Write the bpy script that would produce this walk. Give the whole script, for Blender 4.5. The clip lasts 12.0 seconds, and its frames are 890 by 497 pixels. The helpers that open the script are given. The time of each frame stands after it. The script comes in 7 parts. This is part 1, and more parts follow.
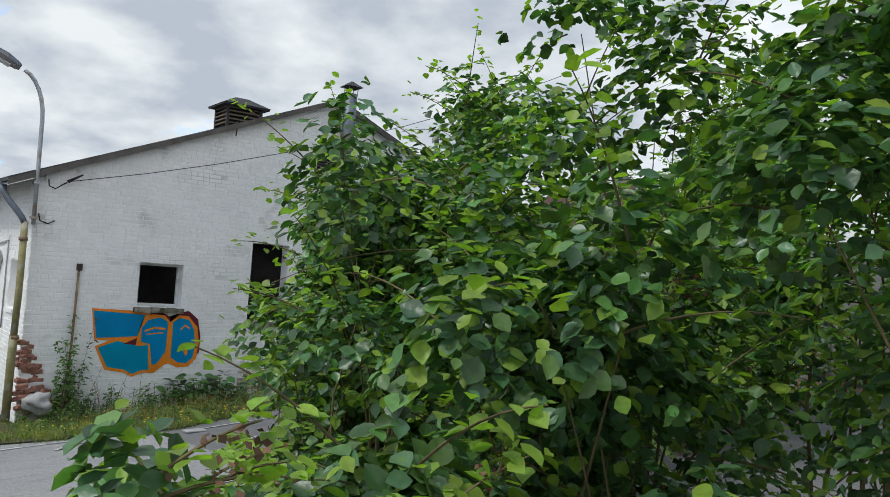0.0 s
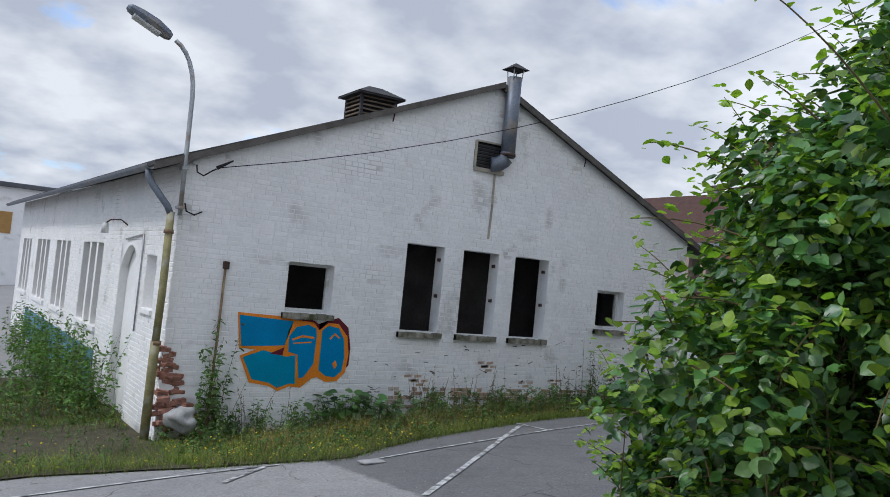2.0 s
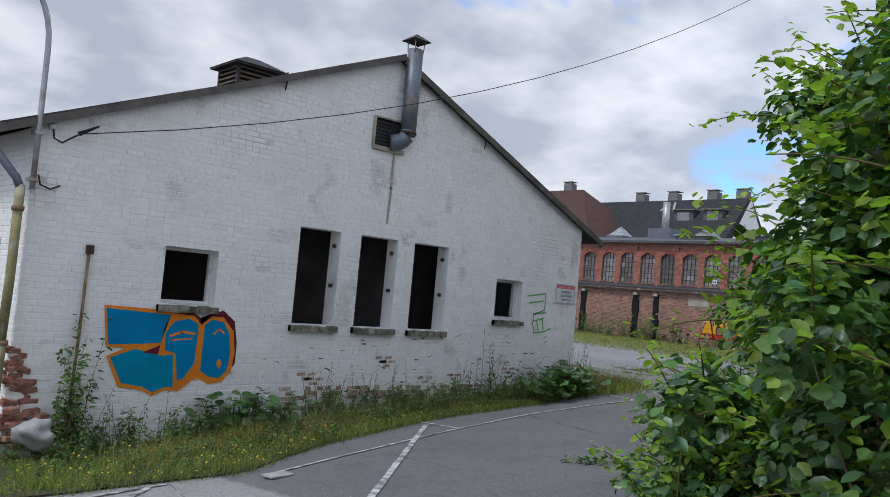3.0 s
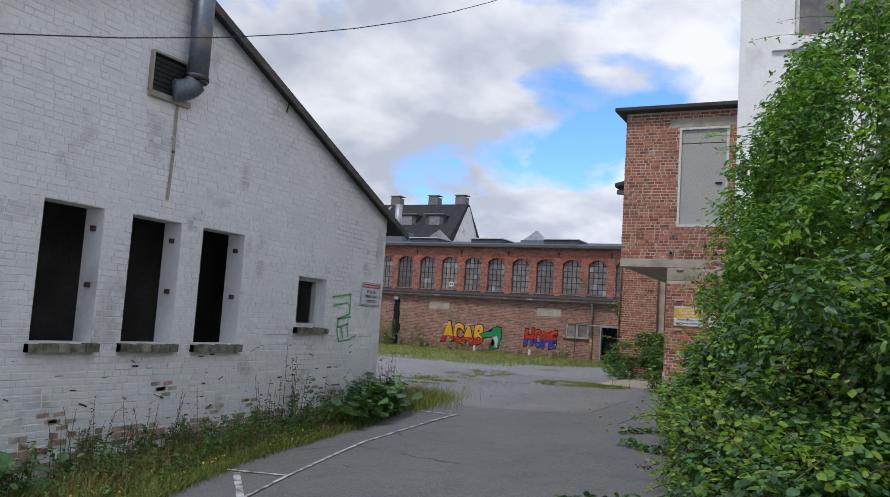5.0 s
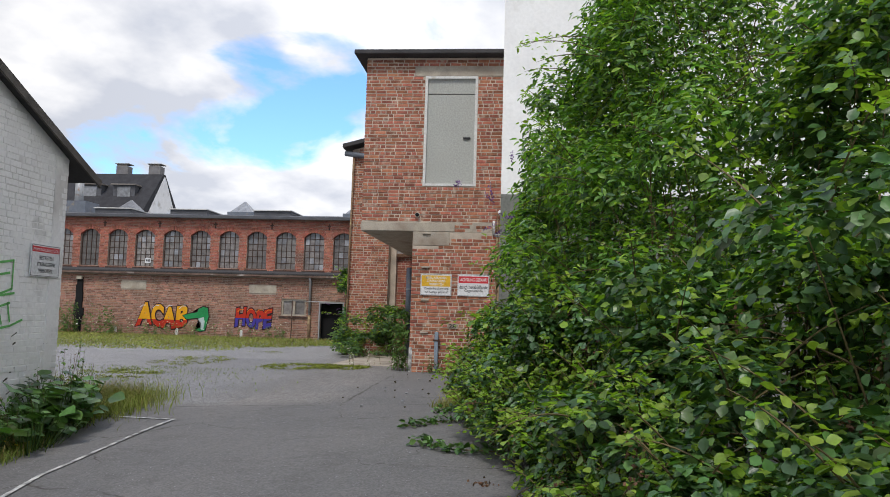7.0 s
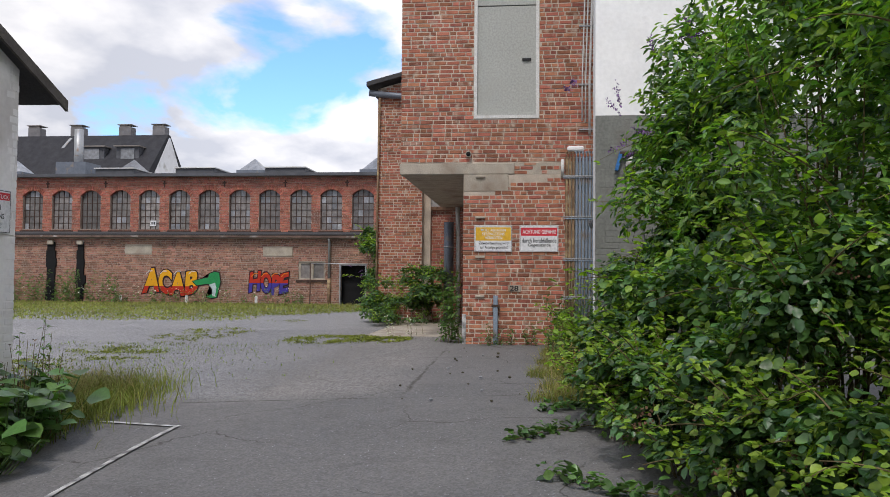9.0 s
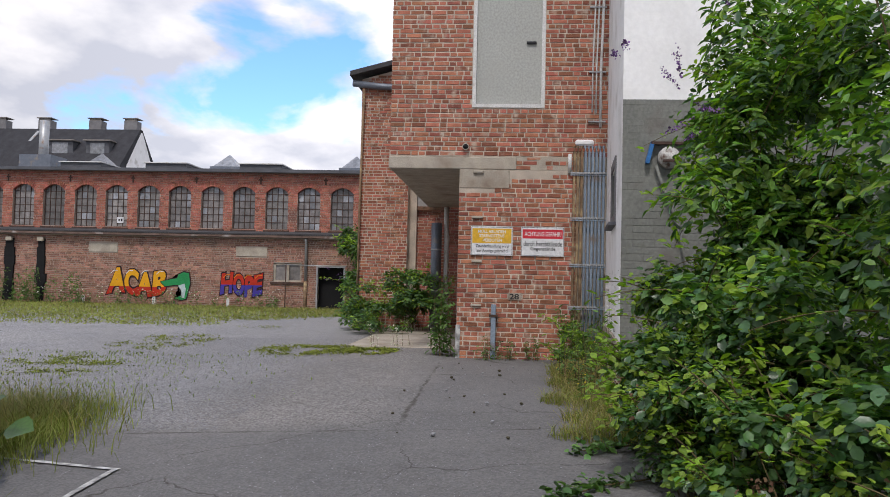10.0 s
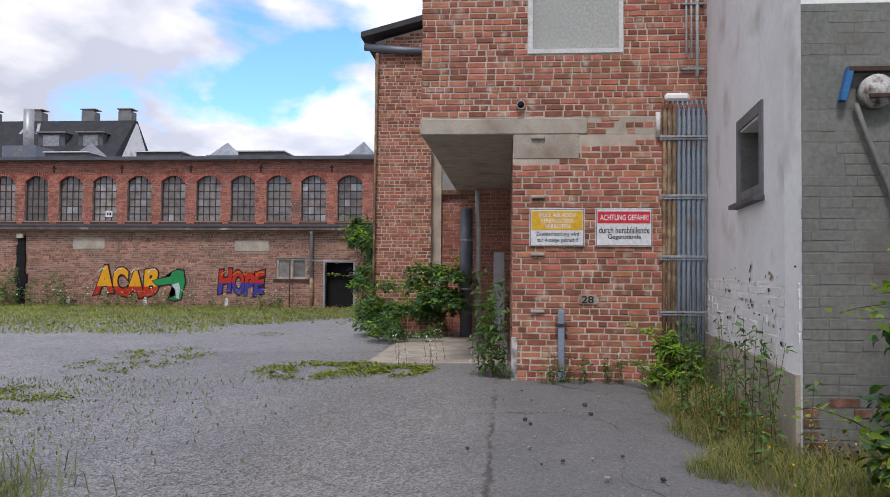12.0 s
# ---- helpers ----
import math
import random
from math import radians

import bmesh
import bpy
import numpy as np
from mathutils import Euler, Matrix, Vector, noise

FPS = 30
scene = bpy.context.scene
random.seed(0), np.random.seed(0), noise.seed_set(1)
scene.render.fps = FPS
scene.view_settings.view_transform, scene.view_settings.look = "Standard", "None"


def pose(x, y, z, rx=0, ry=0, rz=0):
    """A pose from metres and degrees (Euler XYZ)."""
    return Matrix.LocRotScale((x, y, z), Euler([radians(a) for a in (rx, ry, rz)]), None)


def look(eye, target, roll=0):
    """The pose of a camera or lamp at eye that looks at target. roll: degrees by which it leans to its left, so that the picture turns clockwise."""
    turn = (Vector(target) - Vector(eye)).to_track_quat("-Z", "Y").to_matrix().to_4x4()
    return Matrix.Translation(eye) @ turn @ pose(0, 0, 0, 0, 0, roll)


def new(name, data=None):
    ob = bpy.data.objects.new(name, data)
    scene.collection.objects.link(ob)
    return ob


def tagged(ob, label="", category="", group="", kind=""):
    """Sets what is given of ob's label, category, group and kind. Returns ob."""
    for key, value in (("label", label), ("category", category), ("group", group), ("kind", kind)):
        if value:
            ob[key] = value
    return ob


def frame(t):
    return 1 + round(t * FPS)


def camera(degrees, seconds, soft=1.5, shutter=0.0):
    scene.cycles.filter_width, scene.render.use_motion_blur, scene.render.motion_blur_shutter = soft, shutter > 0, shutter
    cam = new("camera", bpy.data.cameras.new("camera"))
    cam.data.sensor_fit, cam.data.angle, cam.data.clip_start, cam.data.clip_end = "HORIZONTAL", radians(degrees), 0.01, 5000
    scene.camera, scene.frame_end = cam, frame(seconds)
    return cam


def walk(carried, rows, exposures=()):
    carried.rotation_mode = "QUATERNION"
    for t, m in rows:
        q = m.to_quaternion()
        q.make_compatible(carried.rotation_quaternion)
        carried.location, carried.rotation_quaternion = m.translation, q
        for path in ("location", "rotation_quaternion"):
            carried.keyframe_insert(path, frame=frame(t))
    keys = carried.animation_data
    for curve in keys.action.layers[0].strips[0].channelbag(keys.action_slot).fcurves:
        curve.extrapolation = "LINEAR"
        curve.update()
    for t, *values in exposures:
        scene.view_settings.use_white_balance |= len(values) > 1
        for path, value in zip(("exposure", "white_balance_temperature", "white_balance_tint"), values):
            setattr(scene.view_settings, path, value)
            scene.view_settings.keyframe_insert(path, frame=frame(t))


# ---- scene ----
cam = camera(58.7, 12.0, soft=0.9)
METRES, EYE, TILT, LEAN, TURN = 15.3, 1.6, 0.0, 0.0, -35.5
PATH = [
    (0, (-1.366, -1.325, 1.903), (-0.191, 0.292, 1.979), 4.2),
    (0.5, (-1.469, -0.633, 1.889), (-0.381, 1.044, 1.944), 5.3),
    (1, (-1.604, 0.051, 1.819), (-0.535, 1.741, 1.833), 5.1),
    (1.5, (-1.757, 0.713, 1.738), (-0.712, 2.417, 1.789), 5.7),
    (2, (-1.888, 1.426, 1.675), (-0.845, 3.13, 1.765), 5.6),
    (2.5, (-1.916, 2.136, 1.578), (-0.779, 3.779, 1.671), 5.3),
    (3, (-1.852, 2.796, 1.495), (-0.515, 4.279, 1.607), 5.2),
    (3.5, (-1.775, 3.428, 1.46), (-0.236, 4.699, 1.585), 5.3),
    (3.7, (-1.697, 3.671, 1.44), (-0.096, 4.862, 1.572), 5.0),
    (5.3, (-0.444, 6.316, 1.25), (1.386, 7.1, 1.434), 3.2),
    (5.5, (-0.215, 6.49, 1.22), (1.661, 7.162, 1.39), 2.6),
    (6, (0.402, 6.736, 1.113), (2.361, 7.124, 1.205), 1.4),
    (6.5, (1.042, 7.08, 1.1), (3.019, 7.331, 1.272), 1.9),
    (7, (1.727, 7.462, 1.153), (3.711, 7.647, 1.322), 1.6),
    (7.5, (2.444, 7.859, 1.187), (4.436, 8.015, 1.275), 1.3),
    (7.7, (2.723, 7.994, 1.175), (4.717, 8.144, 1.228), 1.3),
    (9.3, (5.069, 8.746, 1.137), (7.057, 8.957, 1.21), 0.4),
    (9.5, (5.363, 8.836, 1.143), (7.354, 9.014, 1.213), 0.5),
    (10, (6.038, 9.033, 1.173), (8.031, 9.18, 1.252), 1.3),
    (10.5, (6.784, 9.259, 1.176), (8.779, 9.382, 1.245), 1.3),
    (11, (7.492, 9.459, 1.208), (9.484, 9.634, 1.273), 0.4),
    (11.5, (8.227, 9.641, 1.231), (10.215, 9.845, 1.281), -0.2),
    (12, (8.938, 9.832, 1.266), (10.931, 9.988, 1.323), 0.4),
]
walk(cam, [(t, look(eye, target, roll)) for t, eye, target, roll in PATH], [(0.0, 0.62, 6200, 6), (1.0, 0.58, 6050, 8), (3.0, 0.47, 5950, 11), (5.5, 0.38, 6150, 12), (6.0, 0.6, 6450, 11), (7.5, 0.72, 6500, 11), (9.5, 0.7, 6500, 14), (12.0, 0.7, 6250, 16)])

# ---- world, sun, exposure ----
SUN_ELEV, SUN_AZ = radians(54), radians(276)
world = bpy.data.worlds.new("sky")
scene.world = world
world.use_nodes = True
wn, wl = world.node_tree.nodes, world.node_tree.links
wn.clear()
w_out = wn.new("ShaderNodeOutputWorld")
w_bg = wn.new("ShaderNodeBackground")
w_sky = wn.new("ShaderNodeTexSky")
w_sky.sky_type, w_sky.sun_disc = "NISHITA", False
w_sky.sun_elevation, w_sky.sun_rotation = SUN_ELEV, SUN_AZ
w_co = wn.new("ShaderNodeTexCoord")
w_sep = wn.new("ShaderNodeSeparateXYZ")
w_hi = wn.new("ShaderNodeMath")
w_hi.operation, w_hi.inputs[1].default_value = "ADD", 0.32
w_dv = wn.new("ShaderNodeVectorMath")
w_dv.operation = "DIVIDE"
w_cmb = wn.new("ShaderNodeCombineXYZ")
w_n1 = wn.new("ShaderNodeTexNoise")
w_n1.inputs["Scale"].default_value, w_n1.inputs["Detail"].default_value, w_n1.inputs["Roughness"].default_value = 1.9, 9.0, 0.54
w_n1.inputs["Distortion"].default_value = 0.25
w_r1 = wn.new("ShaderNodeValToRGB")
w_r1.color_ramp.elements[0].position, w_r1.color_ramp.elements[1].position = 0.405, 0.485
w_n2 = wn.new("ShaderNodeTexNoise")
w_n2.inputs["Scale"].default_value, w_n2.inputs["Detail"].default_value = 4.2, 9.0
w_r2 = wn.new("ShaderNodeValToRGB")
w_r2.color_ramp.elements[0].position, w_r2.color_ramp.elements[1].position = 0.40, 0.66
w_r2.color_ramp.elements[0].color, w_r2.color_ramp.elements[1].color = (4.3, 4.55, 5.1, 1), (7.4, 7.4, 7.4, 1)
w_blue = wn.new("ShaderNodeMix")
w_blue.data_type, w_blue.blend_type = "RGBA", "MULTIPLY"
w_blue.inputs["Factor"].default_value = 1.0
w_blue.inputs["B"].default_value = (0.95, 1.35, 1.75, 1)
w_mix = wn.new("ShaderNodeMix")
w_mix.data_type = "RGBA"
wl.new(w_co.outputs["Generated"], w_sep.inputs[0])
wl.new(w_sep.outputs["Z"], w_hi.inputs[0])
for k in "XYZ":
    wl.new(w_hi.outputs[0], w_cmb.inputs[k])
wl.new(w_co.outputs["Generated"], w_dv.inputs[0])
wl.new(w_cmb.outputs[0], w_dv.inputs[1])
w_map = wn.new("ShaderNodeMapping")
w_map.inputs["Rotation"].default_value[2] = radians(14)
wl.new(w_dv.outputs[0], w_map.inputs["Vector"])
wl.new(w_map.outputs[0], w_n1.inputs["Vector"])
wl.new(w_map.outputs[0], w_n2.inputs["Vector"])
w_bias = wn.new("ShaderNodeMath")
w_bias.operation, w_bias.inputs[1].default_value = "MULTIPLY_ADD", 0.13
w_abs = wn.new("ShaderNodeMath")
w_abs.operation = "ABSOLUTE"
wl.new(w_sep.outputs["Y"], w_abs.inputs[0])
wl.new(w_abs.outputs[0], w_bias.inputs[0])
wl.new(w_n1.outputs["Fac"], w_bias.inputs[2])
wl.new(w_bias.outputs[0], w_r1.inputs[0])
wl.new(w_n2.outputs["Fac"], w_r2.inputs[0])
wl.new(w_sky.outputs[0], w_blue.inputs["A"])
wl.new(w_r1.outputs[0], w_mix.inputs["Factor"])
wl.new(w_blue.outputs["Result"], w_mix.inputs["A"])
w_dim = wn.new("ShaderNodeMapRange")
w_dim.inputs[1].default_value, w_dim.inputs[2].default_value, w_dim.inputs[3].default_value, w_dim.inputs[4].default_value = 0.3, 0.75, 1.0, 0.78
wl.new(w_sep.outputs["Y"], w_dim.inputs[0])
w_thick = wn.new("ShaderNodeVectorMath")
w_thick.operation = "SCALE"
wl.new(w_r2.outputs[0], w_thick.inputs[0])
wl.new(w_dim.outputs[0], w_thick.inputs["Scale"])
wl.new(w_thick.outputs[0], w_mix.inputs["B"])
wl.new(w_mix.outputs["Result"], w_bg.inputs["Color"])
w_bg.inputs["Strength"].default_value = 0.1
wl.new(w_bg.outputs[0], w_out.inputs["Surface"])
sun = new("sun", bpy.data.lights.new("sun", "SUN"))
sun.data.energy, sun.data.angle, sun.data.color = 1.25, radians(9), (1.0, 0.96, 0.9)
sun_dir = Vector((math.sin(SUN_AZ) * math.cos(SUN_ELEV), math.cos(SUN_AZ) * math.cos(SUN_ELEV), math.sin(SUN_ELEV)))
sun.matrix_world = look(sun_dir * 60, (0, 0, 0))
tagged(sun, "soft sun behind thin cloud", "sun", kind="structure")


# ---- materials ----
def shader(name, base, rough=0.8, metal=0.0, var=0.25, scale=6.0, fine=60.0, bump=0.3, stain=None, stain_amt=0.0, stain_scale=0.7,
           island=0.0, obj=0.0, spec=0.3, trans=0.0, dist=0.01, grain=0.78):
    """Principled material with noise at two scales, stains, per-piece variation and fine relief."""
    m = bpy.data.materials.new(name)
    m.use_nodes = True
    n, l = m.node_tree.nodes, m.node_tree.links
    b = n["Principled BSDF"]
    b.inputs["Roughness"].default_value, b.inputs["Metallic"].default_value = rough, metal
    b.inputs["Specular IOR Level"].default_value = spec
    co = n.new("ShaderNodeTexCoord")
    geo = n.new("ShaderNodeNewGeometry")

    def noise_at(s, detail=5.0):
        t = n.new("ShaderNodeTexNoise")
        t.inputs["Scale"].default_value, t.inputs["Detail"].default_value = s, detail
        l.new(geo.outputs["Position"], t.inputs["Vector"])
        return t.outputs["Fac"]

    def mixer(fac, a, bb, mode="MIX"):
        x = n.new("ShaderNodeMix")
        x.data_type, x.blend_type = "RGBA", mode
        for sock, v in ((x.inputs["Factor"], fac), (x.inputs["A"], a), (x.inputs["B"], bb)):
            if isinstance(v, bpy.types.NodeSocket):
                l.new(v, sock)
            else:
                sock.default_value = v
        return x.outputs["Result"]

    def ramp(v, a, c):
        r = n.new("ShaderNodeMapRange")
        r.inputs[1].default_value, r.inputs[2].default_value = a, c
        l.new(v, r.inputs[0])
        return r.outputs[0]

    dark = tuple(c * (1 - var) for c in base) + (1,)
    light = tuple(min(1, c * (1 + var)) for c in base) + (1,)
    big, small = noise_at(scale), noise_at(fine)
    col = mixer(ramp(big, 0.3, 0.7), dark, light)
    col = mixer(ramp(small, 0.35, 0.65), col, mixer(1.0, col, (grain, grain, grain, 1), "MULTIPLY"))
    for amount, source in ((island, geo.outputs["Random Per Island"]), (obj, None)):
        if amount:
            if source is None:
                source = n.new("ShaderNodeObjectInfo").outputs["Random"]
            h = n.new("ShaderNodeHueSaturation")
            v = n.new("ShaderNodeMapRange")
            v.inputs[3].default_value, v.inputs[4].default_value = 1 - amount, 1 + amount
            l.new(source, v.inputs[0])
            l.new(v.outputs[0], h.inputs["Value"])
            w = n.new("ShaderNodeMapRange")
            w.inputs[3].default_value, w.inputs[4].default_value = 0.5 - 0.03 * amount, 0.5 + 0.03 * amount
            wn_ = n.new("ShaderNodeTexWhiteNoise")
            wn_.noise_dimensions = "1D"
            l.new(source, wn_.inputs["W"])
            l.new(wn_.outputs["Value"], w.inputs[0])
            l.new(w.outputs[0], h.inputs["Hue"])
            l.new(col, h.inputs["Color"])
            col = h.outputs["Color"]
    if stain:
        s = ramp(noise_at(stain_scale, 8.0), 0.62 - stain_amt * 0.4, 0.78 - stain_amt * 0.3)
        col = mixer(s, col, (*stain, 1))
    l.new(col, b.inputs["Base Color"])
    if bump:
        bp = n.new("ShaderNodeBump")
        bp.inputs["Strength"].default_value, bp.inputs["Distance"].default_value = bump, dist
        l.new(small, bp.inputs["Height"])
        l.new(bp.outputs[0], b.inputs["Normal"])
    if trans:
        tr = n.new("ShaderNodeBsdfTranslucent")
        l.new(mixer(1.0, col, (1.5, 1.9, 0.55, 1), "MULTIPLY"), tr.inputs["Color"])
        mx = n.new("ShaderNodeMixShader")
        mx.inputs[0].default_value = trans
        l.new(b.outputs[0], mx.inputs[1])
        l.new(tr.outputs[0], mx.inputs[2])
        l.new(mx.outputs[0], n["Material Output"].inputs["Surface"])
    return m


def glass(name, tint=(0.8, 0.85, 0.85), rough=0.05):
    m = bpy.data.materials.new(name)
    m.use_nodes = True
    b = m.node_tree.nodes["Principled BSDF"]
    b.inputs["Base Color"].default_value = (*tint, 1)
    b.inputs["Roughness"].default_value = rough
    b.inputs["Transmission Weight"].default_value = 0.35
    b.inputs["Specular IOR Level"].default_value = 0.6
    return m


def asphalt(name):
    """Old yard asphalt: a paler older coat by the road, a smooth dark coat, and a worn stony coat beyond a straight seam; cracks, stains and stones in it."""
    m = bpy.data.materials.new(name)
    m.use_nodes = True
    n, l = m.node_tree.nodes, m.node_tree.links
    b = n["Principled BSDF"]
    b.inputs["Roughness"].default_value, b.inputs["Specular IOR Level"].default_value = 0.92, 0.25
    pos = n.new("ShaderNodeNewGeometry").outputs["Position"]
    sep = n.new("ShaderNodeSeparateXYZ")
    l.new(pos, sep.inputs[0])

    def calc(op, *vals):
        x = n.new("ShaderNodeMath")
        x.operation = op
        for sock, v in zip(x.inputs, vals):
            if isinstance(v, bpy.types.NodeSocket):
                l.new(v, sock)
            else:
                sock.default_value = v
        return x.outputs[0]

    def noise_of(scale, detail=6.0, rough=0.55):
        x = n.new("ShaderNodeTexNoise")
        x.inputs["Scale"].default_value, x.inputs["Detail"].default_value, x.inputs["Roughness"].default_value = scale, detail, rough
        l.new(pos, x.inputs["Vector"])
        return x.outputs["Fac"]

    def ramp(v, a, c, lo=0.0, hi=1.0):
        x = n.new("ShaderNodeMapRange")
        for k, q in zip((1, 2, 3, 4), (a, c, lo, hi)):
            x.inputs[k].default_value = q
        l.new(v, x.inputs[0])
        return x.outputs[0]

    def blend(f, a, c, mode="MIX"):
        x = n.new("ShaderNodeMix")
        x.data_type, x.blend_type = "RGBA", mode
        for sock, v in ((x.inputs["Factor"], f), (x.inputs["A"], a), (x.inputs["B"], c)):
            if isinstance(v, bpy.types.NodeSocket):
                l.new(v, sock)
            else:
                sock.default_value = v if isinstance(v, float) else (*v, 1)
        return x.outputs["Result"]

    wob = calc("MULTIPLY_ADD", noise_of(1.3), 0.5, -0.25)
    fray = calc("MULTIPLY_ADD", noise_of(6.0), 0.16, -0.08)
    X, Y = sep.outputs["X"], sep.outputs["Y"]
    old = ramp(calc("ADD", X, fray), 2.30, 2.22)
    stony = calc("MULTIPLY", ramp(calc("ADD", X, calc("MULTIPLY", wob, 0.5)), 12.8, 13.5), ramp(calc("ADD", Y, wob), 9.75, 10.5))
    loose = calc("MULTIPLY", stony, ramp(calc("ADD", Y, calc("MULTIPLY", wob, 3.0)), 11.6, 12.9))
    cell = n.new("ShaderNodeTexVoronoi")
    cell.inputs["Scale"].default_value = 62.0
    l.new(pos, cell.inputs["Vector"])
    tone = n.new("ShaderNodeSeparateColor")
    l.new(cell.outputs["Color"], tone.inputs[0])
    stone = ramp(tone.outputs[0], 0.1, 0.95, 0.5, 1.6)
    col = blend(old, (0.138, 0.135, 0.134), (0.25, 0.243, 0.238))
    col = blend(stony, col, (0.19, 0.182, 0.175))
    col = blend(loose, col, (0.24, 0.239, 0.243))
    col = blend(ramp(noise_of(0.55, 5.0), 0.35, 0.68, 0.0, 0.55), col, blend(1.0, col, (1.32, 1.29, 1.26), "MULTIPLY"))
    col = blend(ramp(noise_of(2.6, 9.0, 0.68), 0.5, 0.7, 0.0, 0.6), col, blend(1.0, col, (0.72, 0.71, 0.70), "MULTIPLY"))
    col = blend(ramp(noise_of(14.0, 9.0, 0.75), 0.52, 0.66, 0.0, 0.5), col, blend(1.0, col, (1.3, 1.3, 1.28), "MULTIPLY"))
    grey = n.new("ShaderNodeCombineColor")
    for k in range(3):
        l.new(stone, grey.inputs[k])
    col = blend(calc("MULTIPLY_ADD", stony, 0.45, 0.3), col, blend(1.0, col, grey.outputs[0], "MULTIPLY"))
    warp = n.new("ShaderNodeTexNoise")
    warp.inputs["Scale"].default_value, warp.inputs["Detail"].default_value = 1.6, 6.0
    l.new(pos, warp.inputs["Vector"])
    shift = n.new("ShaderNodeVectorMath")
    shift.operation = "MULTIPLY_ADD"
    shift.inputs[1].default_value = (0.7, 0.7, 0.0)
    l.new(warp.outputs["Color"], shift.inputs[0])
    l.new(pos, shift.inputs[2])
    crack = n.new("ShaderNodeTexVoronoi")
    crack.feature = "DISTANCE_TO_EDGE"
    crack.inputs["Scale"].default_value = 0.42
    l.new(shift.outputs[0], crack.inputs["Vector"])
    line = calc("MULTIPLY", ramp(crack.outputs["Distance"], 0.0045, 0.001), ramp(noise_of(0.8, 3.0), 0.47, 0.56))
    seam_x = ramp(calc("ABSOLUTE", calc("SUBTRACT", calc("ADD", X, calc("MULTIPLY", fray, 0.35)), 13.0)), 0.03, 0.008)
    seam_y = calc("MULTIPLY", ramp(X, 12.9, 13.1), ramp(calc("ABSOLUTE", calc("SUBTRACT", calc("ADD", Y, fray), 9.96)), 0.035, 0.008))
    line = calc("MAXIMUM", line, calc("MULTIPLY", calc("MAXIMUM", seam_x, seam_y), ramp(noise_of(3.0, 5.0), 0.4, 0.55)))
    col = blend(calc("MULTIPLY", line, 0.75), col, (0.055, 0.05, 0.042))
    l.new(col, b.inputs["Base Color"])
    bump = n.new("ShaderNodeBump")
    bump.inputs["Strength"].default_value, bump.inputs["Distance"].default_value = 0.7, 0.006
    h = calc("ADD", calc("MULTIPLY", cell.outputs["Distance"], calc("MULTIPLY_ADD", stony, 1.1, 0.5)), calc("SUBTRACT", noise_of(30.0, 4.0), line))
    l.new(h, bump.inputs["Height"])
    l.new(bump.outputs[0], b.inputs["Normal"])
    return m


M = {}
M["white_brick"] = shader("white_painted_brick", (0.83, 0.815, 0.80), 0.75, var=0.05, scale=1.2, fine=22, bump=0.35, stain=(0.42, 0.4, 0.38), stain_amt=0.04, stain_scale=1.6, island=0.035, dist=0.012, grain=0.93)
M["white_wall"] = shader("white_painted_joint", (0.83, 0.815, 0.80), 0.8, var=0.06, scale=1.5, fine=22, bump=0.35, stain=(0.4, 0.37, 0.34), stain_amt=0.05, grain=0.93)
M["white_piece"] = shader("white_painted_piece", (0.83, 0.815, 0.80), 0.75, var=0.05, scale=1.2, fine=22, bump=0.35, stain=(0.42, 0.4, 0.38), stain_amt=0.04, stain_scale=1.6, obj=0.035, dist=0.012, grain=0.93)
M["red_brick"] = shader("red_brick", (0.37, 0.138, 0.085), 0.85, var=0.22, scale=9, fine=70, bump=0.6, stain=(0.46, 0.36, 0.28), stain_amt=0.12, stain_scale=6.0, island=0.38)
M["red_piece"] = shader("red_brick_piece", (0.37, 0.138, 0.085), 0.85, var=0.22, scale=9, fine=70, bump=0.6, stain=(0.46, 0.36, 0.28), stain_amt=0.12, stain_scale=6.0, obj=0.38)
M["mortar"] = shader("lime_mortar", (0.55, 0.47, 0.385), 0.95, var=0.25, scale=3, fine=80, bump=0.6)
M["far_brick"] = shader("weathered_factory_brick", (0.34, 0.175, 0.125), 0.9, var=0.25, scale=2.5, fine=25, bump=0.4, stain=(0.17, 0.11, 0.08), stain_amt=0.2, stain_scale=0.8, island=0.4)
M["far_brick_red"] = shader("red_factory_brick", (0.40, 0.145, 0.10), 0.9, var=0.2, scale=2.5, fine=25, bump=0.4, stain=(0.18, 0.09, 0.07), stain_amt=0.16, stain_scale=0.8, island=0.3)
M["far_mortar"] = shader("grey_mortar", (0.42, 0.34, 0.28), 0.95, var=0.15, scale=3, fine=40, bump=0.3)
M["grey_brick"] = shader("grey_painted_brick", (0.195, 0.20, 0.18), 0.7, var=0.14, scale=2, fine=30, bump=0.3, stain=(0.12, 0.1, 0.09), stain_amt=0.14, stain_scale=2, island=0.06)
M["concrete"] = shader("old_concrete", (0.44, 0.39, 0.32), 0.9, var=0.2, scale=4, fine=60, bump=0.5, stain=(0.22, 0.17, 0.13), stain_amt=0.2, stain_scale=2)
M["render_white"] = shader("white_render", (0.84, 0.835, 0.825), 0.8, var=0.05, scale=2, fine=18, bump=0.25, stain=(0.5, 0.48, 0.44), stain_amt=0.14, stain_scale=1.3, grain=0.94)
M["asphalt"] = asphalt("old_asphalt")
M["old_sill"] = shader("mossy_old_sill", (0.30, 0.275, 0.225), 0.95, var=0.3, scale=9, fine=60, bump=0.8, stain=(0.075, 0.08, 0.04), stain_amt=0.42, stain_scale=7.0, island=0.3)
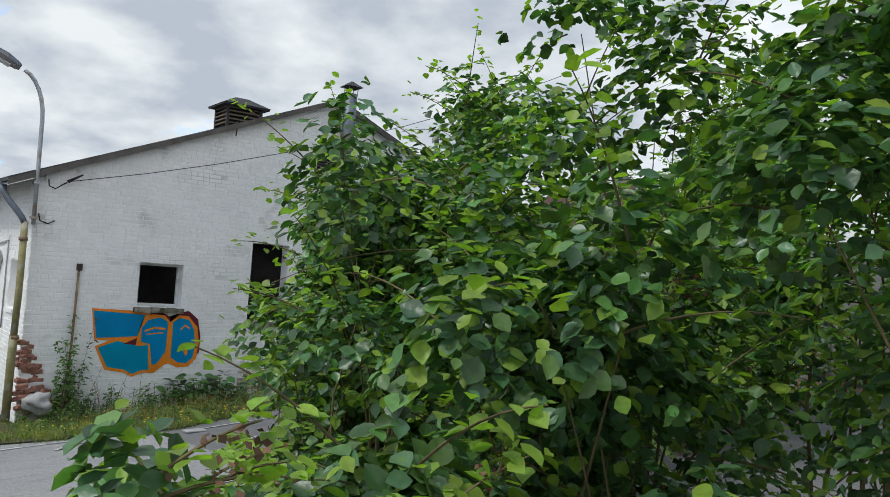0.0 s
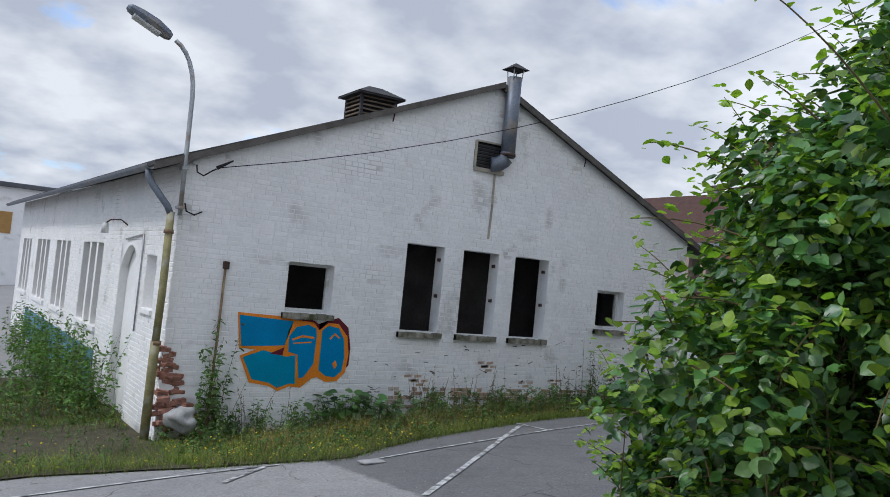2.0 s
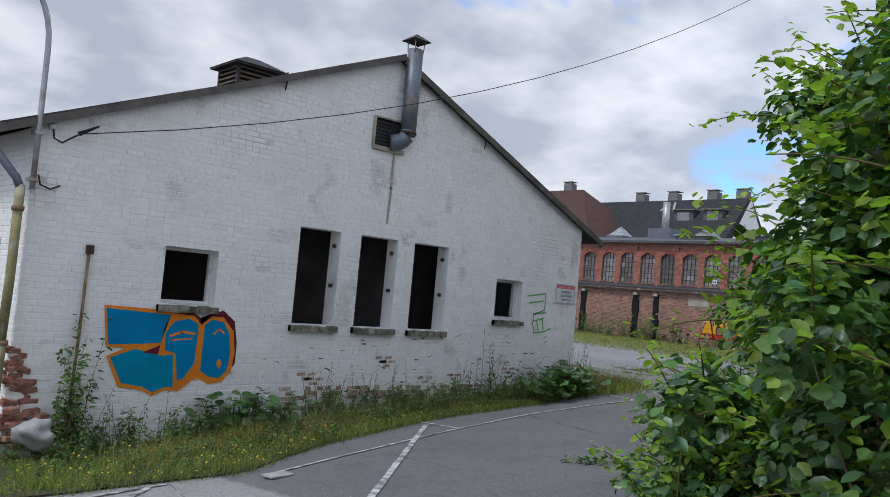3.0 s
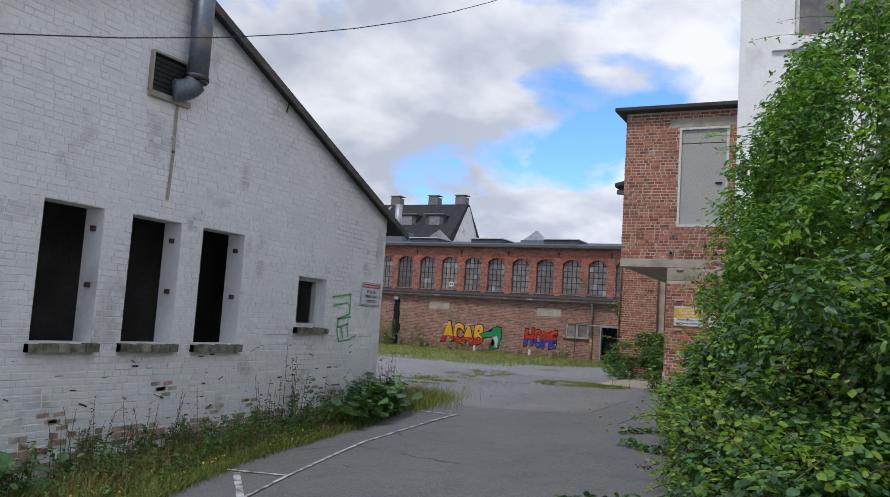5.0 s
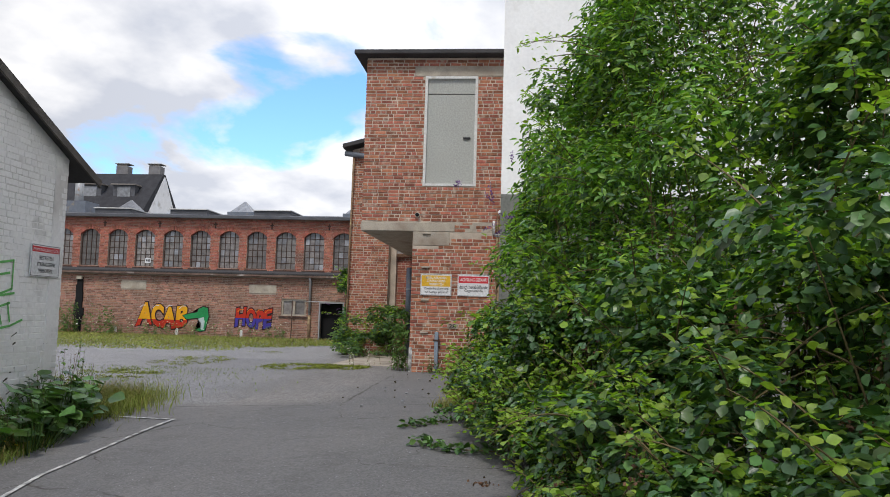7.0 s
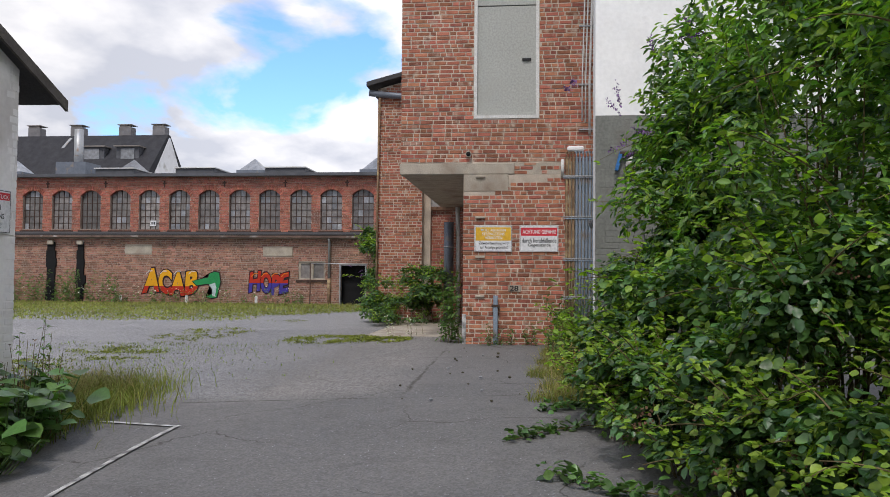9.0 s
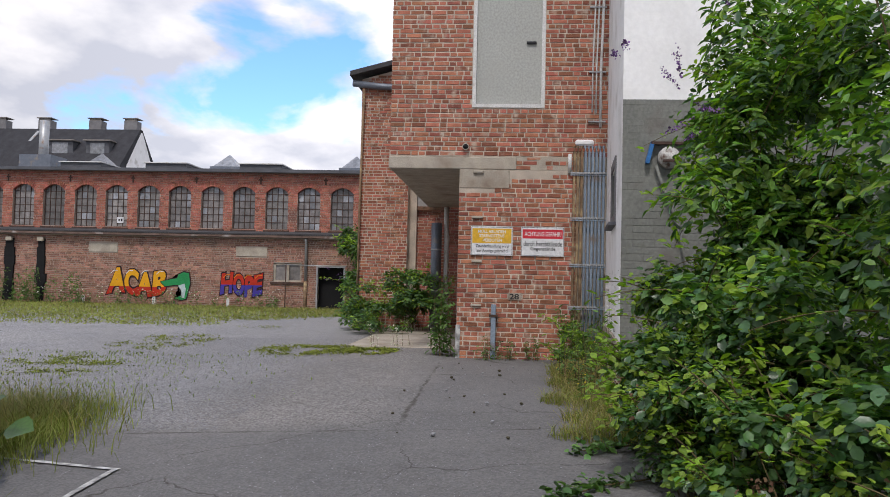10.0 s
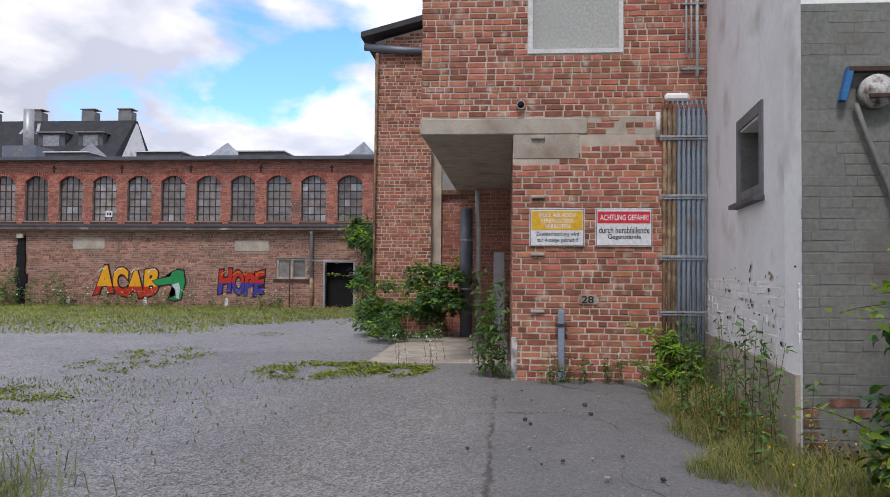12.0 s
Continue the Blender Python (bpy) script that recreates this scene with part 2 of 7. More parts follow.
M["paint_line"] = shader("worn_white_road_paint", (0.62, 0.62, 0.6), 0.8, var=0.1, scale=8, fine=60, bump=0.3, stain=(0.15, 0.146, 0.145), stain_amt=0.52, stain_scale=7)
M["gravel"] = shader("grey_gravel_stone", (0.25, 0.25, 0.26), 0.9, var=0.2, scale=30, fine=90, bump=0.3, island=0.3)
M["soil"] = shader("mossy_soil", (0.075, 0.065, 0.04), 0.95, var=0.3, scale=5, fine=60, bump=0.6)
M["roof_dark"] = shader("dark_roof_felt", (0.06, 0.058, 0.06), 0.85, var=0.2, scale=3, fine=40, bump=0.4)
M["slate"] = shader("grey_slate_roof", (0.10, 0.103, 0.115), 0.6, var=0.2, scale=2, fine=30, bump=0.3, island=0.2)
M["eave_wood"] = shader("weathered_eave_board", (0.23, 0.21, 0.19), 0.8, var=0.2, scale=4, fine=50, bump=0.4)
M["zinc"] = shader("dull_zinc_sheet", (0.17, 0.19, 0.225), 0.5, metal=0.35, var=0.12, scale=4, fine=30, bump=0.15, stain=(0.3, 0.24, 0.18), stain_amt=0.1, stain_scale=3)
M["blue_pipe"] = shader("blue_grey_steel_pipe", (0.25, 0.31, 0.38), 0.5, metal=0.1, var=0.1, scale=4, fine=40, bump=0.2, stain=(0.2, 0.12, 0.07), stain_amt=0.12, stain_scale=3, obj=0.1)
M["rust_pipe"] = shader("rusty_pipe", (0.23, 0.15, 0.09), 0.8, var=0.4, scale=9, fine=40, bump=0.5, stain=(0.42, 0.33, 0.18), stain_amt=0.25, stain_scale=6)
M["moss_pipe"] = shader("mossy_downpipe", (0.27, 0.24, 0.11), 0.7, var=0.3, scale=6, fine=40, bump=0.4, stain=(0.4, 0.38, 0.3), stain_amt=0.2, stain_scale=5)
M["galv"] = shader("galvanised_steel", (0.42, 0.43, 0.44), 0.45, metal=0.5, var=0.1, scale=5, fine=40, bump=0.15, stain=(0.26, 0.15, 0.08), stain_amt=0.12, stain_scale=3)
# Near-black stands in for shade in rooms, gaps and bores; also colours casings.
M["black"] = shader("shade_and_casing_black", (0.012, 0.012, 0.013), 0.9, var=0.2, scale=2, fine=20, bump=0.2)
M["door_grey"] = shader("grey_green_door_paint", (0.42, 0.43, 0.40), 0.6, var=0.04, scale=1.5, fine=30, bump=0.1, stain=(0.36, 0.36, 0.33), stain_amt=0.12)
M["frame_white"] = shader("off_white_frame_paint", (0.68, 0.68, 0.66), 0.6, var=0.06, scale=5, fine=40, bump=0.15, stain=(0.4, 0.36, 0.3), stain_amt=0.15, stain_scale=4)
M["frame_rust"] = shader("rusty_iron_frame", (0.075, 0.045, 0.035), 0.8, var=0.3, scale=6, fine=40, bump=0.3)
M["old_glass"] = shader("grimy_window_glass", (0.19, 0.175, 0.165), 0.3, var=0.4, scale=3.5, fine=12, bump=0.05, spec=0.6, obj=0.5)
M["old_glass_bright"] = shader("frosted_window_glass", (0.26, 0.27, 0.29), 0.3, var=0.35, scale=3.5, fine=12, bump=0.05, spec=0.6, obj=0.4)
# Plaster kept this dark to carry the shade of the unlit workshop.
M["inner_wall"] = shader("unlit_inner_plaster", (0.07, 0.062, 0.062), 0.95, var=0.4, scale=1.5, fine=20, bump=0.3)
M["verge_wood"] = shader("dark_verge_board", (0.125, 0.112, 0.10), 0.85, var=0.3, scale=5, fine=50, bump=0.5)
# Pale blotches are white glints painted into the brown gutter colour.
M["gutter_brown"] = shader("rust_brown_glint_gutter", (0.15, 0.10, 0.08), 0.7, var=0.35, scale=3, fine=30, bump=0.3, stain=(0.5, 0.48, 0.46), stain_amt=0.1, stain_scale=2)
M["chimney"] = shader("grey_chimney_cladding", (0.19, 0.185, 0.19), 0.8, var=0.2, scale=2, fine=20, bump=0.3)
M["yard_green"] = shader("yellow_green_yard_grass", (0.215, 0.24, 0.06), 0.8, var=0.35, scale=0.7, fine=20, bump=0.0, island=0.4, trans=0.25)
M["chip"] = shader("dark_chipped_joint", (0.07, 0.055, 0.045), 0.95, var=0.4, scale=9, fine=60, bump=0.5)
M["wood"] = shader("weathered_wood", (0.16, 0.12, 0.085), 0.85, var=0.25, scale=5, fine=50, bump=0.4)
M["sign_white"] = shader("white_sign_enamel", (0.74, 0.75, 0.76), 0.4, var=0.03, scale=4, fine=30, bump=0.03)
M["sign_red"] = shader("red_sign_print", (0.62, 0.035, 0.05), 0.4, var=0.05, scale=4, fine=30, bump=0.03)
M["sign_yellow"] = shader("yellow_sign_print", (0.72, 0.42, 0.03), 0.4, var=0.05, scale=4, fine=30, bump=0.03)
M["ink"] = shader("black_print", (0.02, 0.02, 0.022), 0.5, var=0.05, scale=4, fine=30, bump=0.0)
M["ink_white"] = shader("white_print", (0.8, 0.8, 0.8), 0.5, var=0.03, scale=4, fine=30, bump=0.0)
SPRAY = {}
for key, rgb in dict(blue=(0.0, 0.225, 0.48), teal=(0.0, 0.27, 0.45), orange=(0.78, 0.24, 0.015), maroon=(0.13, 0.012, 0.025), yellow=(0.75, 0.36, 0.01), red=(0.48, 0.03, 0.012), green=(0.02, 0.26, 0.08),
                     lime=(0.16, 0.48, 0.14), violet=(0.06, 0.045, 0.30), dark=(0.03, 0.012, 0.015), pale=(0.45, 0.55, 0.55), white=(0.75, 0.75, 0.72), wall_blue=(0.12, 0.28, 0.36)).items():
    SPRAY[key] = shader(key + "_spray_paint", rgb, 0.6, var=0.1, scale=3, fine=45, bump=0.35, spec=0.25)
M["leaf"] = shader("bramble_leaf", (0.09, 0.18, 0.045), 0.36, var=0.3, scale=1.3, fine=40, bump=0.25, island=0.65, spec=0.5, trans=0.22)
M["leaf_dark"] = shader("old_bramble_leaf", (0.065, 0.14, 0.055), 0.36, var=0.25, scale=1.3, fine=40, bump=0.25, island=0.4, spec=0.5, trans=0.2)
M["leaf_lime"] = shader("young_leaf", (0.23, 0.34, 0.045), 0.45, var=0.2, scale=1.3, fine=40, bump=0.2, island=0.4, spec=0.4, trans=0.38)
M["leaf_tree"] = shader("ash_like_leaf", (0.14, 0.265, 0.05), 0.45, var=0.25, scale=1.0, fine=40, bump=0.2, island=0.5, spec=0.4, trans=0.33)
M["twig"] = shader("green_brown_twig", (0.13, 0.10, 0.045), 0.8, var=0.3, scale=8, fine=50, bump=0.3)
M["bark"] = shader("dark_bark", (0.06, 0.05, 0.04), 0.9, var=0.3, scale=8, fine=50, bump=0.6)
M["berry"] = shader("dry_brown_flower_head", (0.15, 0.085, 0.05), 0.9, var=0.4, scale=20, fine=60, bump=0.3, island=0.5)
M["grass"] = shader("meadow_grass", (0.17, 0.215, 0.05), 0.7, var=0.3, scale=0.9, fine=30, bump=0.0, island=0.5, trans=0.3)
M["dry_grass"] = shader("dry_grass", (0.30, 0.24, 0.10), 0.8, var=0.3, scale=1.2, fine=30, bump=0.0, island=0.4, trans=0.25)
M["weed"] = shader("weed_leaf", (0.10, 0.18, 0.05), 0.55, var=0.3, scale=1.4, fine=40, bump=0.15, island=0.5, trans=0.28)
M["flower"] = shader("yellow_petal", (0.75, 0.55, 0.02), 0.6, var=0.1, scale=10, fine=60, bump=0.0, trans=0.2)
M["lilac"] = shader("lilac_flower_spike", (0.20, 0.10, 0.28), 0.7, var=0.3, scale=20, fine=60, bump=0.2, island=0.3)
M["petal_white"] = shader("white_petal", (0.7, 0.7, 0.66), 0.6, var=0.1, scale=10, fine=60, bump=0.0, trans=0.2)
M["moss"] = shader("yellow_green_moss", (0.20, 0.24, 0.035), 0.9, var=0.3, scale=9, fine=60, bump=0.5, island=0.4)
M["bare_brick"] = shader("bare_flaked_brick", (0.46, 0.33, 0.235), 0.95, var=0.35, scale=9, fine=60, bump=0.7, stain=(0.6, 0.55, 0.48), stain_amt=0.3, stain_scale=5.0, island=0.35)
M["rubble"] = shader("broken_brick", (0.24, 0.13, 0.085), 0.9, var=0.5, scale=12, fine=60, bump=0.7, island=0.5)
M["slate_dark"] = shader("dark_slate_roof", (0.045, 0.045, 0.05), 0.85, var=0.2, scale=2, fine=12, bump=0.3, spec=0.2)
M["enamel"] = shader("flaking_white_enamel", (0.5, 0.49, 0.46), 0.6, var=0.2, scale=12, fine=60, bump=0.3, stain=(0.12, 0.07, 0.05), stain_amt=0.4, stain_scale=18)
M["rag"] = shader("dirty_white_sheet", (0.38, 0.37, 0.36), 0.8, var=0.2, scale=8, fine=60, bump=0.3)
M["ochre"] = shader("ochre_panel", (0.42, 0.24, 0.08), 0.7, var=0.1, scale=2, fine=30, bump=0.1)
M["tile_red"] = shader("red_brown_roof_tile", (0.085, 0.043, 0.034), 0.8, var=0.2, scale=2, fine=20, bump=0.4)
M["tree_far"] = shader("distant_foliage", (0.05, 0.09, 0.03), 0.8, var=0.4, scale=1.0, fine=8, bump=0.3)


# ---- mesh helpers ----
def mesh_ob(name, verts, faces, mat, parent=None, label="", smooth=False):
    me = bpy.data.meshes.new(name)
    me.from_pydata([tuple(v) for v in verts], [], faces)
    me.materials.append(mat)
    if smooth:
        me.shade_smooth()
    ob = new(name, me)
    if parent is not None:
        ob.parent = parent
    if label:
        ob["label"] = label
    return ob


def part(name, bm, mat, parent=None, label="", smooth=False):
    bmesh.ops.recalc_face_normals(bm, faces=bm.faces)
    me = bpy.data.meshes.new(name)
    bm.to_mesh(me)
    bm.free()
    me.materials.append(mat)
    if smooth:
        me.shade_smooth()
    ob = new(name, me)
    if parent is not None:
        ob.parent = parent
    if label:
        ob["label"] = label
    return ob


def thing(name, label, category, group="", kind="", at=(0, 0, 0)):
    e = new(name)
    e.location = at
    e.empty_display_size = 0.2
    return tagged(e, label, category, group, kind)


def box(bm, x0, x1, y0, y1, z0, z1, m=None):
    c = [(x0, y0, z0), (x1, y0, z0), (x1, y1, z0), (x0, y1, z0), (x0, y0, z1), (x1, y0, z1), (x1, y1, z1), (x0, y1, z1)]
    v = [bm.verts.new(m @ Vector(p) if m else p) for p in c]
    for f in ((0, 3, 2, 1), (4, 5, 6, 7), (0, 1, 5, 4), (1, 2, 6, 5), (2, 3, 7, 6), (3, 0, 4, 7)):
        bm.faces.new([v[i] for i in f])
    return v


def bevelled(bm, w=0.01):
    bmesh.ops.bevel(bm, geom=list(bm.edges), offset=w, segments=1, affect="EDGES", clamp_overlap=True)
    return bm


def boxes(*bs, bevel=0.0, m=None):
    bm = bmesh.new()
    for b in bs:
        box(bm, *b, m=m)
    if bevel:
        bevelled(bm, bevel)
    return bm


def tube(bm, pts, r, sides=8, taper=None):
    """A round tube along points; taper: the radius at its end."""
    pts = [Vector(p) for p in pts]
    rings = []
    for i, p in enumerate(pts):
        d = (pts[min(i + 1, len(pts) - 1)] - pts[max(i - 1, 0)]).normalized()
        a = d.orthogonal().normalized() if abs(d.z) > 0.9 else d.cross(Vector((0, 0, 1))).normalized()
        b = d.cross(a)
        rr = r if taper is None else r + (taper - r) * i / (len(pts) - 1)
        rings.append([bm.verts.new(p + (a * math.cos(6.2832 * k / sides) + b * math.sin(6.2832 * k / sides)) * rr) for k in range(sides)])
    for q, w in zip(rings, rings[1:]):
        for k in range(sides):
            bm.faces.new((q[k], q[(k + 1) % sides], w[(k + 1) % sides], w[k]))
    bm.faces.new(rings[0])
    bm.faces.new(rings[-1])
    return bm


def tube_part(name, pts, r, mat, parent=None, label="", sides=10, taper=None):
    return part(name, tube(bmesh.new(), pts, r, sides, taper), mat, parent, label, smooth=True)


class Plane:
    """A wall's own frame: u along it, z up, out of it along n."""

    def __init__(self, p, q):
        self.o = Vector((p[0], p[1], 0))
        d = Vector((q[0] - p[0], q[1] - p[1], 0))
        self.length = d.length
        self.u = d.normalized()
        self.n = Vector((self.u.y, -self.u.x, 0))

    def at(self, u, z, out=0.0):
        return self.o + self.u * u + self.n * out + Vector((0, 0, z))

    def matrix(self):
        m = Matrix((self.u, self.n, (0, 0, 1))).transposed().to_4x4()
        m.translation = self.o
        return m


def wall(name, pl, bottom, top, holes, thick, mat, label, category="wall", u0=0.0, u1=None):
    """A wall of real thickness with rectangular openings through it. top: height, or a list of (u, z) along its upper edge."""
    u1 = pl.length if u1 is None else u1
    prof = top if isinstance(top, list) else [(u0, top), (u1, top)]
    tz = lambda u: float(np.interp(u, [p[0] for p in prof], [p[1] for p in prof]))
    us = sorted({u0, u1, *[p[0] for p in prof], *[h[0] for h in holes], *[h[1] for h in holes]})
    bm = bmesh.new()
    for a, b in zip(us, us[1:]):
        cut = sorted([(h[2], h[3]) for h in holes if h[0] < (a + b) / 2 < h[1]])
        z = bottom
        spans = []
        for lo, hi in cut:
            spans.append((z, lo, lo))
            z = hi
        spans.append((z, tz(a), tz(b)))
        for z0, za, zb in spans:
            c = [pl.at(a, z0), pl.at(b, z0), pl.at(b, zb), pl.at(a, za)]
            f = [bm.verts.new(p) for p in c]
            g = [bm.verts.new(p - pl.n * thick) for p in c]
            bm.faces.new(f)
            bm.faces.new(g[::-1])
            for i in range(4):
                bm.faces.new((f[i], f[(i + 1) % 4], g[(i + 1) % 4], g[i]))
    ob = part(name, bm, mat)
    return tagged(ob, label, category, kind="structure")


BRICK_SHAPES = {}


def brick_field(pl, parent, mat, piece_mat, u0, u1, z0, z1, holes=(), top=None, out=0.008, course=0.077, length=0.235, joint=0.011, singles=None, seed=1,
                rough=0.004, skip=0.0, name="brick", ragged=None):
    """Bricks in courses on a wall, each a box with its own depth. singles: a stretch (u0, u1, z0, z1) in which each is an object."""
    rnd = random.Random(seed)
    prof = top
    tz = (lambda u: float(np.interp(u, [p[0] for p in prof], [p[1] for p in prof]))) if prof else (lambda u: z1)
    verts, faces = [], []
    z, row, made = z0, 0, 0
    mat4 = pl.matrix()
    while z < z1 - 0.02:
        u = u0 - rnd.choice((0, 0.5, 0.25)) * length
        while u < u1:
            w = (length if (row % 2 == 0) == (rnd.random() < 0.7) else length / 2) * rnd.uniform(0.95, 1.05)
            a, b = max(u, u0), min(u + w - joint, u1)
            u += w
            lo, hi = z, min(z + course - joint, z1)
            bits = [(a, b)]
            for h in holes:
                if h[2] < hi - 0.01 and h[3] > lo + 0.01:
                    nxt = []
                    for p, q in bits:
                        if q <= h[0] or p >= h[1]:
                            nxt.append((p, q))
                        else:
                            if p < h[0]:
                                nxt.append((p, h[0]))
                            if q > h[1]:
                                nxt.append((h[1], q))
                    bits = nxt
            for p, q in bits:
                if q - p < 0.03 or hi > min(tz(p), tz(q)) or rnd.random() < skip:
                    continue
                if ragged and ragged((p + q) / 2, (lo + hi) / 2):
                    continue
                d = out + rnd.uniform(-rough, rough)
                j = [rnd.uniform(-0.005, 0.005) for _ in range(4)]
                one = singles and singles[0] < (p + q) / 2 < singles[1] and singles[2] < lo < singles[3] and made < 300
                if one:
                    w_, h_ = round(q - p, 2), round(hi - lo, 3)
                    key = (piece_mat.name, w_, h_, rnd.randrange(2))
                    if key not in BRICK_SHAPES:
                        e = 0.004
                        vv = [(-w_ / 2, 0, -h_ / 2), (w_ / 2, 0, -h_ / 2), (w_ / 2, 0, h_ / 2), (-w_ / 2, 0, h_ / 2)]
                        sk = [random.Random(int(w_ * 1000 + h_ * 7000) + key[3]).uniform(-0.002, 0.002) for _ in range(4)]
                        vv += [(x * (1 - 2 * e / w_), 0.010, zz * (1 - 2 * e / h_) + s) for (x, _, zz), s in zip(vv, sk)]
                        me = bpy.data.meshes.new(name)
                        me.from_pydata(vv, [], [(4, 5, 6, 7), (0, 1, 5, 4), (1, 2, 6, 5), (2, 3, 7, 6), (3, 0, 4, 7)])
                        me.materials.append(piece_mat)
                        BRICK_SHAPES[key] = me
                    ob = new(name, BRICK_SHAPES[key])
                    ob.matrix_world = mat4 @ Matrix.Translation(((p + q) / 2, d - 0.008, (lo + hi) / 2))
                    ob.parent = parent
                    made += 1
                    continue
                i = len(verts)
                e = 0.004
                for uu, zz in ((p, lo + j[0]), (q, lo + j[1]), (q, hi + j[2]), (p, hi + j[3])):
                    verts.append(pl.at(uu, zz, -0.002))
                for uu, zz in ((p + e, lo + j[0] + e), (q - e, lo + j[1] + e), (q - e, hi + j[2] - e), (p + e, hi + j[3] - e)):
                    verts.append(pl.at(uu, zz, d))
                faces += [(i + 4, i + 5, i + 6, i + 7), (i, i + 1, i + 5, i + 4), (i + 1, i + 2, i + 6, i + 5), (i + 2, i + 3, i + 7, i + 6), (i + 3, i, i + 4, i + 7)]
        z += course
        row += 1
    ob = mesh_ob("brickwork", verts, faces, mat, parent)
    ob["kind"] = "stuff"
    return ob


def ground_z(x, y):
    """The yard's fall: low before the long white wall, rising towards the start and to the tower."""
    xx, yy = min(max(x, -8.0), 22.0), min(max(y, -8.0), 14.0)
    return 0.2589 + 0.0198 * xx - 0.0923 * yy - 0.00178 * xx * xx + 0.00496 * xx * yy - 0.00095 * yy * yy


# ---- ground ----
def axis_steps(lo, hi, step):
    a = list(np.arange(lo, hi + step / 2, step))
    far = [8, 20, 45, 100, 250, 700]
    return [lo - f for f in far[::-1]] + a + [hi + f for f in far]


gx, gy = axis_steps(-12, 42, 0.6), axis_steps(-10, 40, 0.6)
gv = [(x, y, ground_z(x, y) + 0.015 * noise.noise((x * 0.5, y * 0.5, 0))) for y in gy for x in gx]
nx = len(gx)
gf = [(j * nx + i, j * nx + i + 1, (j + 1) * nx + i + 1, (j + 1) * nx + i) for j in range(len(gy) - 1) for i in range(nx - 1)]
ground = tagged(mesh_ob("ground", gv, gf, M["asphalt"], smooth=True), "cracked grey asphalt yard with patches of gravel", "ground", kind="structure")


def strip(name, pts, width, mat, label, category, lift=0.006, steps=14):
    """A thin strip laid on the ground along points, with worn edges."""
    rnd = random.Random(name + str(pts[0]))
    p = [Vector((*q, 0)) for q in pts]
    verts, faces = [], []
    for a, b in zip(p, p[1:]):
        d = (b - a).normalized()
        s = Vector((-d.y, d.x, 0)) * width / 2
        base = len(verts)
        for i in range(steps + 1):
            c = a + (b - a) * i / steps
            for k in (1, -1):
                w = c + s * k * rnd.uniform(0.75, 1.05)
                verts.append((w.x, w.y, ground_z(w.x, w.y) + lift + 0.015 * noise.noise((w.x * 0.5, w.y * 0.5, 0)) + 0.006))
        faces += [(base + 2 * i, base + 2 * i + 2, base + 2 * i + 3, base + 2 * i + 1) for i in range(steps)]
    return tagged(mesh_ob(name, verts, faces, mat), label, category, kind="structure")


# ---- long white workshop with its gable to the yard ----
GY, GL, GR, APEX = 13.508, 0.84, 11.74, 6.38
gable = Plane((GL, GY), (GR, GY))
G_TOP = [(0, 3.16), (APEX - GL, 5.40), (GR - GL, 3.10)]
U = lambda x: x - GL
SQ = (U(2.63), U(3.42), 1.0, 1.80)
TALL = [(U(4.74), U(5.51), 0.80, 2.33), (U(5.92), U(6.71), 0.80, 2.33), (U(7.09), U(7.91), 0.80, 2.33)]
SMALL = (U(9.23), U(9.98), 1.08, 1.86)
G_HOLES = [SQ, *TALL, SMALL]
wall_gable = wall("wall_gable", gable, -1.4, G_TOP, G_HOLES, 0.3, M["white_wall"], "white-painted brick gable wall with empty window openings")
CORNER_GAP = lambda u, z: u < 0.42 * max(0.0, 1 - (z + 0.15) / 0.62) + 0.08 * math.sin(z * 40) and z < 0.42
brick_field(gable, wall_gable, M["white_brick"], M["white_piece"], 0.0, GR - GL, -0.9, 5.4, G_HOLES, G_TOP, seed=3, rough=0.003, out=0.0055, skip=0.07, singles=(6.0, 10.9, 0.2, 1.15), ragged=CORNER_GAP, joint=0.009)
# the long side, slightly out of square
LX1, LY1 = GL - 0.045 * 19.5, GY + 19.5
side = Plane((LX1, LY1), (GL, GY))
S = lambda y: side.length * (LY1 - y) / (LY1 - GY)
side_holes = [(S(15.05), S(14.42), 0.82, 1.68), (S(16.95), S(15.6), -1.2, 1.86)]
side_windows = [(18.6, 20.8), (22.5, 24.7), (25.9, 28.4), (29.8, 32.0)]
side_holes += [(S(b), S(a), 0.15, 1.84) for a, b in side_windows]
wall_side = wall("wall_west", side, -2.0, 3.10, side_holes, 0.3, M["white_wall"], "long white-painted brick side wall under deep eaves")
brick_field(side, wall_side, M["white_brick"], M["white_piece"], 0.0, side.length, -1.0, 3.1, side_holes, seed=5, rough=0.003)
east = Plane((GR, GY), (GR - 0.045 * 19.5, LY1))
wall("wall_east", east, -1.4, 3.1, [], 0.3, M["white_wall"], "white-painted brick side wall")
rear = Plane((GR - 0.88, LY1), (LX1, LY1))
wall("wall_rear", rear, -1.4, [(0, 3.1), (rear.length / 2, 5.3), (rear.length, 3.1)], [], 0.3, M["white_wall"], "white-painted brick rear gable wall")
floor_in = tagged(part("floor_inside", boxes((GL + 0.2, GR - 1.2, GY + 0.3, LY1 - 0.3, -0.32, -0.25)), M["concrete"]), "dusty concrete workshop floor", "floor", kind="structure")
# Near-black ceiling and dark added wall carry the room's shade in their colour.
ceiling_in = tagged(part("ceiling_inside", boxes((GL + 0.2, GR - 1.2, GY + 0.3, LY1 - 0.3, 3.0, 3.08)), M["black"]), "ceiling coloured black for the unlit workshop", "ceiling", kind="structure")
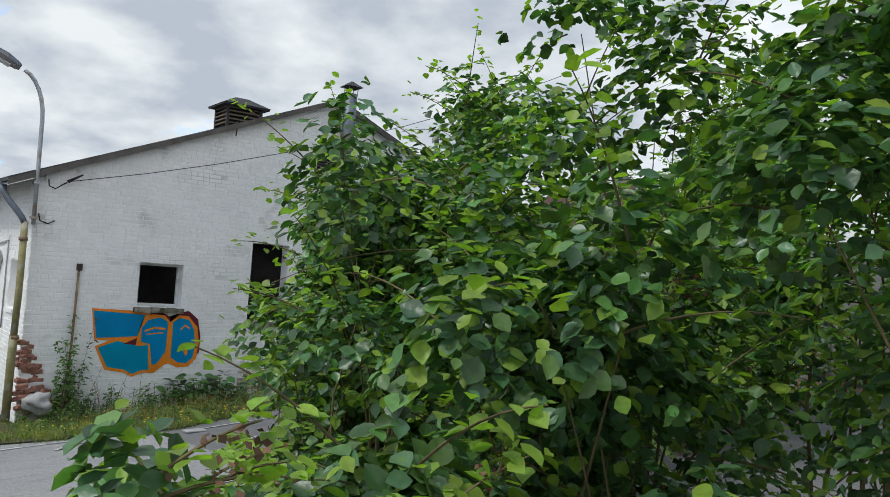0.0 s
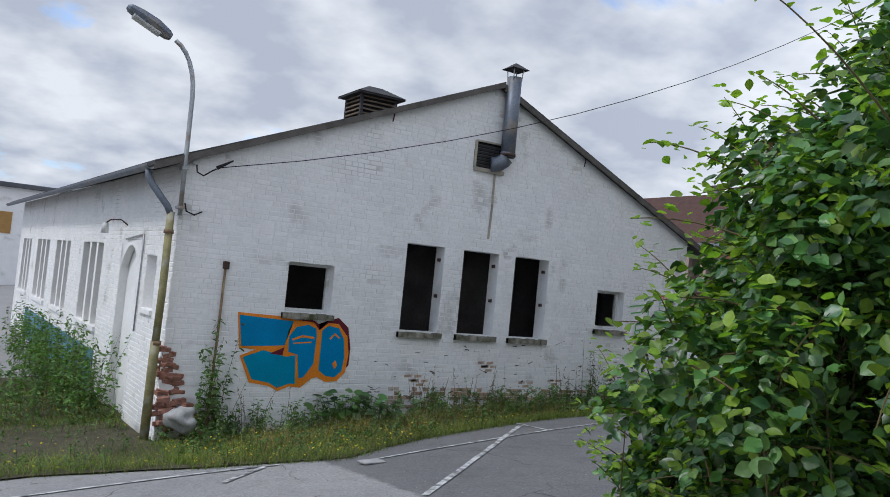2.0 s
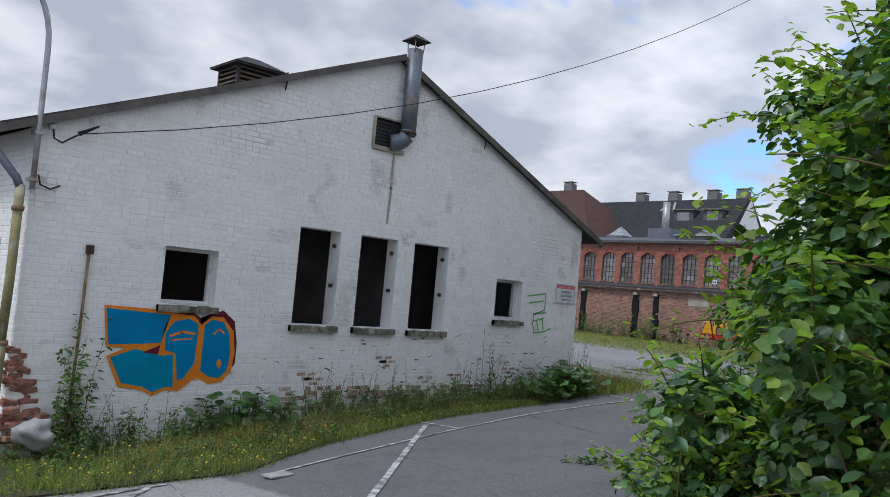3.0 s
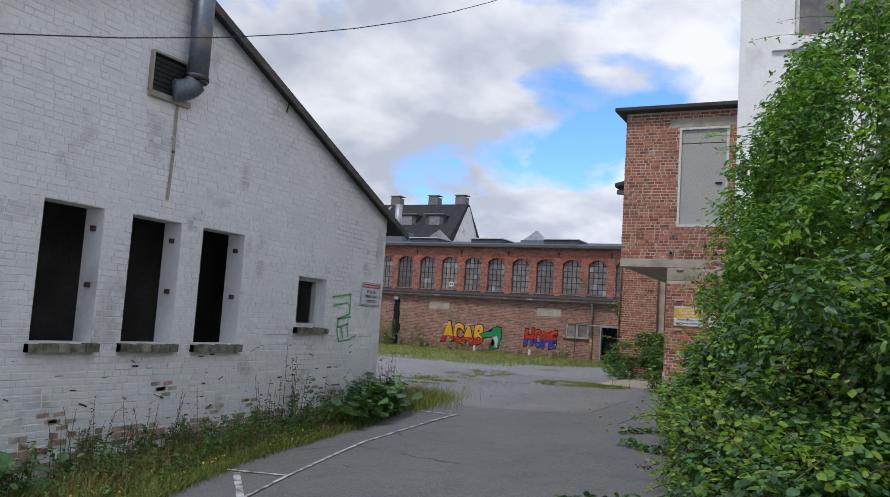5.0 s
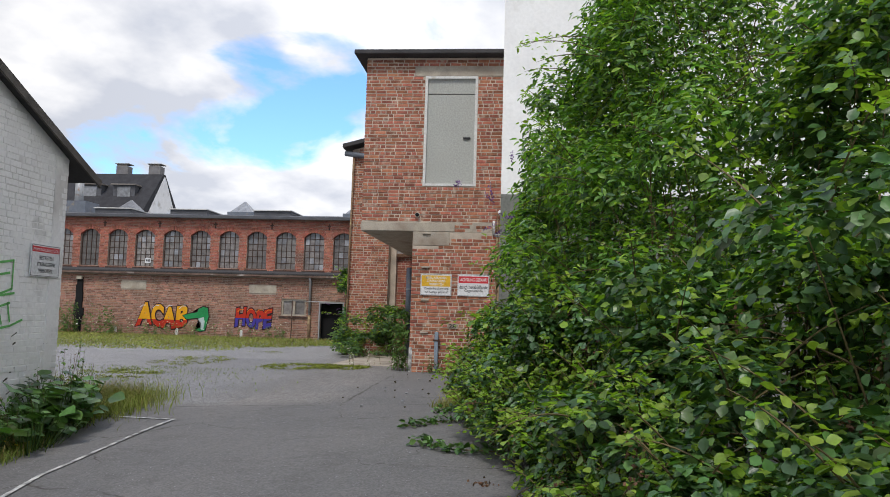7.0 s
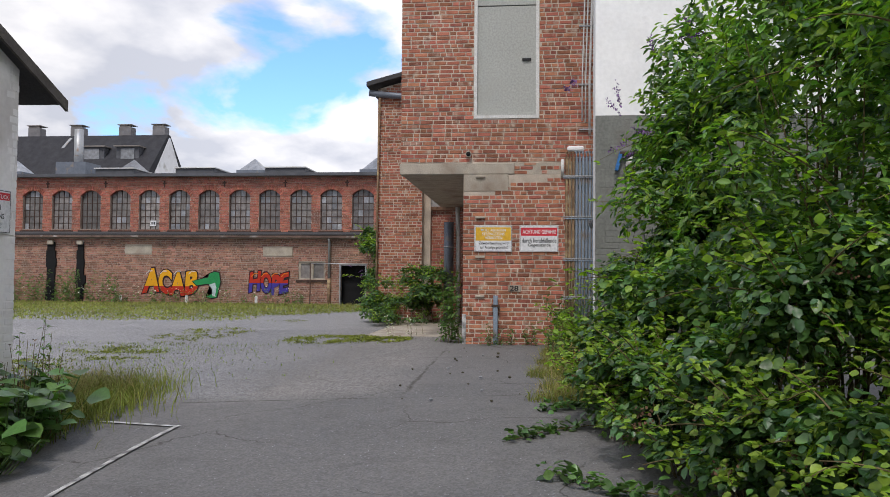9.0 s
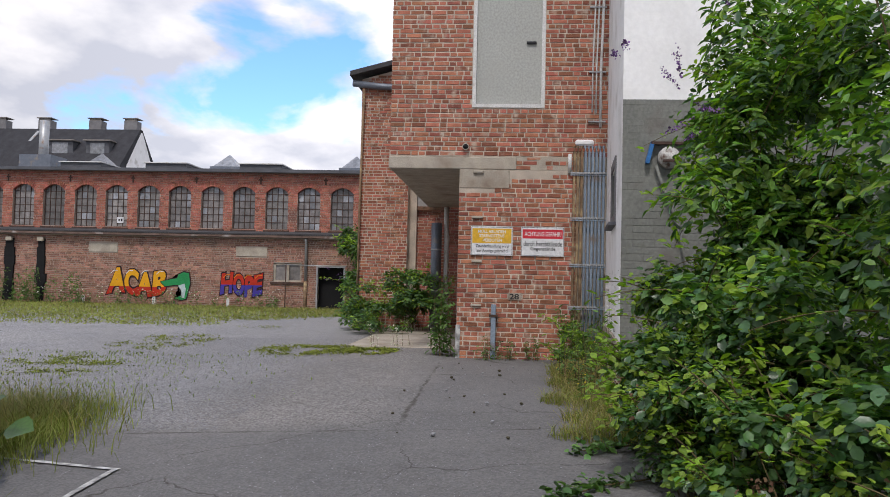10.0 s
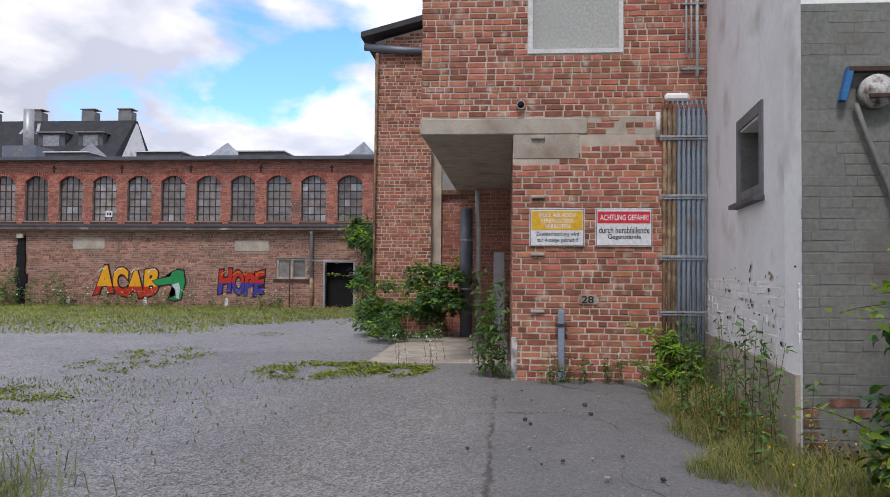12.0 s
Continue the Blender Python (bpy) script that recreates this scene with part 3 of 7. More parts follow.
part_in = tagged(part("wall_inside", boxes((GL + 0.35, GR - 1.2, GY + 1.3, GY + 1.4, -0.25, 3.0)), M["inner_wall"]), "added inner wall coloured dark for the unlit room", "wall", kind="structure")


def roof_slope(name, ridge_x, eave_x, zr, ze, y0, y1, skew):
    """One pitch of the roof as a slab with its verge board."""
    bm = bmesh.new()
    top = []
    for y in (y0, y1):
        k = -0.045 * max(0, y - GY)
        top += [(ridge_x + k, y, zr), (eave_x + k, y, ze)]
    v = [bm.verts.new(p) for p in top] + [bm.verts.new((p[0], p[1], p[2] - 0.07)) for p in top]
    for f in ((0, 1, 3, 2), (4, 6, 7, 5), (0, 4, 5, 1), (2, 3, 7, 6), (1, 5, 7, 3), (0, 2, 6, 4)):
        bm.faces.new([v[i] for i in f])
    return part(name, bm, M["roof_dark"], roof)


roof = thing("roof", "low dark felt roof with weathered verge boards", "roof", kind="structure")
SLOPE_L, SLOPE_R = (5.40 - 3.16) / (APEX - GL), (5.40 - 3.10) / (GR - APEX)
EL, ER = GL - 0.45, GR + 0.55
ZL, ZR_ = 5.48 - SLOPE_L * (APEX - EL), 5.48 - SLOPE_R * (ER - APEX)
roof_slope("roof_slope", APEX, EL, 5.48, ZL, GY - 0.14, LY1 + 0.2, 0)
roof_slope("roof_slope", APEX, ER, 5.48, ZR_, GY - 0.14, LY1 + 0.2, 0)
for a, b, za, zb in ((EL, APEX, ZL, 5.54), (APEX, ER, 5.48, ZR_)):
    bm = bmesh.new()
    q = [(a, za - 0.14), (b, zb - 0.14), (b, zb - 0.03), (a, za - 0.03)]
    f = [bm.verts.new((x, GY - 0.17, z)) for x, z in q]
    g = [bm.verts.new((x, GY - 0.142, z)) for x, z in q]
    bm.faces.new(f)
    bm.faces.new(g)
    for i in range(4):
        bm.faces.new((f[i], f[(i + 1) % 4], g[(i + 1) % 4], g[i]))
    part("verge_board", bm, M["verge_wood"], roof, "weathered grey verge board")


def sill(pl, h, depth=0.09, over=0.05, thick=0.11, parent=None):
    bm = bmesh.new()
    for k in range(max(3, int((h[1] - h[0]) / 0.13))):
        n_ = max(3, int((h[1] - h[0]) / 0.13))
        a = h[0] - over + (h[1] - h[0] + 2 * over) * k / n_
        b = h[0] - over + (h[1] - h[0] + 2 * over) * (k + 1) / n_ - 0.008
        wear = 0.018 * math.sin(k * 2.7 + h[0] * 9)
        box(bm, a, b, -0.2, depth + wear, h[2] - thick + abs(wear) * 0.6, h[2] - 0.012 + wear * 0.5, m=pl.matrix())
    bm2 = boxes((h[0] - over, h[1] + over, -0.2, depth - 0.012, h[2] - thick + 0.006, h[2] - 0.016), m=pl.matrix())
    part("sill_bed", bm2, M["old_sill"], parent)
    return part("window_sill", bm, M["old_sill"], parent, "mossy crumbling brick window sill")


def frame_around(pl, h, w, out0, out1, mat, parent, name="window_frame"):
    a, b, z0, z1 = h
    bm = boxes((a, a + w, out0, out1, z0, z1), (b - w, b, out0, out1, z0, z1), (a + w, b - w, out0, out1, z0, z0 + w), (a + w, b - w, out0, out1, z1 - w, z1), m=pl.matrix())
    return part(name, bm, mat, parent)


for i, h in enumerate(G_HOLES):
    w = thing("window_%d" % (i + 1), "empty window opening with a crumbling sill", "window", kind="structure")
    sill(gable, h, parent=w)
    if i in (0, 4):
        frame_around(gable, (h[0] + 0.003, h[1] - 0.003, h[2] + 0.003, h[3] - 0.003), 0.05, -0.24, -0.17, M["frame_white"], w)
for i, (a, b) in enumerate(side_windows):
    h = (S(b), S(a), 0.15, 1.84)
    w = thing("window_%d" % (i + 6), "tall three-part workshop window blocked behind its posts", "window", kind="structure")
    part("blocking", boxes((h[0] + 0.002, h[1] - 0.002, -0.26, -0.2, h[2], h[3]), m=side.matrix()), M["eave_wood"], w)
    for k in (1, 2):
        c = h[0] + (h[1] - h[0]) * k / 3
        part("post", boxes((c - 0.09, c + 0.09, -0.19, -0.01, h[2], h[3]), m=side.matrix()), M["white_wall"], w)
    part("window_sill", boxes((h[0] - 0.05, h[1] + 0.05, -0.1, 0.06, h[2] - 0.1, h[2] - 0.004), m=side.matrix()), M["white_wall"], w)
w = thing("window_10", "narrow side window bricked up and painted white", "window", kind="structure")
h = side_holes[0]
part("blocking", boxes((h[0] + 0.002, h[1] - 0.002, -0.25, -0.16, h[2], h[3]), m=side.matrix()), M["white_wall"], w)
part("window_sill", boxes((h[0] - 0.04, h[1] + 0.04, -0.1, 0.05, h[2] - 0.08, h[2] - 0.004), m=side.matrix()), M["white_wall"], w)
h = side_holes[1]
d1 = thing("door_1", "arched doorway walled up and painted white", "door", kind="structure")
part("blocking", boxes((h[0] + 0.002, h[1] - 0.002, -0.27, -0.14, h[2], h[3]), m=side.matrix()), M["white_wall"], d1)
bm = bmesh.new()
hw, hc = (h[1] - h[0]) / 2, (h[0] + h[1]) / 2
for k in range(12):
    ua, ub = -hw + 2 * hw * k / 12, -hw + 2 * hw * (k + 1) / 12
    za, zb = (h[3] - 0.03 - 0.42 * (q / hw) ** 2 for q in (ua, ub))
    quad = [(hc + ua, za), (hc + ub, zb), (hc + ub, h[3]), (hc + ua, h[3])]
    f = [bm.verts.new(side.at(u_, z_, -0.002)) for u_, z_ in quad]
    g = [bm.verts.new(side.at(u_, z_, -0.13)) for u_, z_ in quad]
    bm.faces.new(f)
    bm.faces.new((f[0], f[1], g[1], g[0]))
part("arch", bm, M["white_wall"], d1, "shallow white arch over the doorway")


# ---- red brick tower on its pillar ----
TX = 18.75
tower = Plane((TX, 10.90), (TX, 7.40))
T = lambda y: 10.90 - y
HATCH = (T(9.56), T(8.44), 3.99, 6.40)
wall_tower = wall("wall_tower", tower, 3.17, 6.84, [HATCH], 0.3, M["mortar"], "red brick tower wall over a concrete beam", u1=T(7.4))
brick_field(tower, wall_tower, M["red_brick"], M["red_piece"], 0.0, T(7.4), 3.19, 6.8, [(HATCH[0] - 0.03, HATCH[1] + 0.03, 3.96, 6.43), (T(9.82), T(7.79), 6.42, 6.66)], out=0.008, seed=11, rough=0.003, joint=0.017, singles=(0, 3.5, 3.19, 4.6))
wall_pillar = wall("wall_pillar", tower, -0.5, 2.96, [], 0.3, M["mortar"], "red brick pillar wall with patched mortar", u0=T(9.76), u1=T(7.88))
PATCH = lambda u, z: z > 2.62 and u < T(9.0) + 0.2 * math.sin(9 * z) and u < T(9.0) or z > 2.86 + 0.06 * math.sin(5 * u)
brick_field(tower, wall_pillar, M["red_brick"], M["red_piece"], T(9.76), T(7.88), -0.25, 2.96, [], out=0.008, seed=12, rough=0.004, joint=0.017, singles=(T(9.76), T(7.88), 0.75, 2.2), ragged=PATCH)
recess = wall("wall_recess", tower, -0.5, 3.17, [], 0.2, M["mortar"], "shadowed brick recess behind pipes", u0=T(7.88) + 0.002, u1=T(7.2))
recess.location.x = 0.06
tagged(part("beam", bevelled(boxes((TX - 0.016, TX + 0.35, 8.85, 10.92, 2.965, 3.165)), 0.012), M["concrete"]), "rough concrete beam", "beam", kind="structure")
beam_back = tagged(part("wall_band", boxes((TX, TX + 0.35, 7.42, 8.85, 2.962, 3.168)), M["concrete"]), "mortared band above the pillar", "wall", kind="structure")
brick_field(tower, beam_back, M["red_brick"], M["red_piece"], T(8.85), T(7.9), 2.97, 3.17, [], out=0.008, seed=14, skip=0.4, joint=0.017)
tagged(part("wall_patch", bevelled(boxes((TX - 0.01, TX + 0.02, 8.95, 9.755, 2.66, 2.964)), 0.008), M["concrete"]), "smeared mortar patch on the pillar", "wall", kind="structure")
tagged(part("soffit", boxes((TX + 0.35, 25.6, 7.42, 10.9, 2.97, 3.12)), M["concrete"]), "bare concrete soffit over the passage", "ceiling", kind="structure")
pil_side = Plane((25.6, 9.76), (TX + 0.3, 9.76))
ps = wall("wall_passage", pil_side, -0.5, 2.97, [], 0.3, M["mortar"], "brick wall inside the passage")
brick_field(pil_side, ps, M["far_brick"], M["red_piece"], 0, pil_side.length, -0.2, 2.95, seed=15, out=0.01)
tow_l = Plane((26.0, 10.90), (TX + 0.3, 10.90))
wt = wall("wall_tower_north", tow_l, 3.17, 6.84, [], 0.3, M["mortar"], "red brick tower side wall")
brick_field(tow_l, wt, M["red_brick"], M["red_piece"], 0, tow_l.length + 0.3, 3.19, 6.8, seed=16, out=0.008, joint=0.017)
tagged(part("roof_tower", bevelled(boxes((TX - 0.28, 26.0, 7.75, 11.15, 6.85, 6.95)), 0.015), M["roof_dark"]), "dark flat roof slab with overhang", "roof", kind="structure")
tagged(part("lintel", bevelled(boxes((TX - 0.016, TX + 0.2, 7.80, 9.82, 6.42, 6.65)), 0.01), M["concrete"]), "pale concrete lintel", "lintel", kind="structure")
hatch = thing("door_2", "grey-green loading hatch door high in the brick tower", "door", kind="structure")
part("door_leaf", boxes((HATCH[0] + 0.035, HATCH[1] - 0.035, -0.10, -0.05, HATCH[2] + 0.035, 6.02), m=tower.matrix()), M["door_grey"], hatch)
part("top_panel", boxes((HATCH[0] + 0.035, HATCH[1] - 0.035, -0.10, -0.045, 6.04, HATCH[3] - 0.035), m=tower.matrix()), M["door_grey"], hatch)
frame_around(tower, (HATCH[0] - 0.02, HATCH[1] + 0.02, HATCH[2] - 0.02, HATCH[3] + 0.02), 0.055, -0.12, 0.02, M["frame_white"], hatch, "door_frame")
part("handle", bevelled(boxes((T(8.72), T(8.56), -0.05, -0.01, 5.02, 5.06), m=tower.matrix()), 0.006), M["ink"], hatch, "black lever handle")

# ---- annex behind the tower ----
AX = 26.0
annex = Plane((AX, 12.73), (AX, 11.48))
wa_ = wall("wall_annex", annex, -0.6, [(0, 6.28), (1.25, 6.62)], [], 0.3, M["mortar"], "red brick annex wall under a sloping roof")
brick_field(annex, wa_, M["red_brick"], M["red_piece"], 0, 1.25, -0.3, 6.75, top=[(0, 6.28), (1.25, 6.62)], seed=21, out=0.008, joint=0.017)
annex2 = Plane((AX + 0.5, 11.48), (AX + 0.5, 7.0))
wb_ = wall("wall_annex_recess", annex2, -0.6, 7.2, [], 0.3, M["mortar"], "recessed red brick wall of the annex")
brick_field(annex2, wb_, M["far_brick_red"], M["red_piece"], 0, 3.0, -0.3, 4.5, seed=22, out=0.01)
wall("wall_annex_return", Plane((AX + 0.52, 11.48), (AX + 0.3, 11.48)), -0.6, 6.7, [], 0.2, M["mortar"], "narrow brick return")
annex_n = Plane((37.0, 12.73), (AX + 0.3, 12.73))
wall("wall_annex_north", annex_n, -0.6, 6.25, [], 0.3, M["mortar"], "red brick annex side wall")
ar = thing("roof_annex", "dark sloping annex roof with zinc gutter", "roof", kind="structure")
bm = bmesh.new()
v = [bm.verts.new(p) for p in ((AX - 0.3, 13.0, 6.30), (AX - 0.3, 9.5, 7.22), (37, 9.5, 7.22), (37, 13.0, 6.30), (AX - 0.3, 13.0, 6.42), (AX - 0.3, 9.5, 7.34), (37, 9.5, 7.34), (37, 13.0, 6.42))]
for f in ((0, 3, 2, 1), (4, 5, 6, 7), (0, 1, 5, 4), (1, 2, 6, 5), (2, 3, 7, 6), (3, 0, 4, 7)):
    bm.faces.new([v[i] for i in f])
part("roof_slab", bm, M["roof_dark"], ar)
tube_part("gutter", [(AX - 0.1, 12.95, 6.15), (AX - 0.12, 12.2, 6.06), (AX - 0.12, 10.9, 6.0)], 0.085, M["zinc"], ar, "dull zinc gutter")

# ---- tall white building on the south side of the yard ----
WX, WY = 14.66, 7.77
white_s = Plane((TX + 0.1, 7.40), (WX + 0.04, WY))
SW = lambda x: white_s.length * (TX + 0.1 - x) / (TX + 0.1 - WX)
SWIN = (SW(16.74), SW(15.86), 1.93, 2.62)
ww = wall("wall_white_south", white_s, -0.5, 10.5, [SWIN], 0.35, M["render_white"], "white-painted rendered brick wall with a small window")
brick_field(white_s, ww, M["white_brick"], M["white_piece"], 0, white_s.length, 0.55, 1.2, seed=31, out=0.006, rough=0.004, skip=0.12)
plinth = part("plinth", boxes((0.05, white_s.length, -0.05, 0.035, -0.4, 0.55), m=white_s.matrix()), M["concrete"])
tagged(plinth, "mossy grey cement plinth", "plinth", kind="structure")
w = thing("window_11", "small deep window with a slate sill in the white wall", "window", kind="structure")
frame_around(white_s, (SWIN[0] - 0.1, SWIN[1] + 0.1, SWIN[2] - 0.0, SWIN[3] + 0.12), 0.1, -0.02, 0.02, M["chimney"], w, "window_surround")
# Black pane and dark frame carry the unlit room's shade as colour.
frame_around(white_s, SWIN, 0.06, -0.24, -0.17, M["frame_rust"], w)
part("pane", boxes((SWIN[0] + 0.06, SWIN[1] - 0.06, -0.215, -0.205, SWIN[2] + 0.06, SWIN[3] - 0.06), m=white_s.matrix()), M["black"], w)
# Grey sheet covers the far reveal only; the other reveals stay white.
part("reveal", boxes((SWIN[0] + 0.001, SWIN[0] + 0.012, -0.17, 0.0, SWIN[2], SWIN[3]), m=white_s.matrix()), M["grey_brick"], w)
part("window_sill", boxes((SWIN[0] - 0.13, SWIN[1] + 0.13, -0.17, 0.09, SWIN[2] - 0.045, SWIN[2] - 0.004), m=white_s.matrix()), M["slate"], w)
grey = Plane((WX, WY), (WX, -6.0))
UWIN = [(0.95, 3.3, 6.95, 8.6), (4.4, 6.8, 6.95, 8.6)]
wg = wall("wall_white_west", grey, -0.5, 10.5, UWIN, 0.35, M["render_white"], "tall white facade with a grey-painted brick base")
brick_field(grey, wg, M["grey_brick"], M["grey_brick"], 0, 7.0, -0.2, 3.17, seed=33, out=0.0052, rough=0.001, skip=0.15, joint=0.006, singles=(0.0, 2.2, 0.1, 2.4))
tagged(part("paint", boxes((0.0, 7.0, 0.0, 0.004, -0.4, 3.17), m=grey.matrix()), M["grey_brick"]), "grey paint coat on the brick base", "paint", kind="structure")
bare = brick_field(grey, wg, M["rubble"], M["rubble"], 0, 2.2, -0.2, 0.95, seed=34, out=0.0095, rough=0.002, skip=0.66, ragged=lambda u, z: z > 0.45 + 0.4 * noise.noise((u * 3.0, z * 4.0, 0)))
for i, h in enumerate(UWIN):
    w = thing("window_%d" % (12 + i), "wide upper window with white bars", "window", kind="structure")
    part("pane", boxes((h[0], h[1], -0.2, -0.19, h[2], h[3]), m=grey.matrix()), M["old_glass"], w)
    frame_around(grey, (h[0] + 0.002, h[1] - 0.002, h[2] + 0.002, h[3] - 0.002), 0.07, -0.24, -0.15, M["frame_white"], w)
    for k in (1, 2):
        c = h[0] + (h[1] - h[0]) * k / 3
        part("bar", boxes((c - 0.035, c + 0.035, -0.24, -0.15, h[2], h[3]), m=grey.matrix()), M["frame_white"], w)
    part("window_surround", boxes((h[0] - 0.38, h[1] + 0.3, 0.0, 0.07, h[2] - 0.24, h[2] - 0.004), m=grey.matrix()), M["render_white"], w)
wall("wall_white_east", Plane((26, 7.0), (TX + 0.1, 7.36)), 7.0, 10.5, [], 0.35, M["render_white"], "white rendered upper wall")
tagged(part("roof_white", boxes((WX - 0.2, 26, -6, 8.0, 10.5, 10.7)), M["roof_dark"]), "flat dark roof", "roof", kind="structure")

# ---- long factory across the yard ----
FX, UX = 37.2, 40.6
fac = Plane((FX, 50.0), (FX, 12.8))
F = lambda y: 50.0 - y
FDOOR = (F(16.46), F(15.3), -0.6, 1.61)
FWIN = (F(18.21), F(17.06), 0.94, 1.70)
wf = wall("wall_factory", fac, -0.9, 2.72, [FDOOR, FWIN], 0.35, M["far_mortar"], "weathered red brick factory ground floor wall")
brick_field(fac, wf, M["far_brick"], M["far_brick"], F(36), F(12.8), -0.5, 2.66, [FDOOR, FWIN, (F(19.76), F(18.48), 1.93, 2.31), (F(25.91), F(24.69), 2.0, 2.38)], seed=41, out=0.012, rough=0.005, joint=0.016)
for a, b, z0, z1 in ((19.76, 18.48, 1.93, 2.31), (25.91, 24.69, 1.99, 2.37)):
    tagged(part("panel", bevelled(boxes((F(a), F(b), 0.0, 0.03, z0, z1), m=fac.matrix()), 0.01), M["concrete"]), "pale stone panel let into the brick wall", "panel", kind="structure")
up = Plane((UX, 50.0), (UX, 12.0))
ARCH_Y = []
for k in range(11):
    ARCH_Y += [16.2 + 2.95 * k, 17.7 + 2.95 * k]
ARCH_Y = [13.25, 14.75] + ARCH_Y
AW, A0, A1, RISE = 0.51, 3.24, 5.13, 0.26
a_holes = [(F(y + AW), F(y - AW), A0, A1) for y in ARCH_Y]
wu = wall("wall_factory_upper", up, 2.6, 5.78, a_holes, 0.4, M["far_mortar"], "red brick upper factory wall with paired arched windows", u1=38.0)
brick_field(up, wu, M["far_brick_red"], M["far_brick_red"], F(37), F(12.0), 3.0, 5.74, [(h[0], h[1], h[2], h[3] + 0.02) for h in a_holes], seed=43, out=0.012, rough=0.005)


def arch_window(i, y):
    """A segment-arched iron window: spandrels, ring of bricks, panes and bars, in a deep reveal."""
    rnd = random.Random(100 + i)
    w = thing("window_%d" % (20 + i), "arched iron factory window with many grimy panes", "window", kind="structure")
    uc = F(y)
    m = up.matrix()
    zs = lambda u: A1 - RISE * (u / AW) ** 2
    bm = bmesh.new()
    steps = 10
    for k in range(steps):
        u0_, u1_ = -AW + 2 * AW * k / steps, -AW + 2 * AW * (k + 1) / steps
        za, zb = zs(u0_), zs(u1_)
        f = [bm.verts.new(m @ Vector((uc + p, 0.0, q))) for p, q in ((u0_, za), (u1_, zb), (u1_, A1 + 0.001), (u0_, A1 + 0.001))]
        g = [bm.verts.new(m @ Vector((uc + p, -0.35, q))) for p, q in ((u0_, za), (u1_, zb), (u1_, A1 + 0.001), (u0_, A1 + 0.001))]
        bm.faces.new(f)
        bm.faces.new((f[0], f[1], g[1], g[0]))
    part("spandrel", bm, M["far_brick_red"], w)
    bm = bmesh.new()
    for k in range(15):
        u_ = -AW - 0.03 + (2 * AW + 0.06) * (k + 0.5) / 15
        z_ = zs(max(-AW, min(AW, u_)))
        ang = math.atan(2 * RISE * u_ / AW ** 2) * -1
        mm = m @ Matrix.Translation((uc + u_, 0, z_)) @ Matrix.Rotation(-ang, 4, "Y")
        box(bm, -0.031, 0.031, -0.1, 0.03, 0.0, 0.2, m=mm)
    part("arch", bm, M["far_brick_red"], w, "arch of upright bricks")
    part("pane", boxes((uc - AW, uc + AW, -0.17, -0.16, A0, A1), m=m), M["old_glass"] , w)
    for c in range(4):
        for r in range(6):
            if rnd.random() < (0.34 if r > 3 else 0.16):
                u_ = -AW + 2 * AW * c / 4
                z_ = A0 + (A1 - A0) * r / 6
                if z_ + 0.2 < zs(u_ + 0.12):
                    part("pane", boxes((uc + u_ + 0.02, uc + u_ + 2 * AW / 4 - 0.02, -0.158, -0.152, z_ + 0.02, z_ + (A1 - A0) / 6 - 0.02), m=m), M["old_glass_bright"], w)
    bars = []
    for c in range(5):
        u_ = -AW + 2 * AW * c / 4
        t_ = 0.035 if c in (0, 4) else 0.014
        bars.append((uc + u_ - t_, uc + u_ + t_, -0.17, -0.13, A0, zs(u_) - 0.0))
    for r in range(7):
        z_ = A0 + (A1 - A0) * r / 6
        if r == 6:
            continue
        t_ = 0.03 if r == 0 else 0.013
        bars.append((uc - AW, uc + AW, -0.17, -0.135, z_ - t_, z_ + t_))
    part("window_bars", boxes(*bars, m=m), M["frame_rust"], w, "rusty iron glazing bars")
    part("window_sill", boxes((uc - AW - 0.07, uc + AW + 0.07, -0.3, 0.06, A0 - 0.11, A0 - 0.035), m=m), M["frame_rust"], w)


for i, y in enumerate(ARCH_Y):
    if y < 36.5:
        arch_window(i, y)
for k in range(9):
    y = 16.95 + 2.95 * k
    tagged(part("anchor_plate", boxes((F(y) - 0.09, F(y) + 0.09, 0.0, 0.03, 5.42, 5.48), (F(y) - 0.03, F(y) + 0.03, 0.0, 0.035, 5.25, 5.56), m=up.matrix()), M["frame_rust"]), "iron wall anchor plate on red brick", "anchor plate", "wall anchors", kind="structure")
bm = bmesh.new()
box(bm, FX - 0.32, FX + 0.1, 12.8, 50, 2.70, 2.78)
part_l = tagged(part("trim", bm, M["gutter_brown"]), "projecting gutter edge of the lean-to roof", "trim", kind="structure")
bm = bmesh.new()
v = [bm.verts.new(p) for p in ((FX - 0.3, 12.8, 2.80), (FX - 0.3, 50, 2.80), (UX, 50, 3.08), (UX, 12.8, 3.08), (FX - 0.3, 12.8, 2.86), (FX - 0.3, 50, 2.86), (UX, 50, 3.14), (UX, 12.8, 3.14))]
for f in ((0, 3, 2, 1), (4, 5, 6, 7), (0, 1, 5, 4), (1, 2, 6, 5), (2, 3, 7, 6), (3, 0, 4, 7)):
    bm.faces.new([v[i] for i in f])
tagged(part("roof_lean_to", bm, M["roof_dark"]), "low felt lean-to roof", "roof", kind="structure")
fr = thing("roof_factory", "long low slate factory roof with skylights", "roof", kind="structure")
bm = bmesh.new()
v = [bm.verts.new(p) for p in ((UX - 0.4, 11, 5.74), (UX - 0.4, 50, 5.74), (UX + 9, 50, 6.95), (UX + 9, 11, 6.95), (UX - 0.4, 11, 5.88), (UX - 0.4, 50, 5.88), (UX + 9, 50, 7.09), (UX + 9, 11, 7.09))]
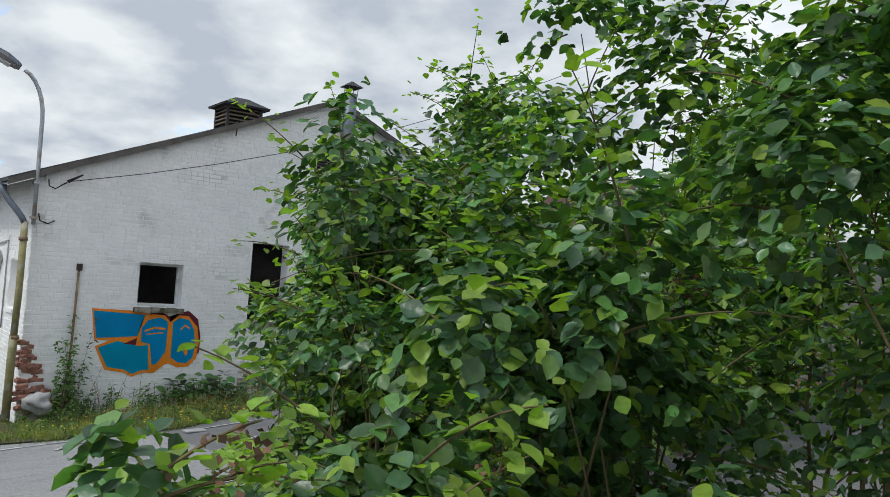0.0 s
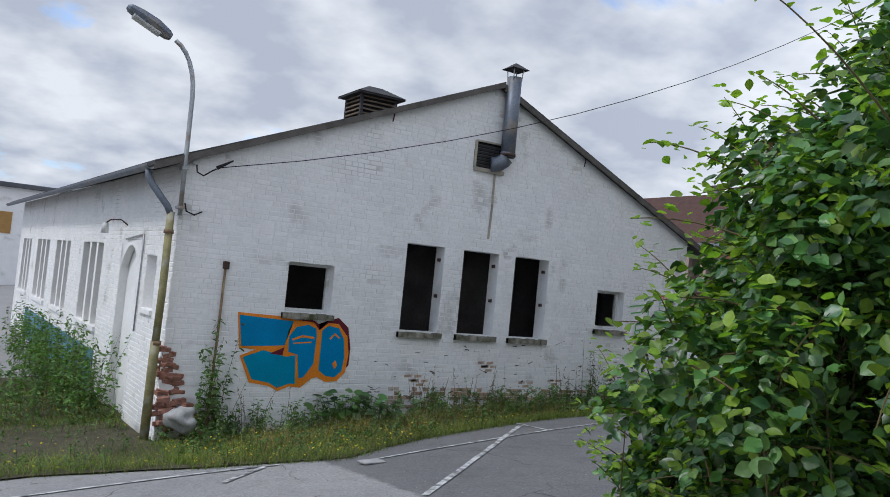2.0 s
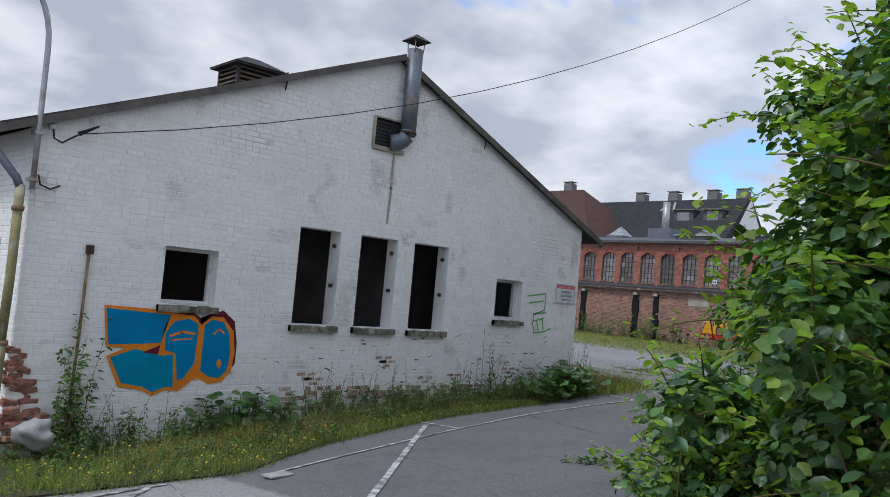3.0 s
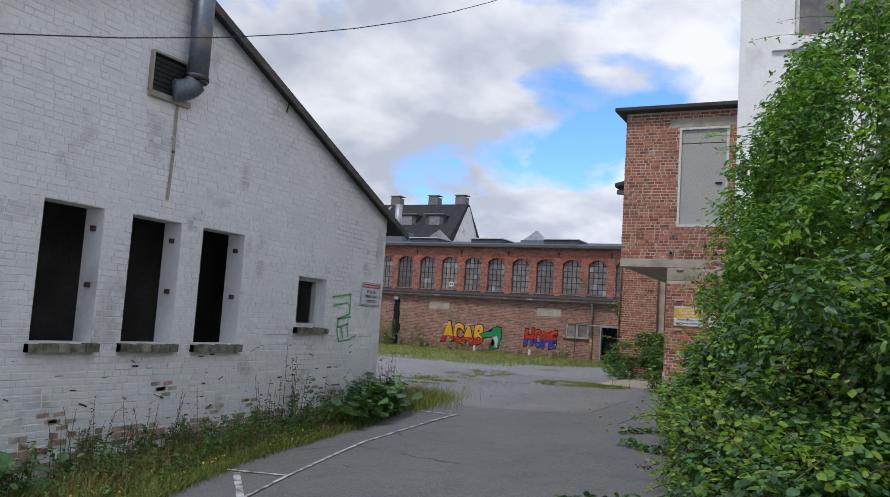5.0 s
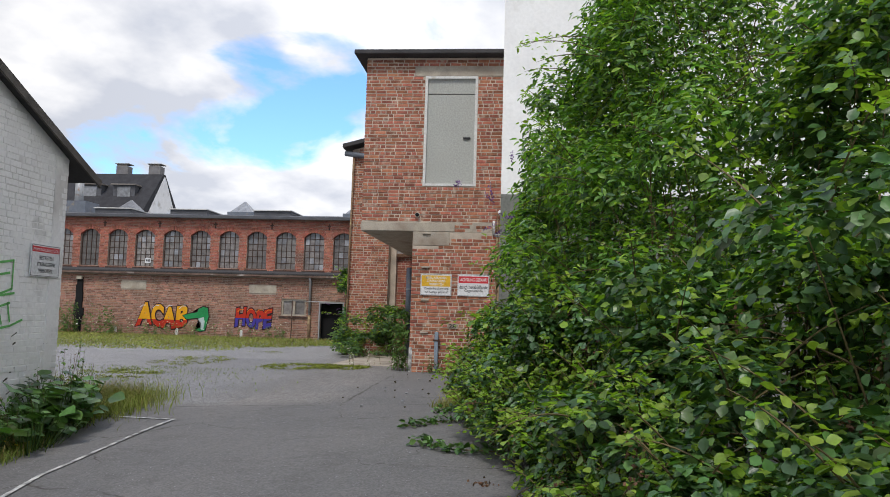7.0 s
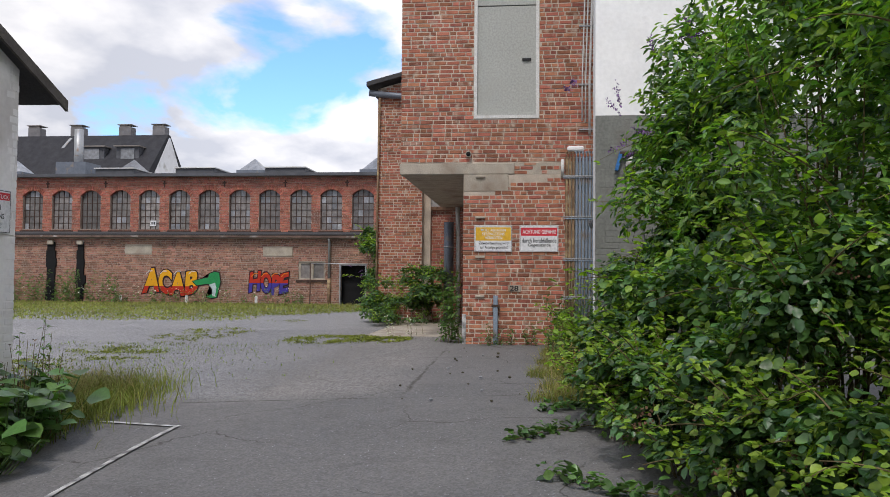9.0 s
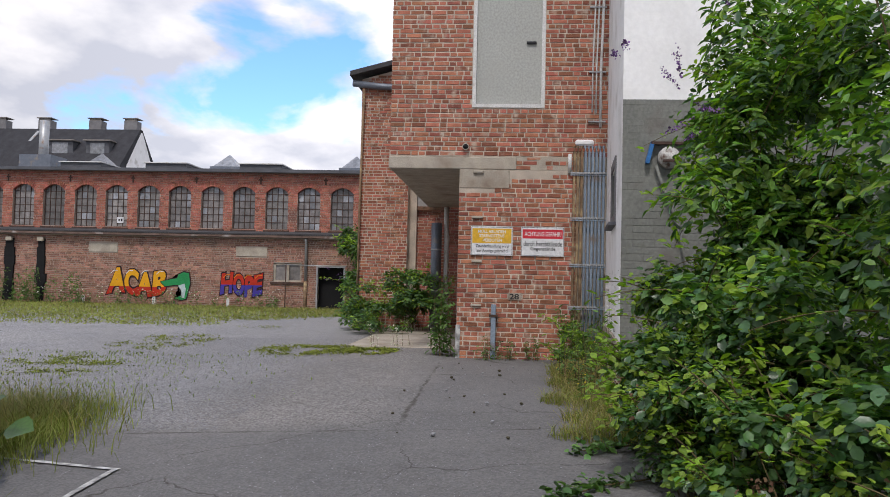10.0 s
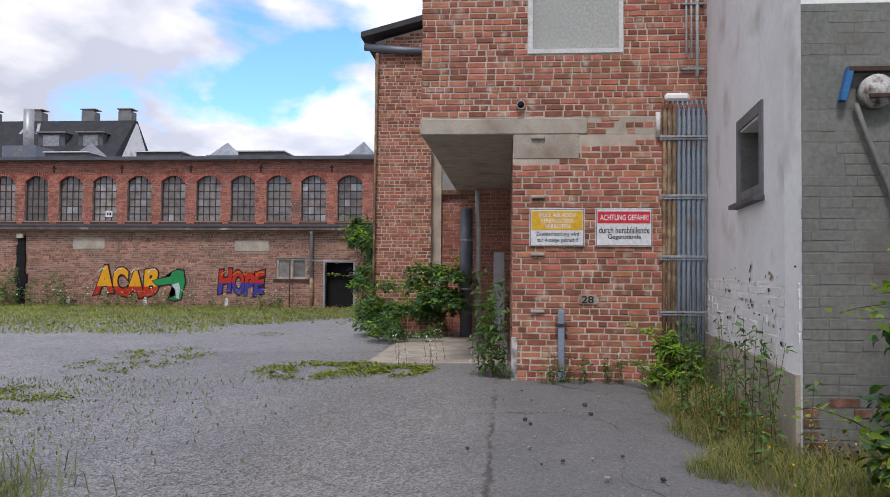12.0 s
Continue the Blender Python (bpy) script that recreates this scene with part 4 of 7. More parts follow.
for f in ((0, 3, 2, 1), (4, 5, 6, 7), (0, 1, 5, 4), (1, 2, 6, 5), (2, 3, 7, 6), (3, 0, 4, 7)):
    bm.faces.new([v[i] for i in f])
part("roof_slab", bm, M["slate"], fr)
tagged(part("wall_factory_rear", boxes((UX + 8.6, UX + 9, 11, 50, -0.9, 6.9)), M["far_mortar"]), "brick rear wall", "wall", kind="structure")
d3 = thing("door_3", "open dark factory doorway with a grey frame", "door", kind="structure")
frame_around(fac, FDOOR, 0.06, -0.1, 0.02, M["galv"], d3, "door_frame")
# Black panel behind the opening replaces the shade of an unlit room.
part("interior", boxes((FDOOR[0], FDOOR[1], -0.6, -0.5, -0.6, 1.61), m=fac.matrix()), M["black"], d3)
w = thing("window_18", "small two-part wooden factory window", "window", kind="structure")
frame_around(fac, FWIN, 0.08, -0.16, -0.05, M["concrete"], w)
part("bar", boxes((F(17.68), F(17.58), -0.16, -0.05, FWIN[2] + 0.08, FWIN[3] - 0.08), m=fac.matrix()), M["concrete"], w)
for a, b in ((18.13, 17.68), (17.58, 17.14)):
    part("pane", boxes((F(a), F(b), -0.12, -0.11, FWIN[2] + 0.08, FWIN[3] - 0.08), m=fac.matrix()), M["old_glass"], w)
part("window_sill", boxes((FWIN[0] - 0.1, FWIN[1] + 0.1, -0.1, 0.06, FWIN[2] - 0.1, FWIN[2] - 0.004), m=fac.matrix()), M["frame_rust"], w)


# ---- plants ----
def leaf_cloud(name, pts, normals, size, mat, parent=None, seed=0, droop=0.35, aspect=0.8, label="", jitter=0.42, fold=0.16, cuts=8):
    """Many ovate leaves, each with a midrib fold and a pointed tip, set at points and facing about along the normals."""
    rnd = np.random.default_rng(seed)
    n = len(pts)
    pts, nor = np.asarray(pts, float), np.asarray(normals, float)
    nor = nor * 0.8 + rnd.normal(0, jitter, (n, 3)) + np.array([0, 0, droop])
    nor /= np.linalg.norm(nor, axis=1)[:, None] + 1e-9
    d = rnd.normal(0, 1, (n, 3)) + np.array([0, 0, -0.35])
    d -= nor * (d * nor).sum(1)[:, None]
    d /= np.linalg.norm(d, axis=1)[:, None] + 1e-9
    s = np.cross(nor, d)
    L = size * rnd.uniform(0.55, 1.25, n)[:, None]
    W = L * aspect * rnd.uniform(0.8, 1.15, n)[:, None] * 0.5
    shape = [(0, 0, 0), (0.18, 0.62, 1), (0.45, 1.0, 1), (0.75, 0.66, 1), (1.0, 0.0, -0.5), (0.75, -0.66, 1), (0.45, -1.0, 1), (0.18, -0.62, 1), (0.45, 0.0, -0.4)]
    tri = np.array([(8, 0, 1), (8, 1, 2), (8, 2, 3), (8, 3, 4), (8, 4, 5), (8, 5, 6), (8, 6, 7), (8, 7, 0)])
    if cuts == 4:
        shape = [(0, 0, 0), (0.24, 0.8, 1), (0.62, 0.9, 1), (1.0, 0.0, -0.5), (0.62, -0.9, 1), (0.24, -0.8, 1)]
        tri = np.array([(0, 1, 2), (0, 2, 3), (0, 3, 4), (0, 4, 5)])
    elif cuts == 2:
        shape = [(0, 0, 0), (0.45, 1.0, 1), (1.0, 0.0, -0.5), (0.45, -1.0, 1)]
        tri = np.array([(0, 1, 2), (0, 2, 3)])
    out = np.empty((n, len(shape), 3))
    for k, (a, b, c) in enumerate(shape):
        out[:, k] = pts + d * L * a + s * W * b + nor * L * fold * c * (0.5 if a < 1.0 else 0.6)
    base = np.arange(n)[:, None] * len(shape)
    faces = (base[:, None, :] + tri[None]).reshape(-1, 3)
    me = bpy.data.meshes.new(name)
    v = out.reshape(-1, 3)
    me.vertices.add(len(v))
    me.vertices.foreach_set("co", v.ravel())
    me.loops.add(faces.size)
    me.loops.foreach_set("vertex_index", faces.ravel().astype(np.int32))
    me.polygons.add(len(faces))
    me.polygons.foreach_set("loop_start", np.arange(0, faces.size, 3, dtype=np.int32))
    me.update(calc_edges=True)
    me.shade_smooth()
    me.materials.append(mat)
    ob = new(name, me)
    if parent is not None:
        ob.parent = parent
    if label:
        ob["label"] = label
    return ob


def shrub(name, label, category, x, y, rx, ry, h, leaves, size, mats, seed, shoots=14, shoot_len=0.8, rot=0.0, group="", aspect=0.8, base=None, lumps=9, droop=0.75, berries=0, cuts=8):
    """A shrub: stems from the ground, lobes of foliage with gaps between, and long shoots that leave the outline uneven."""
    rnd = np.random.default_rng(seed)
    z0 = ground_z(x, y) if base is None else base
    e = thing(name, label, category, group, at=(x, y, z0))
    ca, sa = math.cos(rot), math.sin(rot)
    to = lambda p: np.stack([p[:, 0] * ca - p[:, 1] * sa, p[:, 0] * sa + p[:, 1] * ca, p[:, 2]], 1)
    cen, rad = [], []
    for k in range(lumps):
        a, q = rnd.uniform(0, 6.283), math.sqrt(rnd.uniform(0.05, 1)) * 0.72
        zz = rnd.uniform(0.1, 0.86)
        sh = 1.0 - 0.5 * max(0, zz - 0.45) / 0.55
        cen.append((math.cos(a) * q * rx * sh, math.sin(a) * q * ry * sh, zz * h))
        rad.append((rnd.uniform(0.25, 0.44) * rx, rnd.uniform(0.25, 0.44) * ry, rnd.uniform(0.10, 0.22) * h))
    cen, rad = np.array(cen), np.array(rad)
    pick = rnd.integers(0, lumps, leaves)
    dirs = rnd.normal(0, 1, (leaves, 3))
    dirs /= np.linalg.norm(dirs, axis=1)[:, None]
    dirs[:, 2] = np.where(dirs[:, 2] < -0.3, -dirs[:, 2], dirs[:, 2])
    shell = 1 - 0.45 * rnd.random(leaves)[:, None] ** 2 + 0.12 * rnd.normal(0, 1, (leaves, 1))
    p = cen[pick] + dirs * rad[pick] * shell
    p[:, 2] = np.abs(p[:, 2] - 0.04) + 0.03
    third = leaves // 3
    p[third:2 * third] = p[:third] + rnd.normal(0, 0.012, (third, 3))
    p[2 * third:3 * third] = p[:third] + rnd.normal(0, 0.012, (third, 3))
    dirs[third:2 * third] = dirs[:third]
    dirs[2 * third:3 * third] = dirs[:third]
    stems = bmesh.new()
    sp, sn = [], []
    for k in range(shoots):
        c, r = cen[k % lumps], rad[k % lumps]
        a = rnd.uniform(0, 6.283)
        d = np.array([math.cos(a) * 0.8, math.sin(a) * 0.8, rnd.uniform(0.1, 1.1)])
        d /= np.linalg.norm(d)
        q = c + d * r * 0.5
        line = []
        ln = shoot_len * rnd.uniform(0.5, 1.2) + float(np.linalg.norm(r * d)) * 0.5
        for i in range(8):
            t = i / 7
            line.append(q + d * ln * t + np.array([0, 0, -0.38 * ln * t * t * (1 - 0.5 * d[2])]))
        line = np.array(line)
        line[:, 2] = np.maximum(line[:, 2], 0.05)
        tube(stems, [Vector(v) for v in to(line)], 0.006, 4, 0.002)
        for i in range(2, 8):
            for _ in range(3):
                sp.append(line[i] + rnd.normal(0, 0.03, 3))
                sn.append((rnd.normal(0, 0.4), rnd.normal(0, 0.4), 1))
    for k in range(max(6, lumps)):
        c = to(cen[k % lumps][None])[0]
        f = rnd.normal(0, 0.12, 2) * (rx, ry)
        mid = (c[0] * 0.4 + f[0], c[1] * 0.4 + f[1], c[2] * 0.55)
        tube(stems, [(f[0], f[1], -0.06), mid, tuple(c)], 0.005 + 0.0018 * h, 6, 0.003)
    part("stem_tangle", stems, M["twig"], e, "tangled brown stems")
    nrm = to(dirs / rad[pick] * rad.mean())
    nrm /= np.linalg.norm(nrm, axis=1)[:, None]
    cut = np.cumsum([w for _, w in mats])
    lot = rnd.random(leaves) * cut[-1]
    pw = to(p)
    for i, (mm, w) in enumerate(mats):
        sel = (lot < cut[i]) & (lot >= (cut[i - 1] if i else 0))
        if sel.any():
            ob = leaf_cloud("foliage", pw[sel], nrm[sel], size, M[mm], e, seed + i, aspect=aspect, droop=droop, cuts=cuts)
            ob["kind"] = "stuff"
    heads = [cen[k % lumps] + (rnd.normal(0, 1, 3) * rad[k % lumps] * 0.75) for k in range(berries)]
    if heads:
        bp_ = np.concatenate([c + rnd.normal(0, 0.045, (46, 3)) for c in heads])
        bp_[:, 2] = np.maximum(bp_[:, 2], 0.1)
        ob = leaf_cloud("flower_head", to(bp_), rnd.normal(0, 1, (len(bp_), 3)), 0.022, M["berry"], e, seed + 55, aspect=1.0, jitter=1.0, cuts=2, label="dry brown spent flower heads")
        ob["kind"] = "stuff"
    if sp:
        ob = leaf_cloud("shoot_leaves", to(np.array(sp)), np.array(sn), size * 0.8, M[mats[-1][0]], e, seed + 77, aspect=aspect, jitter=0.35)
        ob["kind"] = "stuff"
    return e


BRAMBLE = [("leaf_dark", 0.36), ("leaf", 0.5), ("leaf_lime", 0.14)]
HAZEL = [("leaf_dark", 0.25), ("leaf", 0.5), ("leaf_lime", 0.25)]
TREE = [("leaf_dark", 0.22), ("leaf_tree", 0.6), ("leaf_lime", 0.18)]
HEDGE = [
    # x, y, rx, ry, height, leaves, size, mix, shoot length
    (-0.3, 0.45, 0.6, 0.75, 1.45, 3900, 0.095, BRAMBLE, 0.55),
    (0.8, 0.75, 0.9, 0.95, 2.35, 6000, 0.09, BRAMBLE, 0.6),
    (1.0, 2.45, 0.95, 1.0, 2.85, 6300, 0.08, BRAMBLE, 0.7),
    (1.4, -0.5, 0.95, 0.9, 3.8, 9300, 0.08, BRAMBLE, 0.6),
    (2.5, 0.4, 1.3, 1.2, 4.4, 10500, 0.085, TREE, 0.7),
    (2.1, 1.5, 1.1, 1.2, 3.7, 5400, 0.085, HAZEL, 0.8),
    (1.85, 3.8, 1.05, 0.9, 3.1, 6600, 0.085, HAZEL, 0.6),
    (2.7, 3.0, 1.2, 1.2, 3.4, 5400, 0.085, HAZEL, 0.7),
    (3.25, 4.8, 1.05, 0.75, 3.5, 8400, 0.08, HAZEL, 0.6),
    (4.1, 4.2, 1.3, 1.1, 3.1, 6000, 0.09, HAZEL, 0.7),
    (5.2, 5.9, 1.2, 0.85, 2.0, 6300, 0.075, BRAMBLE, 0.6),
    (6.2, 5.3, 1.4, 1.0, 3.4, 6300, 0.085, HAZEL, 0.7),
    (7.3, 5.5, 1.3, 0.9, 3.5, 6600, 0.085, HAZEL, 0.7),
    (7.3, 6.5, 1.2, 0.8, 1.7, 6000, 0.075, BRAMBLE, 0.6),
    (6.9, 4.6, 1.4, 1.0, 4.2, 7500, 0.085, TREE, 0.7),
    (8.0, 5.3, 1.4, 1.0, 4.4, 9000, 0.085, TREE, 0.7),
    (8.6, 6.15, 1.4, 0.95, 4.5, 12000, 0.085, TREE, 0.6),
    (9.3, 5.6, 1.4, 1.0, 6.2, 12000, 0.09, TREE, 0.7),
    (9.6, 6.75, 1.2, 0.85, 3.9, 9600, 0.085, TREE, 0.6),
    (9.2, 7.15, 1.0, 0.75, 1.6, 5400, 0.075, BRAMBLE, 0.5),
    (10.3, 6.5, 1.4, 0.95, 6.0, 15000, 0.095, TREE, 0.7),
    (10.9, 7.5, 0.9, 0.7, 1.3, 4800, 0.085, BRAMBLE, 0.4),
    (12.0, 6.95, 1.25, 0.85, 3.7, 10500, 0.11, TREE, 0.8),
    (12.75, 7.4, 0.85, 0.65, 1.6, 5400, 0.09, HAZEL, 0.5),
    (2.4, 5.1, 0.8, 0.6, 1.0, 2700, 0.075, BRAMBLE, 0.4),
    (4.2, 6.25, 0.95, 0.65, 0.9, 2700, 0.075, BRAMBLE, 0.4),
    (6.3, 6.85, 1.0, 0.6, 0.9, 2700, 0.075, BRAMBLE, 0.4),
    (8.1, 7.05, 1.0, 0.6, 0.9, 2700, 0.075, BRAMBLE, 0.4),
    (9.8, 7.6, 0.9, 0.5, 0.8, 2700, 0.075, BRAMBLE, 0.4),
    (11.8, 7.75, 0.8, 0.55, 0.9, 2700, 0.085, BRAMBLE, 0.3),
    (2.5, 4.35, 0.95, 0.8, 2.7, 8400, 0.08, BRAMBLE, 0.5),
    (3.0, 4.1, 1.0, 0.8, 3.6, 6600, 0.085, HAZEL, 0.6),
    (12.0, 6.9, 1.05, 0.75, 2.3, 7500, 0.095, HAZEL, 0.5),
    (1.4, 3.7, 0.75, 0.7, 2.7, 5400, 0.08, HAZEL, 0.5),
    (1.7, 4.6, 0.6, 0.6, 1.4, 3000, 0.08, BRAMBLE, 0.35),
    (-0.8, 0.5, 0.36, 0.4, 1.35, 1300, 0.08, BRAMBLE, 0.3),
    (5.3, 6.55, 0.9, 0.6, 0.8, 2700, 0.07, BRAMBLE, 0.4),
    (7.2, 6.95, 0.9, 0.5, 0.7, 2400, 0.07, BRAMBLE, 0.3),
    (9.0, 7.4, 0.8, 0.5, 0.8, 2400, 0.07, BRAMBLE, 0.3),
    (10.9, 7.85, 0.8, 0.5, 0.7, 2400, 0.075, BRAMBLE, 0.3),
]
for i, (x, y, rx, ry, h, n, s, mix, sl) in enumerate(HEDGE):
    tall = h > 2.8
    shrub("shrub" if tall else "bramble_bush", "tall leafy green shrub in an overgrown hedge" if tall else "dense green bramble bush with arching shoots", "shrub" if tall else "bramble", x, y, rx, ry, h, n, s * 0.9, mix, 500 + i, shoots=36, shoot_len=sl, rot=radians(15), group="overgrown hedge", lumps=17, berries=0 if tall else 7, aspect=0.45 if mix is TREE else 0.8, cuts=8 if x < 3.6 else 4)


def runner(pts, n, seed):
    """A bramble runner creeping over the asphalt, with leaves along it."""
    r = np.random.default_rng(seed)
    e = thing("bramble_runner", "low green bramble runner creeping over the asphalt", "bramble", "bramble runners", at=(*pts[0], 0))
    xs, ys = [p[0] for p in pts], [p[1] for p in pts]
    t = np.linspace(0, 1, len(pts))
    at = lambda q: (float(np.interp(q, t, xs)), float(np.interp(q, t, ys)))
    bm = bmesh.new()
    ox, oy = pts[0]
    tube(bm, [(x - ox, y - oy, ground_z(x, y) + 0.03) for x, y in (at(q) for q in np.linspace(0, 1, 16))], 0.006, 5, 0.003)
    part("stem", bm, M["twig"], e)
    lp = []
    for q in r.uniform(0, 1, n):
        x, y = at(q)
        x, y = x + r.normal(0, 0.05), y + r.normal(0, 0.05)
        lp.append((x - ox, y - oy, ground_z(x, y) + 0.015 + 0.07 * r.random()))
    leaf_cloud("leaves", lp, np.tile((0, 0, 1.0), (n, 1)), 0.07, M["leaf"], e, seed, jitter=0.5)["kind"] = "stuff"


runner([(6.1, 7.2), (6.0, 7.7), (5.75, 8.15), (5.5, 8.6)], 150, 1)
runner([(6.6, 7.2), (6.2, 7.9), (6.15, 8.2)], 120, 2)
runner([(9.2, 7.6), (9.4, 8.1), (9.9, 8.5)], 140, 3)
runner([(11.3, 7.9), (11.1, 8.4), (10.8, 8.7)], 140, 4)
runner([(12.2, 8.0), (12.0, 8.5)], 90, 5)


# ---- paint, lettering ----
def sheet(name, pl, poly, out, mat, parent=None, label=""):
    """A flat painted shape on a wall."""
    bm = bmesh.new()
    f = bm.faces.new([bm.verts.new(pl.at(u, z, out)) for u, z in poly])
    bmesh.ops.triangulate(bm, faces=[f])
    return part(name, bm, mat, parent, label)


def stroke(pl, pts, w, out, bm):
    for (u0, z0), (u1, z1) in zip(pts, pts[1:]):
        d = Vector((u1 - u0, z1 - z0))
        n = Vector((-d.y, d.x)).normalized() * w / 2
        e = d.normalized() * w * 0.3
        q = [(u0 - e.x + n.x, z0 - e.y + n.y), (u1 + e.x + n.x, z1 + e.y + n.y), (u1 + e.x - n.x, z1 + e.y - n.y), (u0 - e.x - n.x, z0 - e.y - n.y)]
        bm.faces.new([bm.verts.new(pl.at(u, z, out)) for u, z in q])


def letters(name, text, pl, u0, u1, z0, z1, out, mat, parent, fat=0.0, slant=0.0, sway=0.0):
    """Lettering in the built-in font, fitted to a box on a wall."""
    cu = bpy.data.curves.new(name, "FONT")
    cu.body, cu.offset, cu.resolution_u = text, fat, 3
    ob = new(name, cu)
    me = bpy.data.meshes.new_from_object(ob)
    bpy.data.objects.remove(ob)
    bpy.data.curves.remove(cu)
    xs = [v.co.x for v in me.vertices]
    ys = [v.co.y for v in me.vertices]
    lo, hi, b, t = min(xs), max(xs), min(ys), max(ys)
    for v in me.vertices:
        u = u0 + (u1 - u0) * (v.co.x - lo) / (hi - lo)
        z = z0 + (z1 - z0) * (v.co.y - b) / (t - b)
        wave = sway * math.sin(7.0 * (u - u0) / (u1 - u0)) * (z1 - z0)
        v.co = pl.at(u + slant * (z - z0) + wave * 0.5, z + wave, out)
    me.materials.clear()
    me.materials.append(mat)
    o = new(name, me)
    o.parent = parent
    return o


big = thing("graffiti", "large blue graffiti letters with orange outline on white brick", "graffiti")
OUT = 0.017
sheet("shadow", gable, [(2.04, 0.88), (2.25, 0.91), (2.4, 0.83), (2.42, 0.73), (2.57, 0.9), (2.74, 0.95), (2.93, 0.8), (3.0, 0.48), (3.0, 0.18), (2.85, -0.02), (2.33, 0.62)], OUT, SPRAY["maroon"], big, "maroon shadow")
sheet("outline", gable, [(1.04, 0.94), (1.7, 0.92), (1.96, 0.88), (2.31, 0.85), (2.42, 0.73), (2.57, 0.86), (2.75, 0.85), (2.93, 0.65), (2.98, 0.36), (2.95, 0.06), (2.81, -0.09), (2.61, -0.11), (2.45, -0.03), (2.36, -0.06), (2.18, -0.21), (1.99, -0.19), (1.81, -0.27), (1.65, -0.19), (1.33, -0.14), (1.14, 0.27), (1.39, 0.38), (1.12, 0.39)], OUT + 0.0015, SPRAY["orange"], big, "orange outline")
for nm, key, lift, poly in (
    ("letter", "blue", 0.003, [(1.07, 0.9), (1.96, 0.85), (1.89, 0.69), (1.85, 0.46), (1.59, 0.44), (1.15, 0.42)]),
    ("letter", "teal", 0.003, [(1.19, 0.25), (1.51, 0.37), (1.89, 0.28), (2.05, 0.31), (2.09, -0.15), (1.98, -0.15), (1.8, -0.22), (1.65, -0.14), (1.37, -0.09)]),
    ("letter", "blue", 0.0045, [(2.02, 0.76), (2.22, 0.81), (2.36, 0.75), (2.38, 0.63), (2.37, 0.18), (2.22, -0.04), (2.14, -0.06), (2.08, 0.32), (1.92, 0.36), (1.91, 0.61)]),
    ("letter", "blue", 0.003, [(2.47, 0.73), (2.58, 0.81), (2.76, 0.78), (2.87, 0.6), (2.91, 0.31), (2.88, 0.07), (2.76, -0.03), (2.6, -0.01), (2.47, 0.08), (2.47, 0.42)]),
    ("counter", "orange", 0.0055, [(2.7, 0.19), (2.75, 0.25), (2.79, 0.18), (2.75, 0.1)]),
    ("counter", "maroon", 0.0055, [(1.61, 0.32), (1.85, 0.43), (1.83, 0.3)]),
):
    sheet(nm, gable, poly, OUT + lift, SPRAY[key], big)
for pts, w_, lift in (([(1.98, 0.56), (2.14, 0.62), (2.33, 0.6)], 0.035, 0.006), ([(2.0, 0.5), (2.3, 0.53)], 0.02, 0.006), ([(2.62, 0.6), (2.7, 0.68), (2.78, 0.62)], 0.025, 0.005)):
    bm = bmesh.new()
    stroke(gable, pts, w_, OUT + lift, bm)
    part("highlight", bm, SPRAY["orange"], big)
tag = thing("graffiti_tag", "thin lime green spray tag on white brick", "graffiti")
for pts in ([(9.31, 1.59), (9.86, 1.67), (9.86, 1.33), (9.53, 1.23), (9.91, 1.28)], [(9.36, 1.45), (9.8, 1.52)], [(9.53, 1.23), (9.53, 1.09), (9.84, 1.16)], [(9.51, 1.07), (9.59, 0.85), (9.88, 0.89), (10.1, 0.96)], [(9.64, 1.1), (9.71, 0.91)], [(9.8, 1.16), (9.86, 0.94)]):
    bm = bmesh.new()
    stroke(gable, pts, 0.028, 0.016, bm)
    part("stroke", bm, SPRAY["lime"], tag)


def piece(name, label, text, u0, u1, z0, z1, upper, lower, mid, outline, accent):
    """A two-tone graffiti word on the factory wall: fat outline, fill, lower half in a second colour."""
    e = thing(name, label, "graffiti")
    letters("outline", text, fac, u0, u1, z0, z1, 0.022, SPRAY[outline], e, fat=0.1, slant=0.06, sway=0.09)
    w = (u1 - u0) * 0.02
    up_ = letters("letters", text, fac, u0 + w, u1 - w, z0 + 0.05, z1 - 0.05, 0.026, SPRAY[upper], e, fat=0.05, slant=0.06, sway=0.09)
    bm = bmesh.new()
    bm.from_mesh(up_.data)
    bmesh.ops.bisect_plane(bm, geom=list(bm.verts) + list(bm.edges) + list(bm.faces), plane_co=(0, 0, mid), plane_no=(0, 0, 1), clear_outer=True)
    for v_ in bm.verts:
        v_.co += fac.n * 0.003
    part("lower_fill", bm, SPRAY[lower], e)
    for k in range(4):
        bm = bmesh.new()
        c = u0 + (u1 - u0) * (k + 0.35) / 4
        stroke(fac, [(c, z1 - 0.22), (c + 0.12, z1 - 0.1), (c + 0.28, z1 - 0.1)], 0.03, 0.033, bm)
        part("highlight", bm, SPRAY[accent], e)
    return e


piece("graffiti_word", "orange and red graffiti letters on the brick factory wall", "ACAB", 24.85, 27.4, 0.22, 1.36, "yellow", "red", 0.62, "dark", "white")
piece("graffiti_word", "red and violet graffiti letters on the brick factory wall", "HOPE", 29.6, 31.35, 0.3, 1.28, "red", "violet", 0.78, "dark", "orange")
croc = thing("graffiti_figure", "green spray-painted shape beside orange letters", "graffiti")
